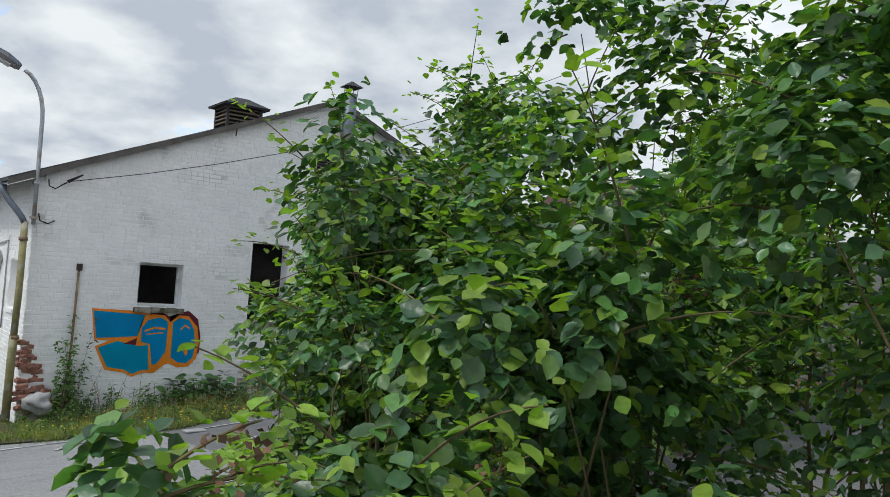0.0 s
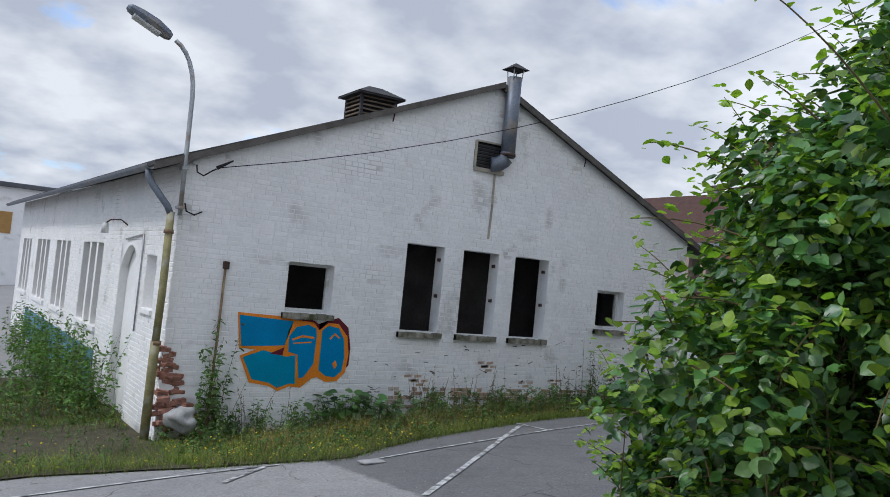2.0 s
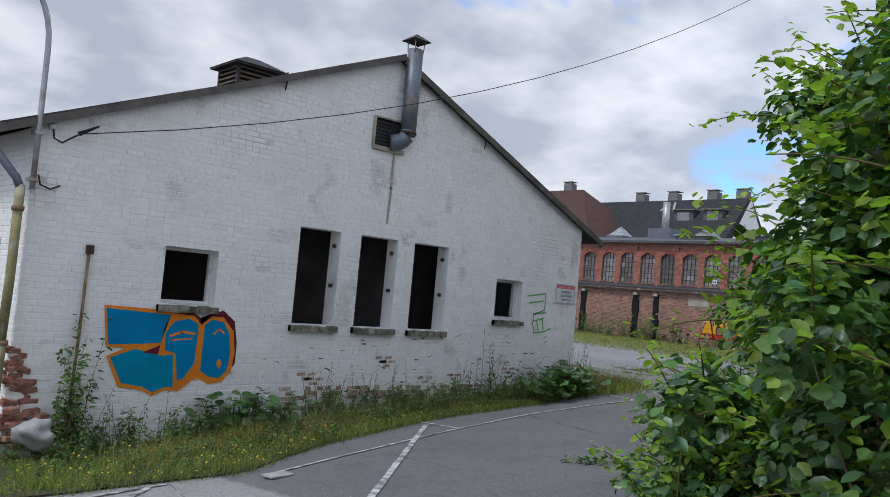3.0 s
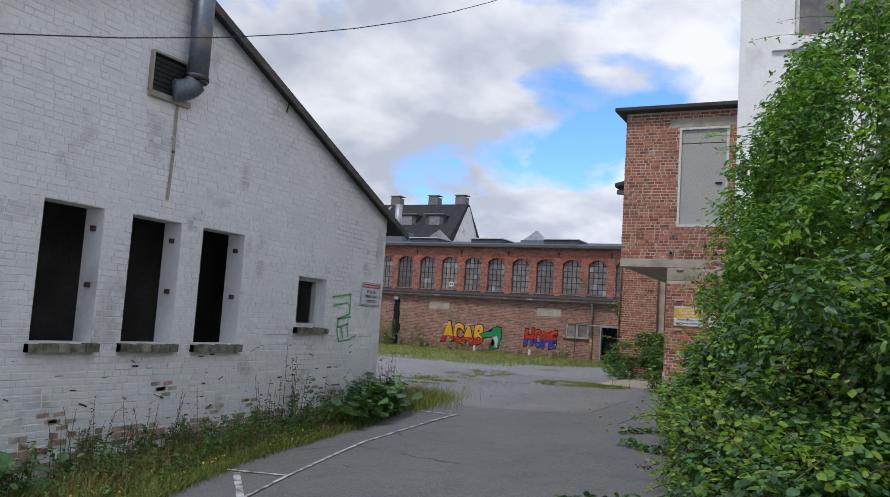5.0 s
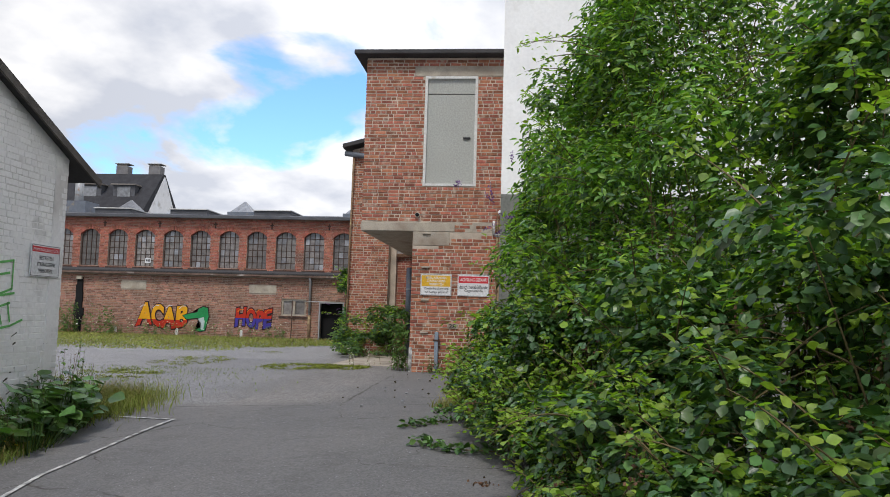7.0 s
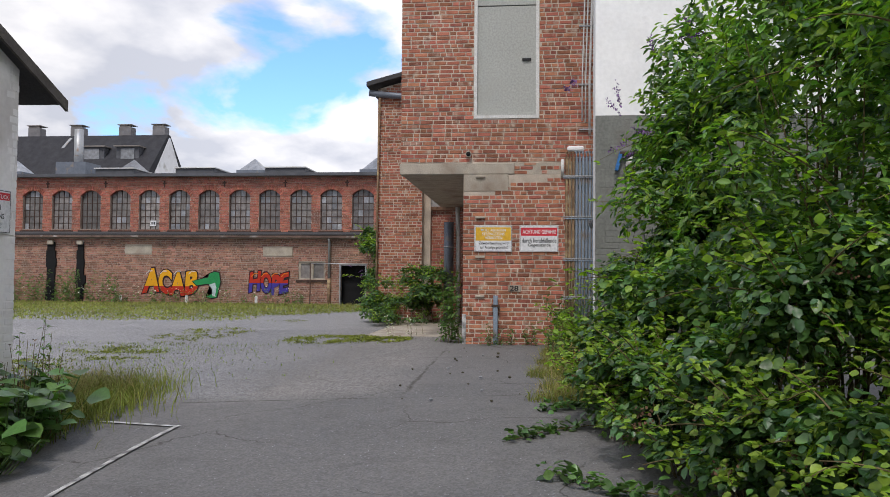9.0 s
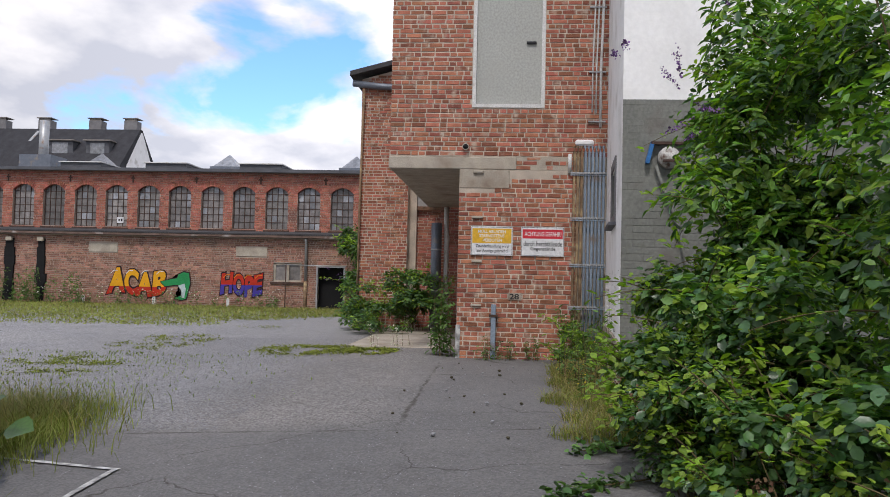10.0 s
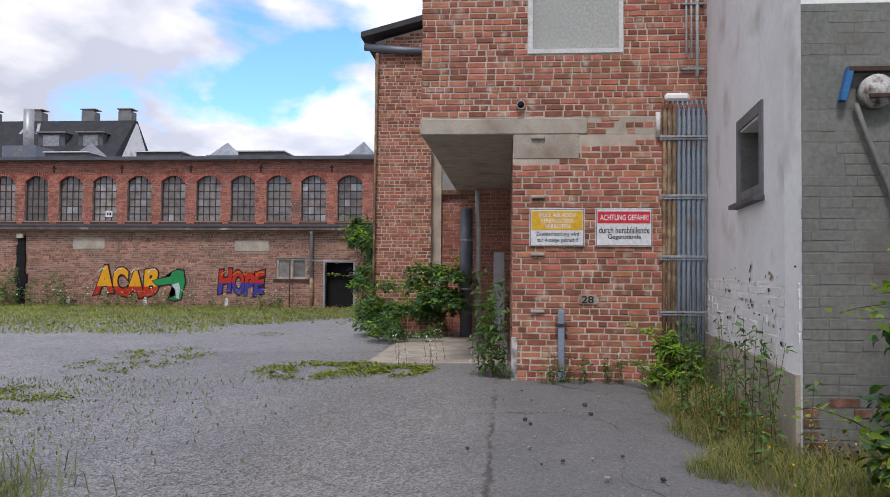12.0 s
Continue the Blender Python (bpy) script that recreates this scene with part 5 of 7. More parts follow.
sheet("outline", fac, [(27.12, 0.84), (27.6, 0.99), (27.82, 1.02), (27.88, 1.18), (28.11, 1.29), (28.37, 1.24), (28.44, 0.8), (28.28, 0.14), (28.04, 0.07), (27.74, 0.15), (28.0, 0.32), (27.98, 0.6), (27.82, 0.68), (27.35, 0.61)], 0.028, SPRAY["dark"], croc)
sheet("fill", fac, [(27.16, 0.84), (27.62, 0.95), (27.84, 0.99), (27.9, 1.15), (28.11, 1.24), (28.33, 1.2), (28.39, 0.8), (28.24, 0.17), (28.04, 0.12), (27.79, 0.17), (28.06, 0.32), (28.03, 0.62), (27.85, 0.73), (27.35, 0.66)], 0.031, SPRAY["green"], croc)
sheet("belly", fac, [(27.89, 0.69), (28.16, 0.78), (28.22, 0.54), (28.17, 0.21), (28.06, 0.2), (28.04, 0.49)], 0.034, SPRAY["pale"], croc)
blue_band = part("paint", boxes((S(29.5), S(18.4), 0.0, 0.014, -1.3, -0.32), m=side.matrix()), SPRAY["wall_blue"])
tagged(blue_band, "faded blue paint band low on the white wall", "paint", kind="structure")


# ---- signs ----
def sign(label, pl, u0, u1, z0, z1, out, band, rows, screws=True):
    e = thing("warning_sign", label, "sign", "warning signs")
    part("panel", bevelled(boxes((u0, u1, out - 0.012, out, z0, z1), m=pl.matrix()), 0.002), M["sign_white"], e)
    h, w = z1 - z0, u1 - u0
    bm = bmesh.new()
    for a, b in (((u0 + 0.012, z0 + 0.012), (u1 - 0.012, z0 + 0.012)), ((u1 - 0.012, z0 + 0.012), (u1 - 0.012, z1 - 0.012)), ((u1 - 0.012, z1 - 0.012), (u0 + 0.012, z1 - 0.012)), ((u0 + 0.012, z1 - 0.012), (u0 + 0.012, z0 + 0.012))):
        stroke(pl, [a, b], 0.006, out + 0.001, bm)
    part("border", bm, M["ink"], e)
    part("colour_band", boxes((u0 + 0.035 * w, u1 - 0.035 * w, out, out + 0.0015, z0 + band[1] * h, z0 + band[2] * h), m=pl.matrix()), M[band[0]], e)
    for text, a, b, lo, hi, mat in rows:
        letters("lettering", text, pl, u0 + a * w, u0 + b * w, z0 + lo * h, z0 + hi * h, out + 0.0028, M[mat], e, fat=0.012)
    return e


sign("yellow and white rubbish-dumping sign on the brick pillar", tower, T(9.556), T(8.885), 1.58, 2.045, 0.035, ("sign_yellow", 0.42, 0.93), [
    ("M\u00dcLL ABLADEN", 0.17, 0.83, 0.77, 0.90, "ink_white"), ("STRENGSTENS", 0.2, 0.8, 0.62, 0.73, "ink_white"), ("VERBOTEN", 0.28, 0.74, 0.47, 0.58, "ink_white"),
    ("Zuwiderhandlung wird", 0.12, 0.9, 0.24, 0.38, "ink"), ("zur Anzeige gebracht!", 0.14, 0.88, 0.08, 0.22, "ink")])
sign("red and white falling-objects warning sign on the brick pillar", tower, T(8.754), T(8.07), 1.58, 2.05, 0.035, ("sign_red", 0.60, 0.91), [
    ("ACHTUNG GEFAHR!", 0.08, 0.93, 0.68, 0.83, "ink_white"), ("durch herabfallende", 0.06, 0.95, 0.34, 0.51, "ink"), ("Gegenst\u00e4nde", 0.22, 0.8, 0.16, 0.32, "ink")])
sign("red and white no-trespassing sign on the white gable", gable, U(11.0), U(11.62), 1.50, 1.91, 0.035, ("sign_red", 0.76, 0.93), [
    ("PRIVATGRUNDST\u00dcCK", 0.06, 0.94, 0.79, 0.90, "ink_white"), ("BETRETEN", 0.28, 0.76, 0.53, 0.65, "ink"), ("STRENGSTENS", 0.2, 0.84, 0.33, 0.45, "ink"), ("VERBOTEN !", 0.26, 0.78, 0.13, 0.25, "ink")])
num = thing("house_number", "small grey number plate on the brick pillar", "number plate")
part("plate", bevelled(boxes((T(8.95), T(8.73), 0.012, 0.024, 0.87, 0.99), m=tower.matrix()), 0.003), M["concrete"], num)
letters("lettering", "28", tower, T(8.92), T(8.77), 0.885, 0.975, 0.0255, M["ink"], num, fat=0.02)

# ---- fittings on the gable ----
lamp = thing("street_lamp", "grey curved street lamp fixed to the white wall corner", "street lamp", at=(0, 0, 0))
LPY = 13.36
arc = [(0.82, LPY, 2.3), (0.815, LPY, 3.3), (0.81, LPY, 4.05)] + [(0.81 - 0.42 * (1 - math.cos(a)), LPY, 4.05 + 0.80 * math.sin(a)) for a in np.linspace(0.25, 1.35, 6)]
tube_part("pole", arc, 0.034, M["galv"], lamp, "rust-streaked grey pole", sides=12)
hm = look((0.42, LPY, 4.86), (-0.2, LPY, 5.14))
bm = bmesh.new()
rings = []
for d_, w_, t_, b_ in ((0.0, 0.045, 0.04, 0.045), (0.06, 0.10, 0.06, 0.06), (0.25, 0.15, 0.085, 0.06), (0.5, 0.145, 0.075, 0.055), (0.66, 0.10, 0.05, 0.04), (0.70, 0.05, 0.02, 0.02)):
    rings.append([bm.verts.new(hm @ Vector((x_, y_, -d_))) for x_, y_ in ((-w_, 0), (-w_ * 0.7, t_), (w_ * 0.7, t_), (w_, 0), (w_ * 0.8, -b_), (-w_ * 0.8, -b_))])
for q, w_ in zip(rings, rings[1:]):
    for k in range(6):
        bm.faces.new((q[k], q[(k + 1) % 6], w_[(k + 1) % 6], w_[k]))
bm.faces.new(rings[0])
bm.faces.new(rings[-1])
part("lamp_head", bm, M["zinc"], lamp, "grey lamp housing", smooth=False)
part("diffuser", bevelled(boxes((-0.11, 0.11, -0.085, -0.05, -0.58, -0.14), m=hm), 0.015), M["frame_white"], lamp, "cloudy plastic diffuser")
for z_ in (2.42, 3.0):
    part("clamp", boxes((0.77, 0.87, LPY - 0.045, GY, z_ - 0.02, z_ + 0.02)), M["galv"], lamp)

gut = thing("gutter", "dark zinc eaves gutter with a mossy downpipe", "gutter")
ex = EL + 0.02
bm = bmesh.new()
for k in range(8):
    a0, a1 = math.pi + math.pi * k / 8, math.pi + math.pi * (k + 1) / 8
    q = []
    for y_ in (GY - 0.16, LY1 + 0.2):
        sh = -0.045 * max(0, y_ - GY)
        for rr in (0.075, 0.07):
            q.append([(ex - 0.06 + sh + rr * math.cos(a), y_, ZL - 0.07 + rr * math.sin(a)) for a in (a0, a1)])
    o0, i0, o1, i1 = q
    for quad in ((o0[0], o0[1], o1[1], o1[0]), (i0[0], i1[0], i1[1], i0[1]), (o0[0], i0[0], i0[1], o0[1])):
        bm.faces.new([bm.verts.new(p) for p in quad])
part("trough", bm, M["zinc"], gut)
dpx, dpy = 0.70, 13.40
tube_part("elbow", [(ex - 0.06, dpy + 0.12, ZL - 0.13), (ex - 0.05, dpy + 0.12, ZL - 0.24), (ex + 0.02, dpy + 0.1, ZL - 0.36), (dpx - 0.06, dpy, 2.42), (dpx, dpy, 2.3)], 0.05, M["zinc"], gut, "grey zinc offset pipe", sides=12)
tube_part("downpipe", [(dpx, dpy, 2.34), (dpx + 0.005, dpy, 1.2), (dpx - 0.01, dpy, 0.42)], 0.055, M["moss_pipe"], gut, "moss-stained yellow-green downpipe", sides=12)
tube_part("downpipe", [(dpx - 0.01, dpy, 0.44), (dpx - 0.015, dpy, 0.1), (dpx - 0.02, dpy, -1.0)], 0.066, M["moss_pipe"], gut, "moss-stained iron standpipe", sides=12)
for z_ in (2.05, 0.42):
    tube_part("collar", [(dpx, dpy, z_ - 0.03), (dpx, dpy, z_ + 0.03)], 0.072, M["rust_pipe"], gut, sides=12)

duct = thing("exhaust_duct", "blue-grey sheet metal exhaust duct with a rain cap", "duct")
DX, DY = 6.56, GY - 0.17
tube_part("riser", [(DX, DY, 4.15), (DX, DY, 4.8), (DX, DY, 5.62)], 0.135, M["zinc"], duct, sides=18)
tube_part("elbow", [(DX - 0.28 * (1 - math.cos(a)), DY + 0.12 * (1 - math.cos(a)), 4.2 - 0.24 * math.sin(a)) for a in np.linspace(0, 1.57, 8)], 0.14, M["zinc"], duct, sides=18)
tube_part("collar", [(DX, DY, 4.14), (DX, DY, 4.19)], 0.147, M["frame_rust"], duct, sides=18)
bm = bmesh.new()
bmesh.ops.create_cone(bm, segments=4, radius1=0.27, radius2=0.02, depth=0.13, cap_ends=True, matrix=pose(DX, DY, 5.83, 0, 0, 45))
part("rain_cap", bm, M["roof_dark"], duct, "dark pyramid rain cap")
for a in range(4):
    c_, s_ = math.cos(a * 1.5708 + 0.785), math.sin(a * 1.5708 + 0.785)
    tube_part("stay", [(DX + 0.13 * c_, DY + 0.13 * s_, 5.56), (DX + 0.15 * c_, DY + 0.15 * s_, 5.78)], 0.01, M["galv"], duct, sides=5)
louvre = thing("vent_grille", "dark louvred vent grille in white brick", "vent")
# Black plate on the wall paints the shade between the slats.
part("backing", boxes((U(5.96), U(6.5), 0.0, 0.02, 3.88, 4.34), m=gable.matrix()), M["black"], louvre)
for k in range(7):
    z_ = 3.91 + 0.06 * k
    part("slat", boxes((U(5.97), U(6.49), -0.012, 0.012, -0.02, 0.02), m=gable.matrix() @ Matrix.Translation((0, 0.035, z_)) @ Matrix.Rotation(radians(-35), 4, "X")), M["roof_dark"], louvre)
part("frame", boxes((U(5.93), U(5.96), 0.0, 0.06, 3.86, 4.36), (U(5.96), U(6.5), 0.0, 0.06, 4.34, 4.37), (U(5.94), U(6.6), 0.0, 0.06, 3.80, 3.87), m=gable.matrix()), M["concrete"], louvre)
stain_bm = bmesh.new()
stroke(gable, [(U(6.42), 3.8), (U(6.43), 3.2), (U(6.41), 2.6)], 0.05, 0.0145, stain_bm)
tagged(part("trim", stain_bm, M["concrete"]), "grey drip stain below the vent", "stain", kind="structure")

for x_, z_ in ((4.2, 4.36), (8.55, 4.28)):
    o_ = thing("iron_stub", "short rusty iron rod hanging under the verge", "iron rod", "iron rods")
    tube_part("rod", [(x_, GY - 0.06, z_ + 0.28), (x_ + 0.005, GY - 0.05, z_ + 0.1), (x_, GY - 0.03, z_)], 0.012, M["frame_rust"], o_, sides=6)
for k_, h_ in enumerate(TALL):
    for z_ in (1.45, 2.1):
        o_ = thing("hinge_pin", "small rusty hinge pin in the window reveal", "hinge", "hinge pins")
        part("pin", bevelled(boxes((h_[1] - 0.05, h_[1] - 0.001, -0.16, -0.1, z_ - 0.03, z_ + 0.03), m=gable.matrix()), 0.006), M["frame_rust"], o_)
notice = thing("paper_notice", "small white paper notice in an arched factory window", "notice")
part("sheet", boxes((F(26.55) + 0.0, F(26.55) + 0.3, -0.128, -0.122, 3.42, 3.68), m=up.matrix()), M["sign_white"], notice)
part("print", boxes((F(26.55) + 0.06, F(26.55) + 0.13, -0.122, -0.119, 3.5, 3.6), (F(26.55) + 0.17, F(26.55) + 0.25, -0.122, -0.119, 3.49, 3.61), m=up.matrix()), M["ink"], notice)

vent = thing("roof_ventilator", "dark wooden louvred roof ventilator with hipped cap", "roof vent")
VX0, VX1, VY0, VY1 = 5.66, 6.60, 18.1, 19.0
# Solid black core gives the slat gaps their shade by colour.
part("core", boxes((VX0 + 0.06, VX1 - 0.06, VY0 + 0.06, VY1 - 0.06, 5.0, 5.90)), M["black"], vent)
for k in range(5):
    z_ = 5.44 + 0.1 * k
    for b_ in ((VX0, VX1, VY0, VY0 + 0.05), (VX0, VX1, VY1 - 0.05, VY1), (VX0, VX0 + 0.05, VY0, VY1), (VX1 - 0.05, VX1, VY0, VY1)):
        part("slat", boxes((*b_, z_, z_ + 0.035)), M["wood"], vent)
for x_, y_ in ((VX0, VY0), (VX1 - 0.06, VY0), (VX0, VY1 - 0.06), (VX1 - 0.06, VY1 - 0.06)):
    part("post", boxes((x_ - 0.003, x_ + 0.063, y_ - 0.003, y_ + 0.063, 5.2, 5.91)), M["roof_dark"], vent)
bm = bmesh.new()
bmesh.ops.create_cone(bm, segments=4, radius1=0.88, radius2=0.25, depth=0.24, cap_ends=True, matrix=pose((VX0 + VX1) / 2, (VY0 + VY1) / 2, 6.05, 0, 0, 45))
box(bm, VX0 - 0.14, VX1 + 0.14, VY0 - 0.14, VY1 + 0.14, 5.89, 5.935)
part("cap", bm, M["roof_dark"], vent)

cable = thing("overhead_cable", "thin dark overhead cable with insulator on the gable", "cable")
A_, B_ = Vector((1.29, GY - 0.12, 3.08)), Vector((30.0, 10.0, 21.5))
tube_part("wire", [A_.lerp(B_, t) + Vector((0, 0, -12.0 * t * (1 - t))) for t in np.linspace(0, 1, 24)], 0.007, M["ink"], cable, sides=5)
tube_part("strain_clamp", [A_, A_.lerp(B_, 0.008)], 0.03, M["ink"], cable, sides=8, taper=0.012)
tube_part("drop_loop", [(1.0, GY - 0.06, 3.12), (1.02, GY - 0.07, 2.98), (1.12, GY - 0.07, 2.94), (1.22, GY - 0.08, 3.02), (1.29, GY - 0.11, 3.07)], 0.012, M["ink"], cable, sides=6)
tube_part("insulator", [(0.99, GY - 0.01, 3.13), (0.99, GY - 0.09, 3.13)], 0.045, M["frame_white"], cable, sides=10)
tube_part("lower_loop", [(0.9, GY - 0.04, 2.5), (0.93, GY - 0.05, 2.38), (1.05, GY - 0.05, 2.34), (1.16, GY - 0.05, 2.40)], 0.012, M["ink"], cable, sides=6)
wl_ = thing("wall_lamp", "old white shaded lamp on a bracket above the doorway", "wall lamp")
q = lambda y_, z_, o_: side.at(S(y_), z_, o_)
tube_part("bracket", [q(16.7, 2.18, 0.0), q(16.75, 2.27, 0.12), q(16.85, 2.25, 0.28), q(16.95, 2.18, 0.34)], 0.014, M["frame_rust"], wl_, sides=6)
tube_part("shade", [q(16.95, 2.19, 0.34), q(16.95, 2.12, 0.34), q(16.95, 2.0, 0.34)], 0.05, M["frame_white"], wl_, "white enamel shade", sides=12, taper=0.07)
tube_part("bottom_pipe", [q(16.6, 1.93, 0.03), q(15.35, 2.02, 0.03), q(15.3, 1.9, 0.03), q(15.3, 0.4, 0.03)], 0.014, M["galv"], wl_, sides=6)
pp = thing("cable_pipe", "rusty vertical pipe on the white gable", "pipe")
tube_part("pipe", [(1.61, GY - 0.03, 1.6), (1.6, GY - 0.04, 0.6), (1.57, GY - 0.05, -0.9)], 0.02, M["rust_pipe"], pp, sides=8)
part("junction_box", bevelled(boxes((1.57, 1.66, GY - 0.07, GY, 1.58, 1.70)), 0.01), M["frame_rust"], pp)
rb = random.Random(8)
rub = thing("rubble_heap", "broken red bricks spilling from the damaged wall corner", "rubble")
for k in range(70):
    z_ = -0.85 + 1.2 * rb.random() ** 1.1
    x_ = GL + rb.uniform(-0.03, 0.40) * max(0.25, 1 - (z_ + 0.4) / 0.95)
    y_ = GY - rb.uniform(-0.08, -0.02) - (0.35 * rb.random() if z_ < -0.35 else 0)
    part("brick", bevelled(boxes((-0.1 * rb.uniform(0.5, 1.1), 0.1, -0.05, 0.05, -0.033, 0.033), m=pose(x_, y_, z_, rb.uniform(-12, 12), rb.uniform(-14, 14), rb.uniform(-30, 30))), 0.008), M["rubble"], rub)
bm = bmesh.new()
bmesh.ops.create_icosphere(bm, subdivisions=3, radius=0.3)
for v_ in bm.verts:
    n_ = noise.noise(v_.co * 5)
    v_.co = Vector((v_.co.x * 0.75, v_.co.y * 0.8, v_.co.z * 0.55)) * (1 + 0.6 * n_)
bmesh.ops.translate(bm, verts=bm.verts, vec=(1.12, 13.1, -0.62))
tagged(part("sack", bm, M["rag"], smooth=True), "crumpled dirty white sack at the wall corner", "sack")

# exposed patches where the white paint has gone
pt_r = random.Random(4)
for k in range(150):
    u_, z_ = pt_r.uniform(3.4, 10.8), -0.35 + 1.15 * pt_r.random() ** 1.8
    w_ = pt_r.uniform(0.02, 0.13)
    bm = bmesh.new()
    tilt = pt_r.choice((0.0, 0.0, 0.0, 0.5, -0.4))
    mid_ = (u_ + w_ * 0.5, z_ + tilt * w_ * 0.45 + pt_r.uniform(-0.006, 0.006))
    stroke(gable, [(u_, z_), mid_, (u_ + w_ * 0.9, z_ + tilt * w_ * 0.8)], pt_r.choice((0.005, 0.008, 0.013, 0.02)), 0.0115, bm)
    tagged(part("trim", bm, M["chip"]), "small chip in the white paint", "paint chip", "paint chips", kind="structure")
for u_, z_ in ((5.62, 0.3), (5.7, 0.23), (8.75, 0.12), (4.1, 0.02), (4.25, -0.06), (7.3, 0.0), (9.5, 0.02), (6.6, -0.05)):
    bm = bmesh.new()
    for q_ in range(3):
        stroke(gable, [(u_ + 0.1 * q_, z_ - 0.07 * (q_ % 2)), (u_ + 0.1 * q_ + 0.12, z_ - 0.07 * (q_ % 2) + 0.008)], 0.045, 0.0105, bm)
    tagged(part("trim", bm, M["bare_brick"]), "bare brick where the white paint has gone", "paint chip", "paint chips", kind="structure")
for k in range(90):
    u_, z_ = white_s.length * pt_r.uniform(0.25, 0.98), 0.58 + 0.75 * pt_r.random() ** 1.6
    bm = bmesh.new()
    w_ = pt_r.uniform(0.015, 0.07)
    stroke(white_s, [(u_, z_), (u_ + w_, z_ + pt_r.choice((0.0, 0.0, 0.03)))], pt_r.choice((0.008, 0.014, 0.028)), 0.0105, bm)
    tagged(part("trim", bm, M["chip"] if k % 3 else M["bare_brick"]), "dark chip in the white wall paint", "paint chip", "paint chips", kind="structure")
base_br = brick_field(gable, wall_gable, M["bare_brick"], M["bare_brick"], 3.8, 10.4, -0.62, -0.17, [], out=0.0165, seed=61, skip=0.45, rough=0.003)

# ---- fittings on the tower ----
bundle = thing("pipe_bundle", "bundle of blue-grey steel pipes, some rusty, beside the pillar", "pipes")
for k in range(9):
    y_ = 7.93 - 0.058 * k
    m_ = M["rust_pipe"] if k in (0, 1, 2) else M["blue_pipe"]
    px_ = TX + 0.0
    tube_part("pipe", [(TX + 0.06, y_, 3.37), (px_ - 0.01, y_, 3.35), (px_ - 0.03, y_, 3.25), (px_ - 0.03, y_, 1.5), (px_ - 0.03, y_ + 0.004 * (k % 3), -0.15)], 0.023, m_, bundle, sides=9)
for z_ in (2.92, 2.2, 1.46, 0.79):
    part("clamp", bevelled(boxes((TX - 0.066, TX - 0.052, 7.42, 7.99, z_ - 0.014, z_ + 0.014)), 0.003), M["galv"], bundle)
    part("clamp", bevelled(boxes((TX - 0.066, TX - 0.052, 7.42, 7.99, z_ - 0.044, z_ - 0.026)), 0.003), M["blue_pipe"], bundle)
part("junction", bevelled(boxes((TX - 0.05, TX + 0.02, 7.62, 7.92, 3.36, 3.46)), 0.03), M["render_white"], bundle, "crumbled white plaster head")
tube_part("stub", [(TX - 0.03, 8.0, 3.22), (TX - 0.03, 8.0, 2.92)], 0.03, M["frame_white"], bundle, sides=10)
cond = thing("conduit", "thin white vertical conduits on the brick tower", "conduit")
for k, (y_, z_) in enumerate(((7.66, 3.9), (7.60, 3.88), (7.53, 3.66))):
    tube_part("pipe", [(TX - 0.03, y_ - 0.06, 6.7), (TX - 0.03, y_, 4.6), (TX - 0.03, y_ + 0.0, z_)], 0.013 if k < 2 else 0.022, M["frame_white"], cond, sides=7)
for z_ in (4.55, 3.75, 5.6):
    part("clip", boxes((TX - 0.05, TX - 0.012, 7.45, 7.72, z_ - 0.012, z_ + 0.012)), M["galv"], cond)
for k, z_ in enumerate((2.92, 2.19, 1.48, 0.78)):
    o_ = part("bracket", bevelled(boxes((TX - 0.05, TX + 0.0, 9.37, 9.54, z_ - 0.02, z_ + 0.02)), 0.008), M["concrete"])
    tagged(o_, "mortared iron stub in the brick pillar", "bracket", "wall stubs", kind="structure")
post = thing("steel_post", "short blue-grey steel post before the brick pillar", "post")
part("profile", bevelled(boxes((TX - 0.13, TX - 0.05, 9.13, 9.21, -0.3, 0.8)), 0.008), M["blue_pipe"], post)
part("bolt", boxes((TX - 0.14, TX - 0.04, 9.10, 9.24, 0.60, 0.64)), M["frame_rust"], post)
hole = thing("pipe_stub", "short dark pipe stub in the concrete beam", "pipe")
bm = bmesh.new()
tube(bm, [(TX + 0.02, 9.67, 3.33), (TX - 0.09, 9.67, 3.32)], 0.055, 14)
part("sleeve", bm, M["concrete"], hole, smooth=False)
# Black disc on the closed sleeve end paints the hole's shade.
tube_part("bore", [(TX - 0.07, 9.67, 3.322), (TX - 0.0945, 9.67, 3.3195)], 0.042, M["black"], hole, sides=14)
chip = part("corner_guard", bevelled(boxes((TX - 0.016, TX + 0.02, 9.70, 9.772, -0.2, 0.46)), 0.006), M["paint_line"])
tagged(chip, "flaking white painted corner of the pillar", "corner guard", kind="structure")
meter = thing("bell", "weathered round white bell on a blue bracket", "bell")
MX = WX - 0.1
tube_part("plate", [(WX - 0.01, 7.29, 2.53), (MX, 7.29, 2.53)], 0.115, M["enamel"], meter, sides=20)
tube_part("face", [(MX, 7.29, 2.53), (MX - 0.012, 7.29, 2.53)], 0.095, M["enamel"], meter, "flaking white face", sides=20)
part("clapper", bevelled(boxes((MX - 0.03, MX - 0.012, 7.22, 7.36, 2.475, 2.505)), 0.004), M["frame_rust"], meter)
bl_m = shader("blue_enamel", (0.04, 0.17, 0.42), 0.5, var=0.2, scale=8, fine=40, bump=0.2, stain=(0.15, 0.09, 0.06), stain_amt=0.15, stain_scale=8)
part("bracket", boxes((WX - 0.09, WX - 0.02, 7.12, 7.48, 2.67, 2.70)), M["frame_rust"], meter)
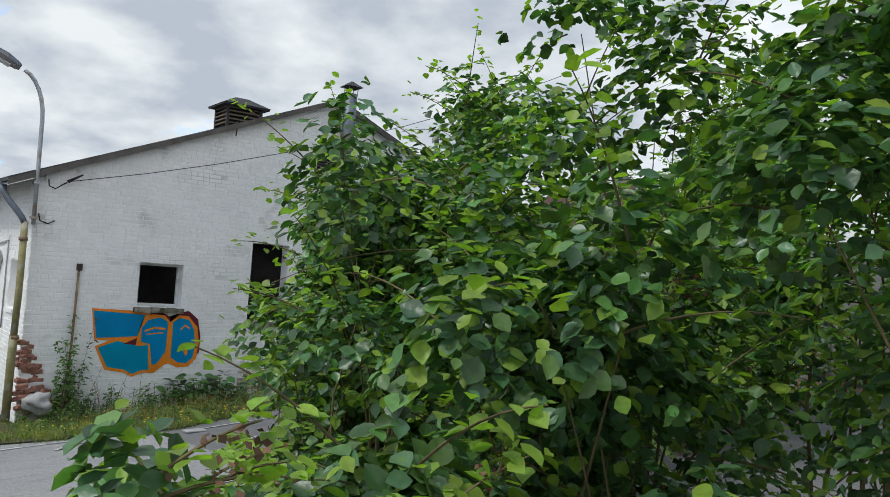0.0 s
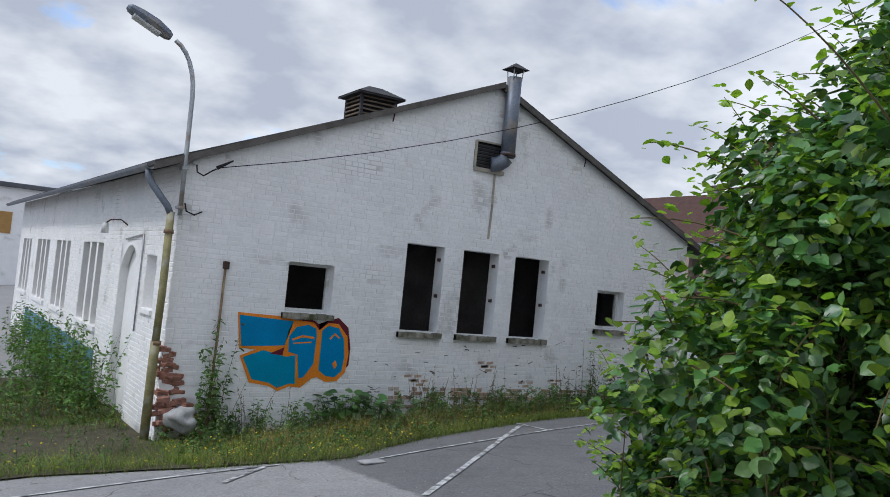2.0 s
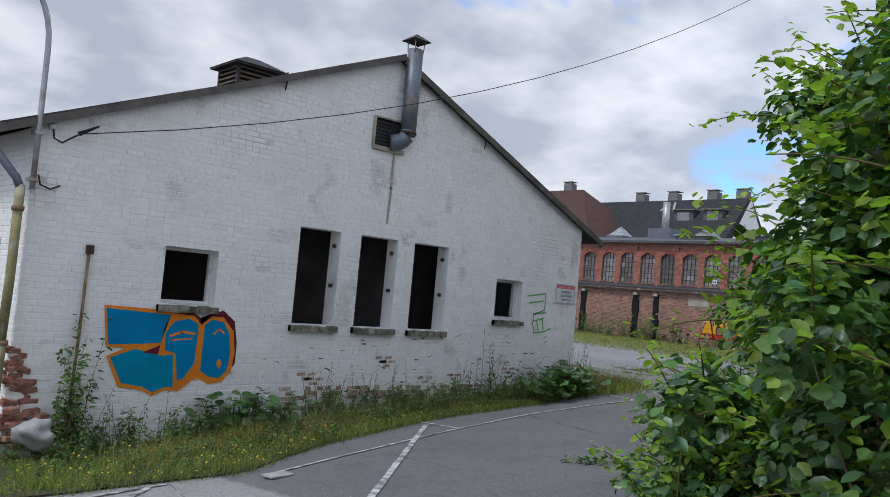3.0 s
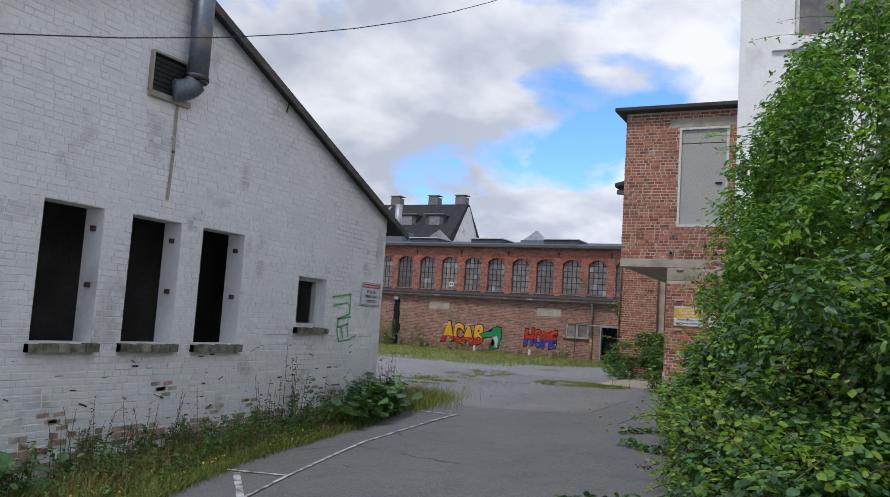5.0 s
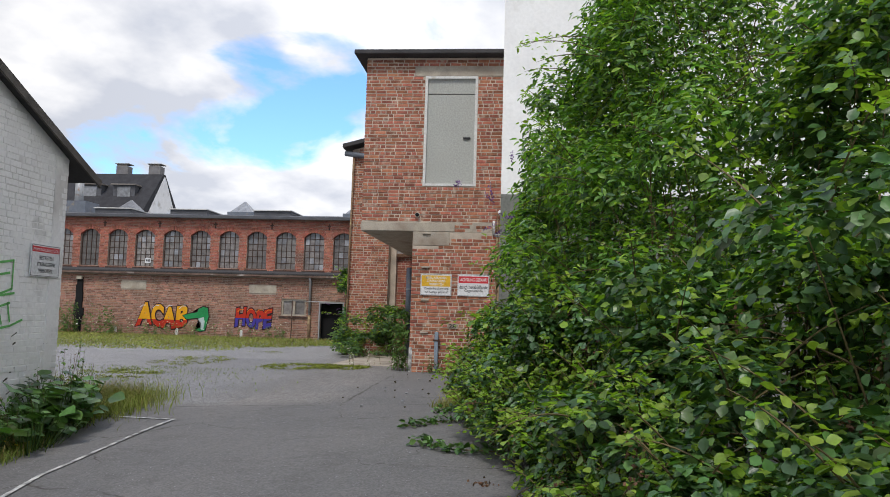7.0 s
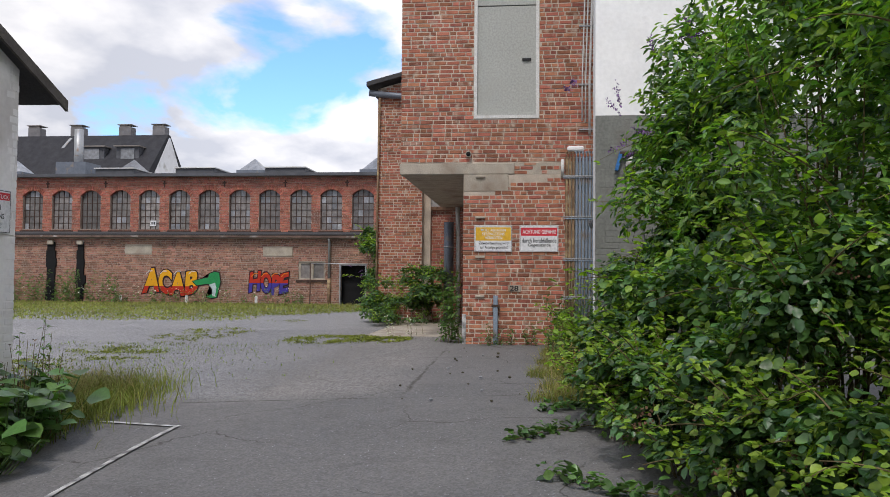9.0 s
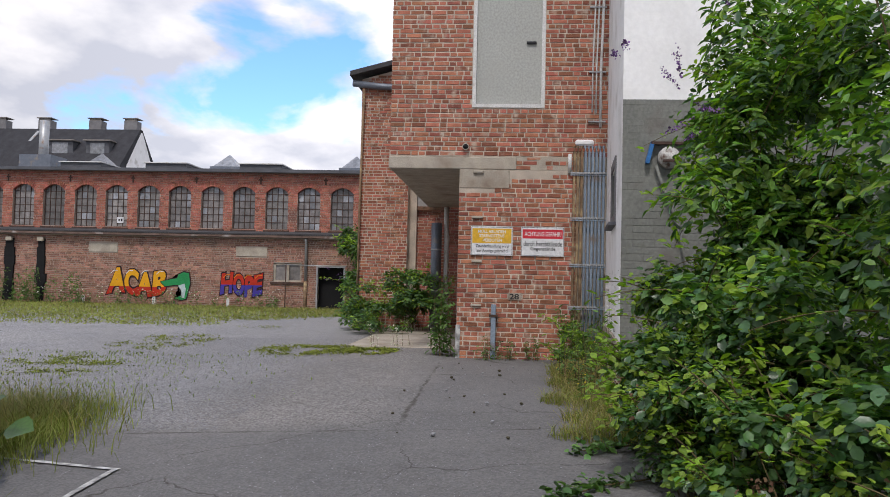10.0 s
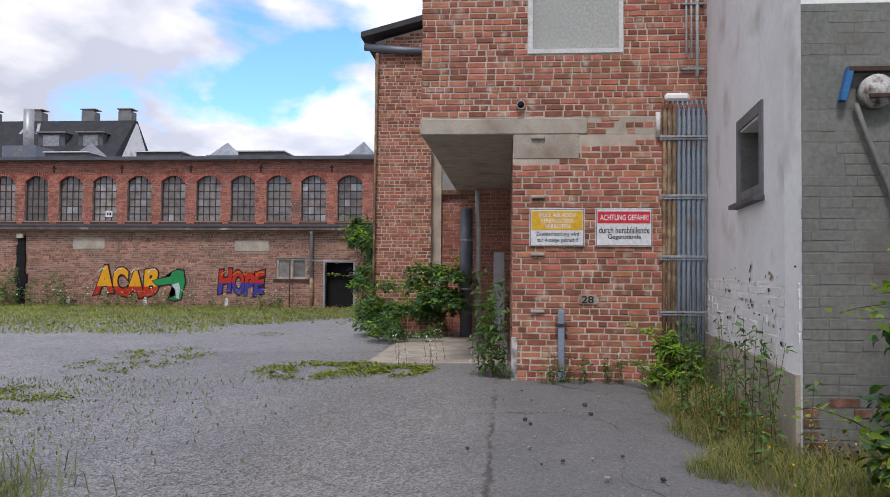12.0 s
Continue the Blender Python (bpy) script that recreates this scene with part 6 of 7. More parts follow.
part("bracket", boxes((-0.03, 0.03, -0.02, 0.02, -0.24, 0.0), m=pose(WX - 0.06, 7.46, 2.70, 14, 0, 0)), bl_m, meter, "blue bracket")
tube_part("pipe", [(WX - 0.05, 7.42, 2.45), (WX - 0.05, 7.34, 2.2), (WX - 0.05, 7.2, 1.85), (WX - 0.05, 7.1, 1.44), (WX - 0.05, 7.08, 0.3)], 0.018, M["grey_brick"], meter, sides=9)

# ---- passage and annex ----
flue = thing("flue_pipe", "grey metal flue pipe standing in the passage", "flue")
tube_part("pipe", [(25.2, 10.66, -0.2), (25.2, 10.66, 1.6), (25.2, 10.66, 2.55)], 0.13, M["zinc"], flue, sides=18)
for z_ in (0.9, 1.9):
    tube_part("seam", [(25.2, 10.66, z_ - 0.02), (25.2, 10.66, z_ + 0.02)], 0.138, M["galv"], flue, sides=18)
wp = thing("drain_pipe", "pale plastic drain pipe in the passage", "pipe")
tube_part("pipe", [(25.3, 10.42, -0.2), (25.3, 10.42, 2.0), (25.3, 10.44, 2.95)], 0.06, M["frame_white"], wp, sides=12)
pan = thing("hatch_panel", "red and white weathered panel on the annex wall", "panel")
part("board", boxes((AX + 0.40, AX + 0.48, 10.5, 11.4, 3.0, 3.95)), M["rag"], pan)
part("rail", boxes((AX + 0.38, AX + 0.40, 10.5, 11.4, 2.96, 3.06)), M["rubble"], pan)
gp = thing("leaning_board", "grey weathered board leaning in the passage", "board")
part("board", bevelled(boxes((-0.03, 0.03, -0.11, 0.11, 0, 1.75), m=pose(24.4, 9.98, -0.1, 0, 3, 0)), 0.01), M["galv"], gp)
adp = thing("annex_downpipe", "thin dark downpipe on the annex corner", "pipe")
tube_part("pipe", [(AX - 0.12, 12.66, 6.0), (AX - 0.1, 12.7, 3.0), (AX - 0.1, 12.7, -0.2)], 0.03, M["rust_pipe"], adp, sides=8)

# ---- fittings on the factory ----
fdp = thing("factory_downpipe", "zinc downpipe with rusty iron foot on the factory wall", "pipe")
tube_part("upper_pipe", [(FX - 0.24, 16.87, 2.68), (FX - 0.1, 16.87, 2.5), (FX - 0.09, 16.87, 0.95)], 0.06, M["galv"], fdp, sides=10)
tube_part("lower_pipe", [(FX - 0.09, 16.87, 1.0), (FX - 0.09, 16.87, -0.5)], 0.07, M["rust_pipe"], fdp, sides=10)
rail = thing("railing", "thin rusty pipe railing along the factory wall", "railing")
tube_part("rail", [(FX - 0.3, 17.7, 1.63), (FX - 0.3, 15.2, 1.6)], 0.02, M["galv"], rail, sides=6)
tube_part("upright", [(FX - 0.3, 17.62, 1.65), (FX - 0.3, 17.62, -0.4)], 0.022, M["frame_rust"], rail, sides=6)
for y_ in (19.9, 22.92, 25.86):
    o_ = thing("marker_post", "short white marker post in the grass", "post", "white marker posts")
    tube_part("shaft", [(FX - 0.4, y_, -0.5), (FX - 0.4, y_, 0.2)], 0.06, M["frame_white"], o_, sides=10)
    tube_part("cap", [(FX - 0.4, y_, 0.2), (FX - 0.4, y_, 0.24)], 0.065, M["frame_white"], o_, sides=10, taper=0.03)
# Black boxes built in place of dark upright marks on the brick.
for y_ in (27.9, 29.25, 33.0):
    o_ = thing("dark_wall_box", "black box standing for a dark upright mark on the brick wall", "chute", "tarred chutes")
    bm = bmesh.new()
    rq = random.Random(y_)
    for k in range(8):
        z_ = -0.4 + 0.36 * k
        w_ = 0.17 + rq.uniform(-0.05, 0.06)
        box(bm, FX - 0.10, FX + 0.0, y_ - w_ + rq.uniform(-0.03, 0.03), y_ + w_, z_, z_ + 0.37)
        part("casing", bm, M["black"], o_)
        bm = bmesh.new()
    part("head", bevelled(boxes((FX - 0.2, FX + 0.0, y_ - 0.13, y_ + 0.13, 2.38, 2.55)), 0.02), M["concrete"], o_)
for y_ in (17.0, 24.0, 31.2, 38.4):
    o_ = thing("roof_lantern", "small glazed pyramid roof lantern", "skylight", "roof lanterns")
    bm = bmesh.new()
    bmesh.ops.create_cone(bm, segments=4, radius1=1.0, radius2=0.04, depth=0.75, cap_ends=True, matrix=pose(48.0, y_, 7.32, 0, 0, 45))
    part("glazing", bm, M["old_glass_bright"], o_)
    part("curb", boxes((47.2, 48.8, y_ - 0.8, y_ + 0.8, 6.5, 6.97)), M["zinc"], o_)
for y_ in (21.0, 25.8, 14.5, 30.2):
    o_ = thing("skylight", "flat pale skylight on the factory roof", "skylight", "flat skylights")
    part("curb", boxes((44.0, 46.6, y_ - 1.05, y_ + 1.05, 6.2, 6.62)), M["slate"], o_)
    part("glazing", boxes((43.9, 46.7, y_ - 1.1, y_ + 1.1, 6.63, 6.68)), M["frame_white"], o_)

# ---- houses beyond ----
def house(label, x0, x1, y0, y1, eave, ridge, mat_roof, steep=2.6, chimneys=(), dormers=(), hip=0.0):
    e = thing("house", label, "house")
    part("wall", boxes((x0, x1, y0, y1, -1.0, eave)), M["render_white"], e)
    bm = bmesh.new()
    prof = [(x0 - 0.3, eave), (x0 + steep, ridge), (x1 - steep, ridge), (x1 + 0.3, eave)]
    f = [bm.verts.new((x, y0 - 0.1 + (hip if z == ridge else 0), z)) for x, z in prof]
    g = [bm.verts.new((x, y1 + 0.1, z)) for x, z in prof]
    bm.faces.new(f)
    bm.faces.new(g)
    for i in range(4):
        bm.faces.new((f[i], f[(i + 1) % 4], g[(i + 1) % 4], g[i]))
    part("roof", bm, mat_roof, e)
    gp_ = bmesh.new()
    if not hip:
        gp_.faces.new([gp_.verts.new((x, y0 - 0.13, z)) for x, z in ((x0 + 0.2, eave - 1), (x0 + steep + 0.1, ridge - 0.25), (x1 - steep, ridge - 0.25), (x1 - 0.2, eave - 1))])
    if not hip:
        part("gable_end", gp_, M["render_white"], e)
    for y_ in chimneys:
        ch = part("chimney", boxes((x0 + steep, x0 + steep + 0.9, y_ - 0.55, y_ + 0.55, ridge - 0.4, ridge + 0.75)), M["chimney"], e)
        part("chimney_cap", boxes((x0 + steep - 0.1, x0 + steep + 1.0, y_ - 0.65, y_ + 0.65, ridge + 0.92, ridge + 0.98), (x0 + steep, x0 + steep + 0.06, y_ - 0.5, y_ + 0.5, ridge + 0.75, ridge + 0.92)), M["eave_wood"], ch)
    for y_, w_ in dormers:
        zb = ridge - 2.5
        xf = x0 + steep - 2.25
        d_ = part("dormer", boxes((xf, x0 + steep, y_ - w_, y_ + w_, zb - 0.6, zb + 1.1)), M["slate"], e)
        part("dormer_window", boxes((xf - 0.05, xf, y_ - w_ * 0.6, y_ + w_ * 0.6, zb, zb + 0.95)), M["old_glass_bright"], d_)
        part("dormer_roof", boxes((xf - 0.25, x0 + steep, y_ - w_ - 0.15, y_ + w_ + 0.15, zb + 1.1, zb + 1.2)), M["eave_wood"], d_)
    return e


house("distant house with a steep dark slate roof and chimneys", 65.8, 75.8, 40.0, 60.0, 7.9, 13.3, M["slate_dark"], steep=4.8, chimneys=(40.8, 43.9, 48.4, 52.4), dormers=((42.4, 1.0), (45.6, 1.1)))
for y_ in (46.9, 49.4):
    o_ = thing("fire_wall_flashing", "pale zinc flashing strip on a slate roof", "flashing", "roof flashings", at=(0, 0, 0))
    part("strip", boxes((-0.1, 0.1, -0.12, 0.12, 0, 3.6), m=pose(68.1, y_, 10.2, 12 if y_ > 47 else -14, 38, 0)), M["galv"], o_)
stack = thing("flue_stack", "pale metal flue on the factory roof", "flue")
tube_part("pipe", [(48.0, 34.6, 6.9), (48.0, 34.6, 9.5)], 0.26, M["galv"], stack, sides=12)
part("base", boxes((47.2, 48.8, 33.7, 35.5, 6.2, 7.5)), M["zinc"], stack)
tile_house = house("distant house with a red-brown tiled roof", 60.0, 74.0, 50.5, 70.0, 8.0, 14.2, M["tile_red"], steep=6.9, chimneys=(59.5,), hip=7.0)
west_b = thing("workshop_building", "pale flat-roofed building with an ochre panel band", "building")
part("wall", boxes((-9, 4.5, 60, 68, -2, 5.2)), M["render_white"], west_b)
part("roof", bevelled(boxes((-9.3, 4.8, 59.6, 68.2, 5.2, 5.5)), 0.03), M["slate"], west_b)
part("panel_band", boxes((-9, 0.9, 59.94, 60.0, 2.2, 3.6)), M["ochre"], west_b)
for x_ in (-7.5, -4.5, -1.5):
    part("window", boxes((x_, x_ + 1.8, 59.93, 60.0, 0.2, 1.8)), M["old_glass"], west_b)


# ---- paint lines and litter on the yard ----
strip("road_line", [(2.6, 10.3), (6.4, 11.3), (8.8, 11.8), (11.78, 11.86)], 0.055, M["paint_line"], "worn white parking line on asphalt", "road marking", steps=40)
strip("road_line", [(11.74, 11.83), (12.26, 13.3)], 0.055, M["paint_line"], "worn white parking line on asphalt", "road marking")
strip("road_line", [(2.3, 8.2), (6.4, 12.0)], 0.085, M["paint_line"], "worn white parking line on asphalt", "road marking", steps=26)
strip("road_line", [(6.5, 12.25), (6.42, 11.33)], 0.06, M["paint_line"], "worn white parking line on asphalt", "road marking")
strip("road_line", [(-3.5, 10.2), (-1.1, 10.5), (1.7, 10.65)], 0.07, M["paint_line"], "worn white road edge line", "road marking", steps=30)
strip("road_line", [(1.5, 10.6), (0.8, 9.9)], 0.08, M["paint_line"], "worn white road line", "road marking")
plate = thing("paper_scrap", "pale flat scrap lying on asphalt", "litter")
part("sheet", bevelled(boxes((-0.16, 0.16, -0.09, 0.09, 0, 0.02), m=pose(2.7, 10.15, ground_z(2.7, 10.15) + 0.012, 0, 0, 10)), 0.005), M["rag"], plate)
rs = random.Random(12)
for k in range(26):
    x_, y_ = rs.uniform(12.5, 18.0), rs.uniform(8.6, 10.2)
    s_ = rs.uniform(0.009, 0.026)
    bm = bmesh.new()
    bmesh.ops.create_icosphere(bm, subdivisions=1, radius=s_)
    for v_ in bm.verts:
        v_.co = Vector((v_.co.x * 1.3, v_.co.y, v_.co.z * 0.7)) * rs.uniform(0.75, 1.2)
    bmesh.ops.translate(bm, verts=bm.verts, vec=(x_, y_, ground_z(x_, y_) + s_ * 0.45 + 0.01))
    tagged(part("stone", bm, M["soil"] if rs.random() < 0.6 else M["gravel"]), "loose dark stone on the asphalt", "stone", "loose stones")


def scatter_stones(n, region, seed, size=0.018):
    r = np.random.default_rng(seed)
    oct_ = np.array([(1, 0, 0), (-1, 0, 0), (0, 1, 0), (0, -1, 0), (0, 0, 1), (0, 0, -1)], float)
    tri = np.array([(0, 2, 4), (2, 1, 4), (1, 3, 4), (3, 0, 4)])
    verts, faces = [], []
    for k in range(n):
        x, y = region(r)
        s = size * r.uniform(0.4, 1.3)
        i = len(verts)
        p = oct_ * r.uniform(0.6, 1.2, (6, 1)) * s * np.array([1.2, 1, 0.6])
        verts += [(x + a, y + b, ground_z(x, y) + c + 0.012) for a, b, c in p]
        faces += [tuple(int(i + q) for q in t) for t in tri]
    return verts, faces


def gravel_at(r):
    x = r.uniform(13.05, 22.0)
    y = r.normal(13.9 + 0.1 * (x - 17), 1.5)
    return x, y if y > 11.6 else 11.6 + r.exponential(2.0)


v_, f_ = scatter_stones(9000, lambda r: (r.uniform(0.5, 19.0), min(12.2, 8.9 + 0.12 * r.uniform(0, 19) + r.normal(0, 1.1))), 6, 0.007)
tagged(mesh_ob("grit", v_, f_, M["gravel"]), "fine loose grit on the asphalt", "grit", kind="stuff")
v_, f_ = scatter_stones(42000, gravel_at, 5, 0.0095)
tagged(mesh_ob("gravel", v_, f_, M["gravel"]), "loose pale gravel over the asphalt", "gravel", kind="stuff")


# ---- grass and weeds ----
def blades(name, xy, height, mat, label, seed, width=0.008, lean=0.5, category="grass", zs=None):
    r = np.random.default_rng(seed)
    n = len(xy)
    xy = np.asarray(xy, float)
    z = np.array([ground_z(a, b) for a, b in xy]) - 0.01
    h = height * r.uniform(0.35, 1.15, n)
    a = r.uniform(0, 6.283, n)
    d = np.stack([np.cos(a), np.sin(a)], 1)
    s = np.stack([-np.sin(a), np.cos(a)], 1) * width * r.uniform(0.6, 1.3, n)[:, None]
    b = lean * r.uniform(0.2, 1.0, n) * h
    out = np.empty((n, 5, 3))
    for k, (t, w) in enumerate(((0, 1), (0, -1), (0.55, 0.8), (0.55, -0.8), (1, 0))):
        out[:, k, :2] = xy + s * w + d * (b * t * t)[:, None]
        out[:, k, 2] = z + h * t * (1 - 0.15 * t)
    base = np.arange(n)[:, None] * 5
    faces = [(i, i + 1, i + 3, i + 2) for i in range(0, n * 5, 5)] + [(i + 2, i + 3, i + 4) for i in range(0, n * 5, 5)]
    ob = mesh_ob(name, out.reshape(-1, 3), faces, mat)
    return tagged(ob, label, category, kind="stuff")


FRONT_X = [-9, -1, 0.76, 2.5, 4.2, 6.9, 10, 11.7]
FRONT_Y = [12.3, 11.7, 10.95, 10.55, 11.5, 12.35, 12.62, 13.05]


def verge(r, n, back=0.0, pull=1.0):
    out = []
    while len(out) < n:
        x = r.uniform(-7, 11.8)
        lo = float(np.interp(x, FRONT_X, FRONT_Y)) + r.normal(0, 0.07)
        hi = GY - 0.03 if x > GL - 0.1 else 20.0
        y = lo + (hi - lo) * r.random() ** pull
        if y > lo + back and not (x < 0.3 and 14.3 < y < 15.2 and r.random() < 0.8):
            out.append((x, y))
    return np.array(out)


rg = np.random.default_rng(21)
gsheet_v, gsheet_f = [], []
xs_ = np.linspace(-9, 11.7, 70)
for i, x in enumerate(xs_):
    lo = float(np.interp(x, FRONT_X, FRONT_Y)) + 0.07 * noise.noise((x * 2.0, 3, 0)) + 0.05
    hi = 13.5 if x > GL else 21.0
    for t in (0, 0.5, 1):
        y = lo + (hi - lo) * t
        gsheet_v.append((x, y, ground_z(x, y) + 0.022 + 0.015 * noise.noise((x * 0.5, y * 0.5, 0))))
    if i:
        b_ = 3 * i
        gsheet_f += [(b_ - 3, b_, b_ + 1, b_ - 2), (b_ - 2, b_ + 1, b_ + 2, b_ - 1)]
tagged(mesh_ob("verge", gsheet_v, gsheet_f, M["soil"], smooth=True), "mossy soil verge along the white wall", "verge", kind="structure")
weed_patch_points = verge(rg, 1100, back=0.12)
blades("grass", verge(rg, 90000), 0.15, M["grass"], "uneven green grass on the verge", 1, width=0.0035, lean=1.3)
blades("grass", verge(rg, 9000), 0.22, M["dry_grass"], "dry straw-coloured grass on the verge", 2, width=0.003, lean=1.2)
tufts = np.concatenate([np.stack([rg.normal(cx, 0.3, 420), rg.normal(cy, 0.14, 420)], 1) for cx, cy in ((2.2, 11.9), (3.6, 12.5), (4.6, 12.5), (5.4, 12.75), (6.3, 12.85), (7.4, 12.9), (9.6, 12.95))])
blades("grass", tufts, 0.42, M["dry_grass"], "tufts of tall straw grass on the verge", 10, width=0.0025, lean=0.7)
lx = np.stack([rg.uniform(-5, 1.0, 22000), 11.3 + 4.6 * rg.random(22000) ** 1.2], 1)
lx = lx[[y > float(np.interp(x, FRONT_X, FRONT_Y)) + 0.1 and not (x > 0.7 and y > 13.3) for x, y in lx]]
blades("grass", lx, 0.22, M["grass"], "green meadow grass by the wall corner", 3, width=0.0035, lean=1.2)
fl = verge(rg, 2600)
fl = fl[(fl[:, 0] < 4.5) | (rg.random(len(fl)) < 0.35)]
fp = np.array([(x, y, ground_z(x, y) + h_) for (x, y), h_ in zip(fl, rg.uniform(0.06, 0.17, len(fl)))])
tagged(leaf_cloud("flowers", fp, np.tile((0, 0, 1.0), (len(fp), 1)), 0.03, M["flower"], seed=3, aspect=1.0, cuts=2), "tiny yellow flowers in the grass", "flowers", kind="stuff")


def weed_patch(name, label, category, pts, seed, size, mat, height, per=28, group=""):
    """Leafy herbs: upright stalks, each with leaves set along it."""
    r = np.random.default_rng(seed)
    e = thing(name, label, category, group, at=(0, 0, 0))
    st = bmesh.new()
    lp, ln = [], []
    for x, y in pts:
        z = ground_z(x, y) - 0.02
        h = height * r.uniform(0.45, 1.15)
        lx, ly = r.normal(0, 0.12, 2) * h
        tube(st, [(x, y, z), (x + lx * 0.4, y + ly * 0.4, z + h * 0.55), (x + lx, y + ly, z + h)], 0.005, 4, 0.002)
        for k in range(per):
            t = r.uniform(0.05, 1.0)
            a = r.uniform(0, 6.283)
            d = size * 0.5 * (1.2 - t * 0.6)
            lp.append((x + lx * t + math.cos(a) * d, y + ly * t + math.sin(a) * d, z + h * t + 0.02))
            ln.append((math.cos(a) * 0.6, math.sin(a) * 0.6, 0.8))
    part("stalk_tangle", st, M["twig"], e)
    ob = leaf_cloud("leaves", lp, ln, size, mat, e, seed, aspect=0.42, jitter=0.35, cuts=2 if per < 30 else 4)
    ob["kind"] = "stuff"
    return e


weed_patch("weeds", "low green weeds scattered over the verge", "weeds", [tuple(q_) for q_ in weed_patch_points if q_[0] > -3], 38, 0.06, M["weed"], 0.3, per=18)
foot = [(x, GY - 0.06 - 0.75 * rg.random() ** 1.3) for x in rg.uniform(1.2, 11.6, 300)]
weed_patch("weeds", "tall leafy weeds along the foot of the white wall", "weeds", foot, 31, 0.075, M["weed"], 0.52)
weed_patch("weeds", "dry brown flowering weeds along the white wall", "weeds", [(x, GY - 0.1 - 0.5 * rg.random()) for x in np.concatenate([rg.normal(c, 0.35, 16) for c in (1.9, 5.3, 6.2, 8.6, 11.3)])], 39, 0.04, M["berry"], 0.85, per=16)
weed_patch("weeds", "straggly tall weeds by the downpipe", "weeds", [(1.55 + rg.normal(0, 0.12), 13.3 + rg.normal(0, 0.06)) for _ in range(14)], 32, 0.10, M["weed"], 1.7, per=44)
west_pts = [(x, y) for x, y in zip(rg.uniform(-3.5, 0.55, 150), rg.uniform(14.6, 21, 150)) if x < GL - 0.045 * (y - GY) - 0.1]
weed_patch("weeds", "tall green weeds before the long white wall", "weeds", west_pts, 33, 0.10, M["weed"], 1.25, per=40)
weed_patch("weeds", "thick tall weeds against the long white wall", "weeds", [(GL - 0.045 * (y - GY) - rg.uniform(0.15, 0.8), y) for y in rg.uniform(15.5, 26, 110)], 36, 0.10, M["weed"], 1.35, per=40)


def butterbur(x, y, n, size, h, seed):
    """A clump of large heart-shaped leaves on short stalks."""
    r = np.random.default_rng(seed)
    e = thing("butterbur", "clump of large round dark green leaves", "plant", "butterbur clumps", at=(x, y, ground_z(x, y)))
    p = np.stack([r.normal(0, 0.32, n), r.normal(0, 0.2, n), h * r.uniform(0.35, 1.0, n)], 1)
    st = bmesh.new()
    for q in p:
        tube(st, [(q[0] * 0.5, q[1] * 0.5, -0.03), tuple(q)], 0.006, 4, 0.004)
    part("stalk_tangle", st, M["weed"], e)
    ob = leaf_cloud("leaves", p, np.tile((0, -0.25, 1.0), (n, 1)), size, M["leaf"], e, seed, aspect=1.05, jitter=0.32, droop=0.4)
    ob["kind"] = "stuff"


weed_patch("weeds", "thin climbing weeds under the small window", "weeds", [(9.15 + rg.normal(0, 0.12), 13.36 + rg.normal(0, 0.04)) for _ in range(7)], 40, 0.085, M["weed"], 1.5, per=18)
butterbur(3.75, 13.1, 60, 0.17, 0.6, 41)
butterbur(4.2, 12.95, 40, 0.16, 0.45, 44)
butterbur(10.7, 12.85, 110, 0.2, 0.6, 42)
butterbur(11.3, 13.1, 90, 0.19, 0.65, 43)
butterbur(10.0, 12.7, 60, 0.17, 0.4, 45)
weed_patch("weeds", "reddish flowering weeds by the gable corner", "weeds", [(x, y) for x, y in zip(rg.uniform(11.0, 11.9, 16), rg.uniform(13.0, 13.4, 16))], 37, 0.06, M["weed"], 1.1)
# tall straw grass beyond the gable corner
blades("grass", np.stack([rg.normal(12.7, 0.6, 7000), rg.normal(14.0, 0.45, 7000)], 1), 0.4, M["dry_grass"], "tall straw grass by the gable corner", 5, width=0.0035, lean=1.2)
blades("grass", np.stack([rg.normal(12.6, 0.7, 16000), rg.normal(13.9, 0.5, 16000)], 1), 0.32, M["yard_green"], "green grass by the gable corner", 6, width=0.004, lean=1.2)
blades("grass", np.stack([rg.uniform(14.5, 19.0, 2600), 15.2 + rg.normal(0, 1.3, 2600)], 1), 0.06, M["grass"], "thin grass growing through gravel", 7)


def yard_grass(n, r):
    out = []
    while len(out) < n:
        x, y = r.uniform(24.6, 37.1), r.uniform(13.6, 46)
        edge = float(np.interp(y, [13.6, 15.5, 17, 20, 27, 46], [34.5, 29.0, 25.8, 24.8, 23.5, 22.5])) + noise.noise((x * 0.6, y * 0.6, 1)) * 2.4 + r.normal(0, 0.5)
        if x > edge and r.random() < 0.3 + 0.7 * (x - 24) / 12:
            out.append((x, y))
    return np.array(out)


yg = yard_grass(26000, rg)
tagged(leaf_cloud("clover", [(x, y, ground_z(x, y) + 0.02) for x, y in yg], np.tile((-0.25, -0.1, 1.0), (len(yg), 1)), 0.095, M["yard_green"], seed=8, aspect=0.8, jitter=0.5, cuts=2), "low yellow-green growth before the factory", "grass", kind="stuff")
blades("grass", yard_grass(42000, rg), 0.15, M["yard_green"], "yellow-green grass strip before the factory", 8, width=0.006, lean=1.3)
blades("grass", yard_grass(9000, rg), 0.22, M["dry_grass"], "dry grass strip before the factory", 9, width=0.006, lean=1.2)
tall_f = [(37.0 - rg.random() ** 1.5 * 1.2, y) for y in rg.uniform(17.5, 45, 240)]
weed_patch("weeds", "pale flowering weeds along the factory wall", "weeds", tall_f, 51, 0.11, M["weed"], 0.65, per=16)
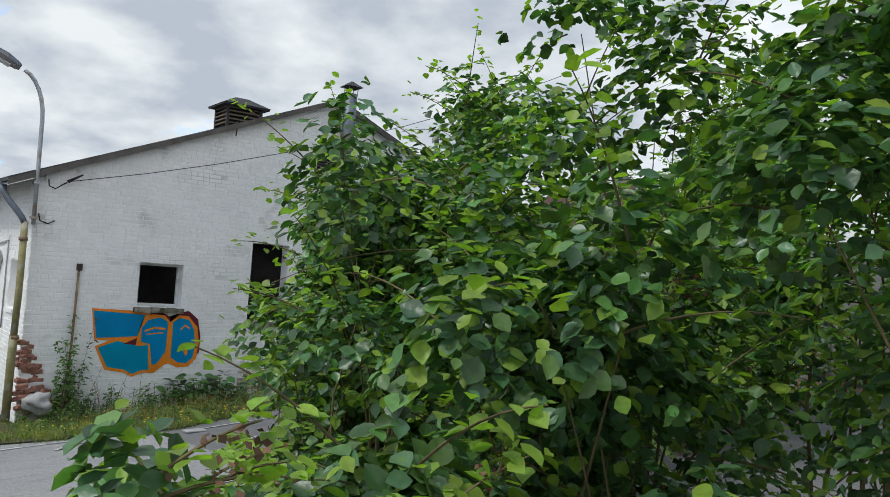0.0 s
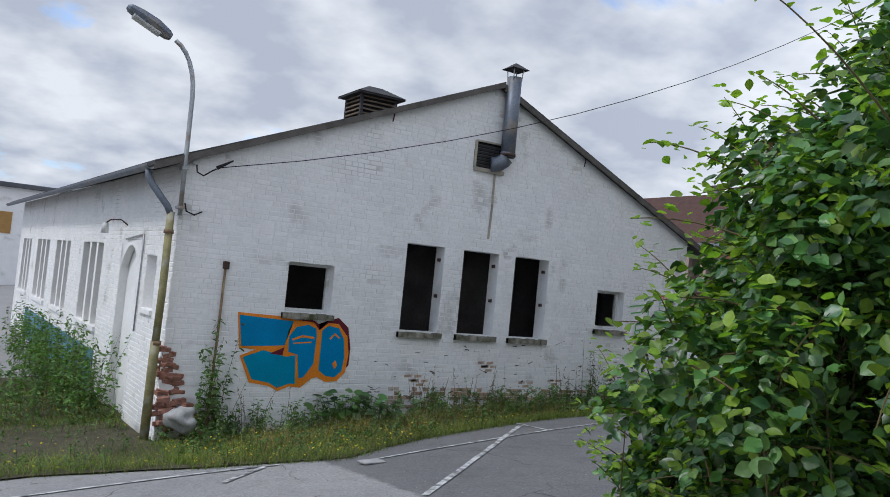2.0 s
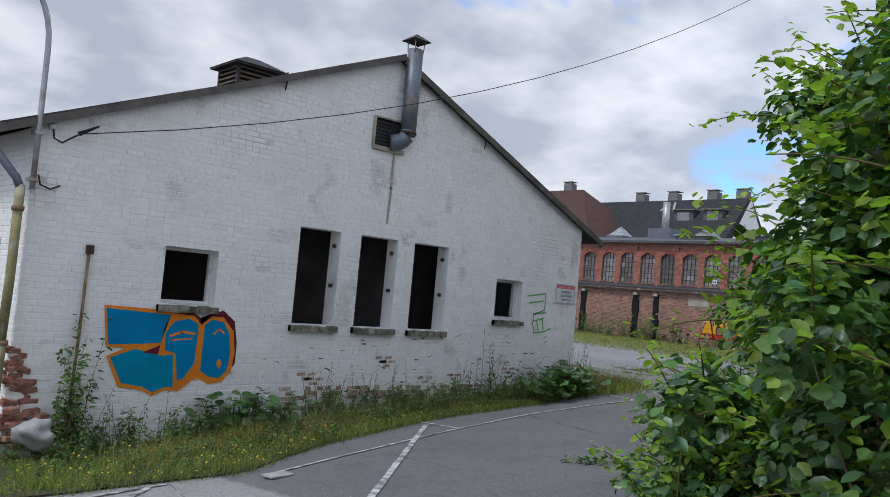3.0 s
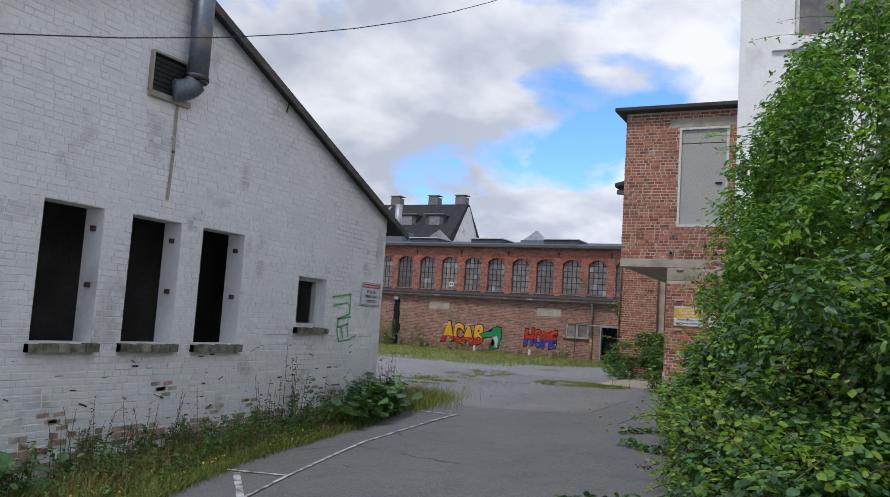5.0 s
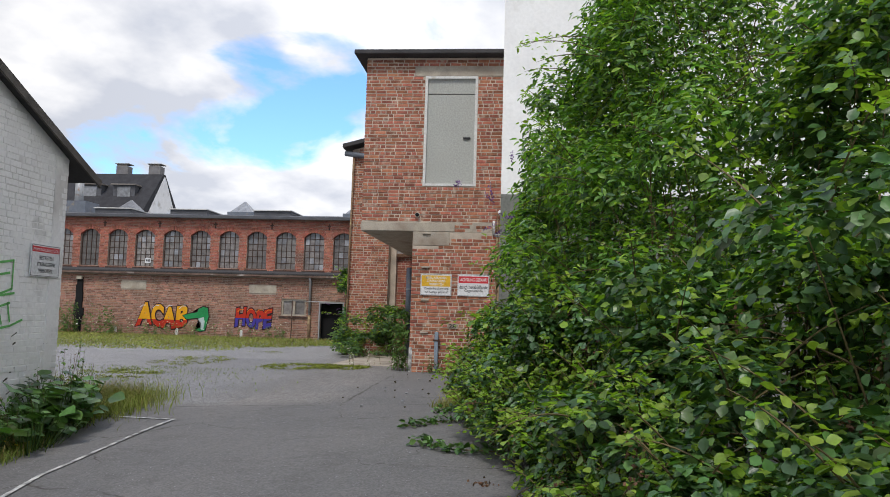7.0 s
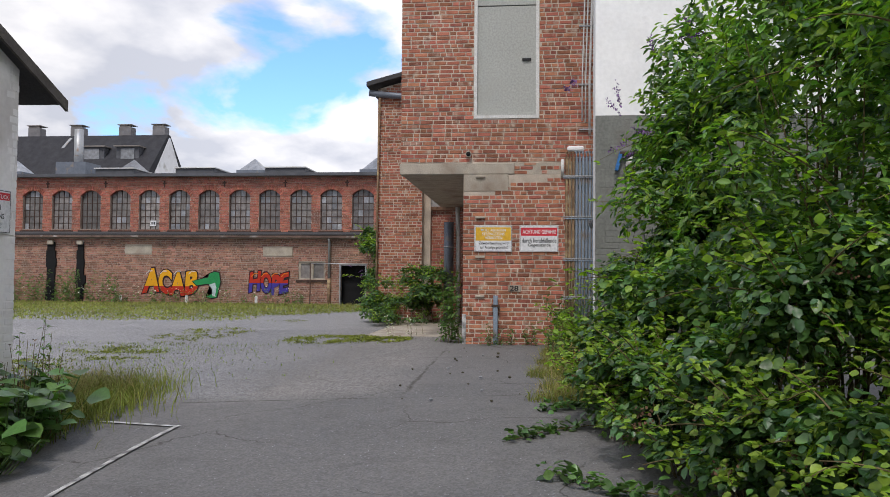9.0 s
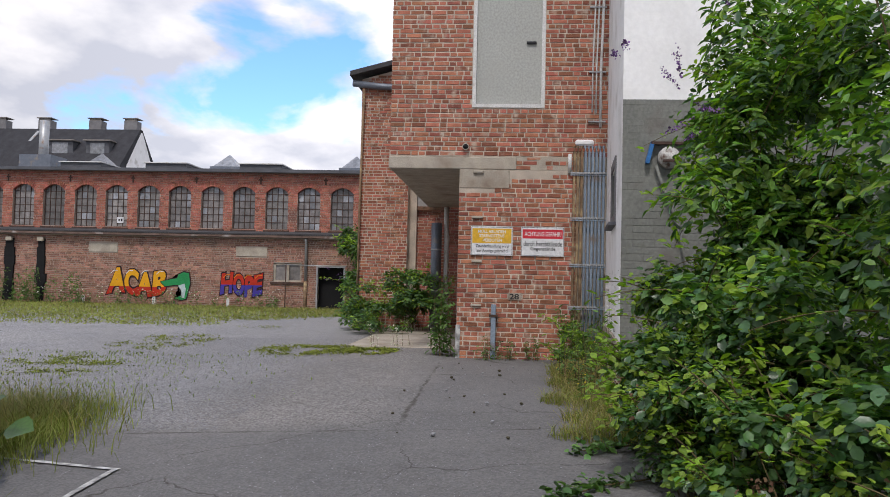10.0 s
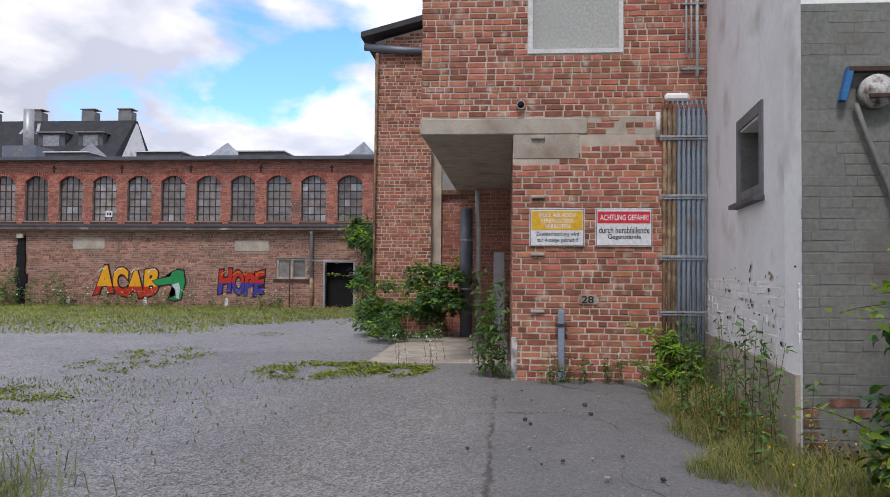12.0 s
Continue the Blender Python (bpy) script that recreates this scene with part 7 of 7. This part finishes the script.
weed_patch("weeds", "tall green weeds along the factory wall", "weeds", [(36.8 - rg.random() * 0.9, y) for y in rg.uniform(25.5, 38, 130)], 52, 0.14, M["weed"], 1.3, per=26)
fw_ = [(37.0 - rg.random() * 1.6, y) for y in rg.uniform(17.5, 40, 420)]
tagged(leaf_cloud("flowers", [(x, y, ground_z(x, y) + rg.uniform(0.3, 0.75)) for x, y in fw_], np.tile((-0.3, 0, 1.0), (len(fw_), 1)), 0.06, M["petal_white"], seed=53, aspect=1.0, cuts=2), "small white flowers before the factory", "flowers", kind="stuff")


def moss(label, xs, ys, seed, ring=True, n=6500):
    r = np.random.default_rng(seed)
    cx, cy, rx, ry = sum(xs) / 2, sum(ys) / 2, (xs[1] - xs[0]) / 2, (ys[1] - ys[0]) / 2
    a, q = r.uniform(0, 6.283, n), np.sqrt(r.uniform(0.15 if ring else 0.0, 1, n)) * (1 + 0.12 * r.normal(0, 1, n))
    x, y = cx + rx * q * np.cos(a), cy + ry * q * np.sin(a)
    keep = np.array([noise.noise((u * 2.2, v * 2.2, seed)) + 0.6 * noise.noise((u * 6.0, v * 6.0, seed)) > (-0.1 if ring else 0.12) for u, v in zip(x, y)])
    x, y = x[keep], y[keep]
    p = [(u, v, ground_z(u, v) + 0.008 + 0.03 * r.random()) for u, v in zip(x, y)]
    return tagged(leaf_cloud("moss", p, np.tile((0, 0, 1.0), (len(p), 1)), 0.036, M["moss"], seed=seed, aspect=0.7, jitter=0.6, cuts=2), label, "moss", kind="stuff")


moss("yellow-green moss ring on the asphalt", (18.9, 20.7), (11.5, 13.3), 61)
moss("yellow-green moss patch on the asphalt", (19.1, 20.3), (10.85, 11.7), 62, n=3000)
moss("mossy weeds in gravel", (16.2, 18.2), (14.6, 16.4), 63, ring=False, n=4500)
moss("mossy weeds in gravel", (19.0, 22.5), (14.6, 16.2), 64, ring=False, n=4500)
moss("moss along the drain cover", (25.0, 25.8), (14.4, 15.6), 65, ring=False, n=500)
moss("mossy weeds in gravel", (15.0, 16.6), (15.6, 17.4), 66, ring=False, n=4000)
tagged(part("slab", bevelled(boxes((20.6, 26.4, 9.8, 11.9, -0.4, -0.075)), 0.02), M["concrete"]), "low concrete slab before the passage", "slab", kind="structure")

# ---- bushes by the annex and pillar ----
GREEN = [("leaf_dark", 0.35), ("weed", 0.55), ("leaf_lime", 0.1)]
shrub("bush", "dark green bush before the brick annex", "bush", 25.1, 11.2, 1.0, 1.0, 1.5, 3600, 0.11, GREEN, 71, lumps=16, shoots=20, shoot_len=0.5, aspect=0.5)
shrub("bush", "leafy weeds against the brick annex", "bush", 25.3, 12.6, 0.75, 0.75, 1.15, 2100, 0.10, GREEN, 72, lumps=15, shoots=16, shoot_len=0.4, aspect=0.45)
shrub("bush", "low weeds before the brick annex", "bush", 24.2, 11.9, 0.8, 0.8, 0.75, 1400, 0.09, GREEN, 73, shoots=14, shoot_len=0.35, aspect=0.45)
shrub("buddleia", "buddleia bush with violet flower spikes by the factory door", "buddleia", 35.6, 14.75, 1.1, 0.8, 3.1, 2400, 0.17, GREEN, 74, shoots=26, shoot_len=0.9, aspect=0.35)
weed_patch("weeds", "tall mullein-like weeds beside the pillar", "weeds", [(19.1 + rg.normal(0, 0.3), 10.05 + rg.normal(0, 0.12)) for _ in range(12)], 75, 0.11, M["weed"], 1.25, per=40)
weed_patch("weeds", "pale flowering weeds on the slab", "weeds", [(20.4 + rg.normal(0, 0.3), 11.0 + rg.normal(0, 0.35)) for _ in range(10)], 76, 0.05, M["petal_white"], 0.5, per=14)
shrub("fern_clump", "bright green ferny weeds under the pipes", "weeds", 17.9, 7.95, 0.45, 0.34, 0.6, 900, 0.12, [("weed", 0.6), ("leaf_lime", 0.4)], 77, shoots=14, shoot_len=0.4, aspect=0.33)
right_xy = np.stack([rg.uniform(12.3, 18.3, 30000), np.zeros(30000)], 1)
right_xy[:, 1] = [float(np.interp(x, [12.3, 14.2, 16.8, 18.3], [8.35, 8.45, 8.4, 7.95])) - 1.7 * rg.random() ** 0.9 + 0.45 * noise.noise((x * 1.7, 0, 0)) for x in right_xy[:, 0]]
blades("grass", right_xy[:20000], 0.16, M["yard_green"], "tall unkempt grass before the grey wall", 81, width=0.0028, lean=1.4)
blades("grass", right_xy[22000:], 0.24, M["dry_grass"], "dry grass before the grey wall", 82, width=0.0025, lean=1.4)
fl2 = right_xy[::90]
tagged(leaf_cloud("flowers", [(x, y, ground_z(x, y) + rg.uniform(0.15, 0.42)) for x, y in fl2], np.tile((0, 0, 1.0), (len(fl2), 1)), 0.018, M["flower"], seed=83, aspect=1.0, cuts=2), "yellow flowers in tall grass", "flowers", kind="stuff")
weed_patch("weeds", "thistle-like weeds before the grey wall", "weeds", [(x, y) for x, y in zip(rg.uniform(14.2, 17.0, 34), rg.uniform(7.75, 8.3, 34))], 84, 0.07, M["weed"], 0.85, per=26)
weed_patch("weeds", "leafy weeds along the brick pillar", "weeds", [(TX - rg.uniform(0.1, 0.35), y) for y in rg.uniform(7.6, 9.5, 40)], 85, 0.06, M["weed"], 0.35, per=16)


# ---- violet flower spikes and a bare cane on the hedge ----
rf = random.Random(77)
for x, y, z, n in ((11.6, 8.0, 2.9, 4), (11.9, 7.7, 2.3, 4), (11.2, 7.4, 3.3, 3), (35.2, 15.2, 1.4, 4)):
    for _ in range(n):
        bx, by, bz = x + rf.uniform(-0.4, 0.4), y + rf.uniform(-0.25, 0.25), z + rf.uniform(-0.3, 0.3)
        d = Vector((rf.uniform(-1, 0.2), rf.uniform(-0.3, 1), rf.uniform(-0.5, 0.2))).normalized()
        pts = [Vector((bx, by, bz)) + d * 0.2 * t + Vector([rf.gauss(0, 0.016 * (1.1 - t)) for _ in range(3)]) for t in np.linspace(0, 1, 60)]
        ob = leaf_cloud("flower_spike", [tuple(q_) for q_ in pts], [(rf.gauss(0, 1), rf.gauss(0, 1), rf.gauss(0, 1)) for _ in pts], 0.016, M["lilac"], seed=rf.randrange(999), aspect=1.0, jitter=1.0)
        tagged(ob, "violet buddleia flower spike", "flower", "buddleia flowers", kind="stuff")
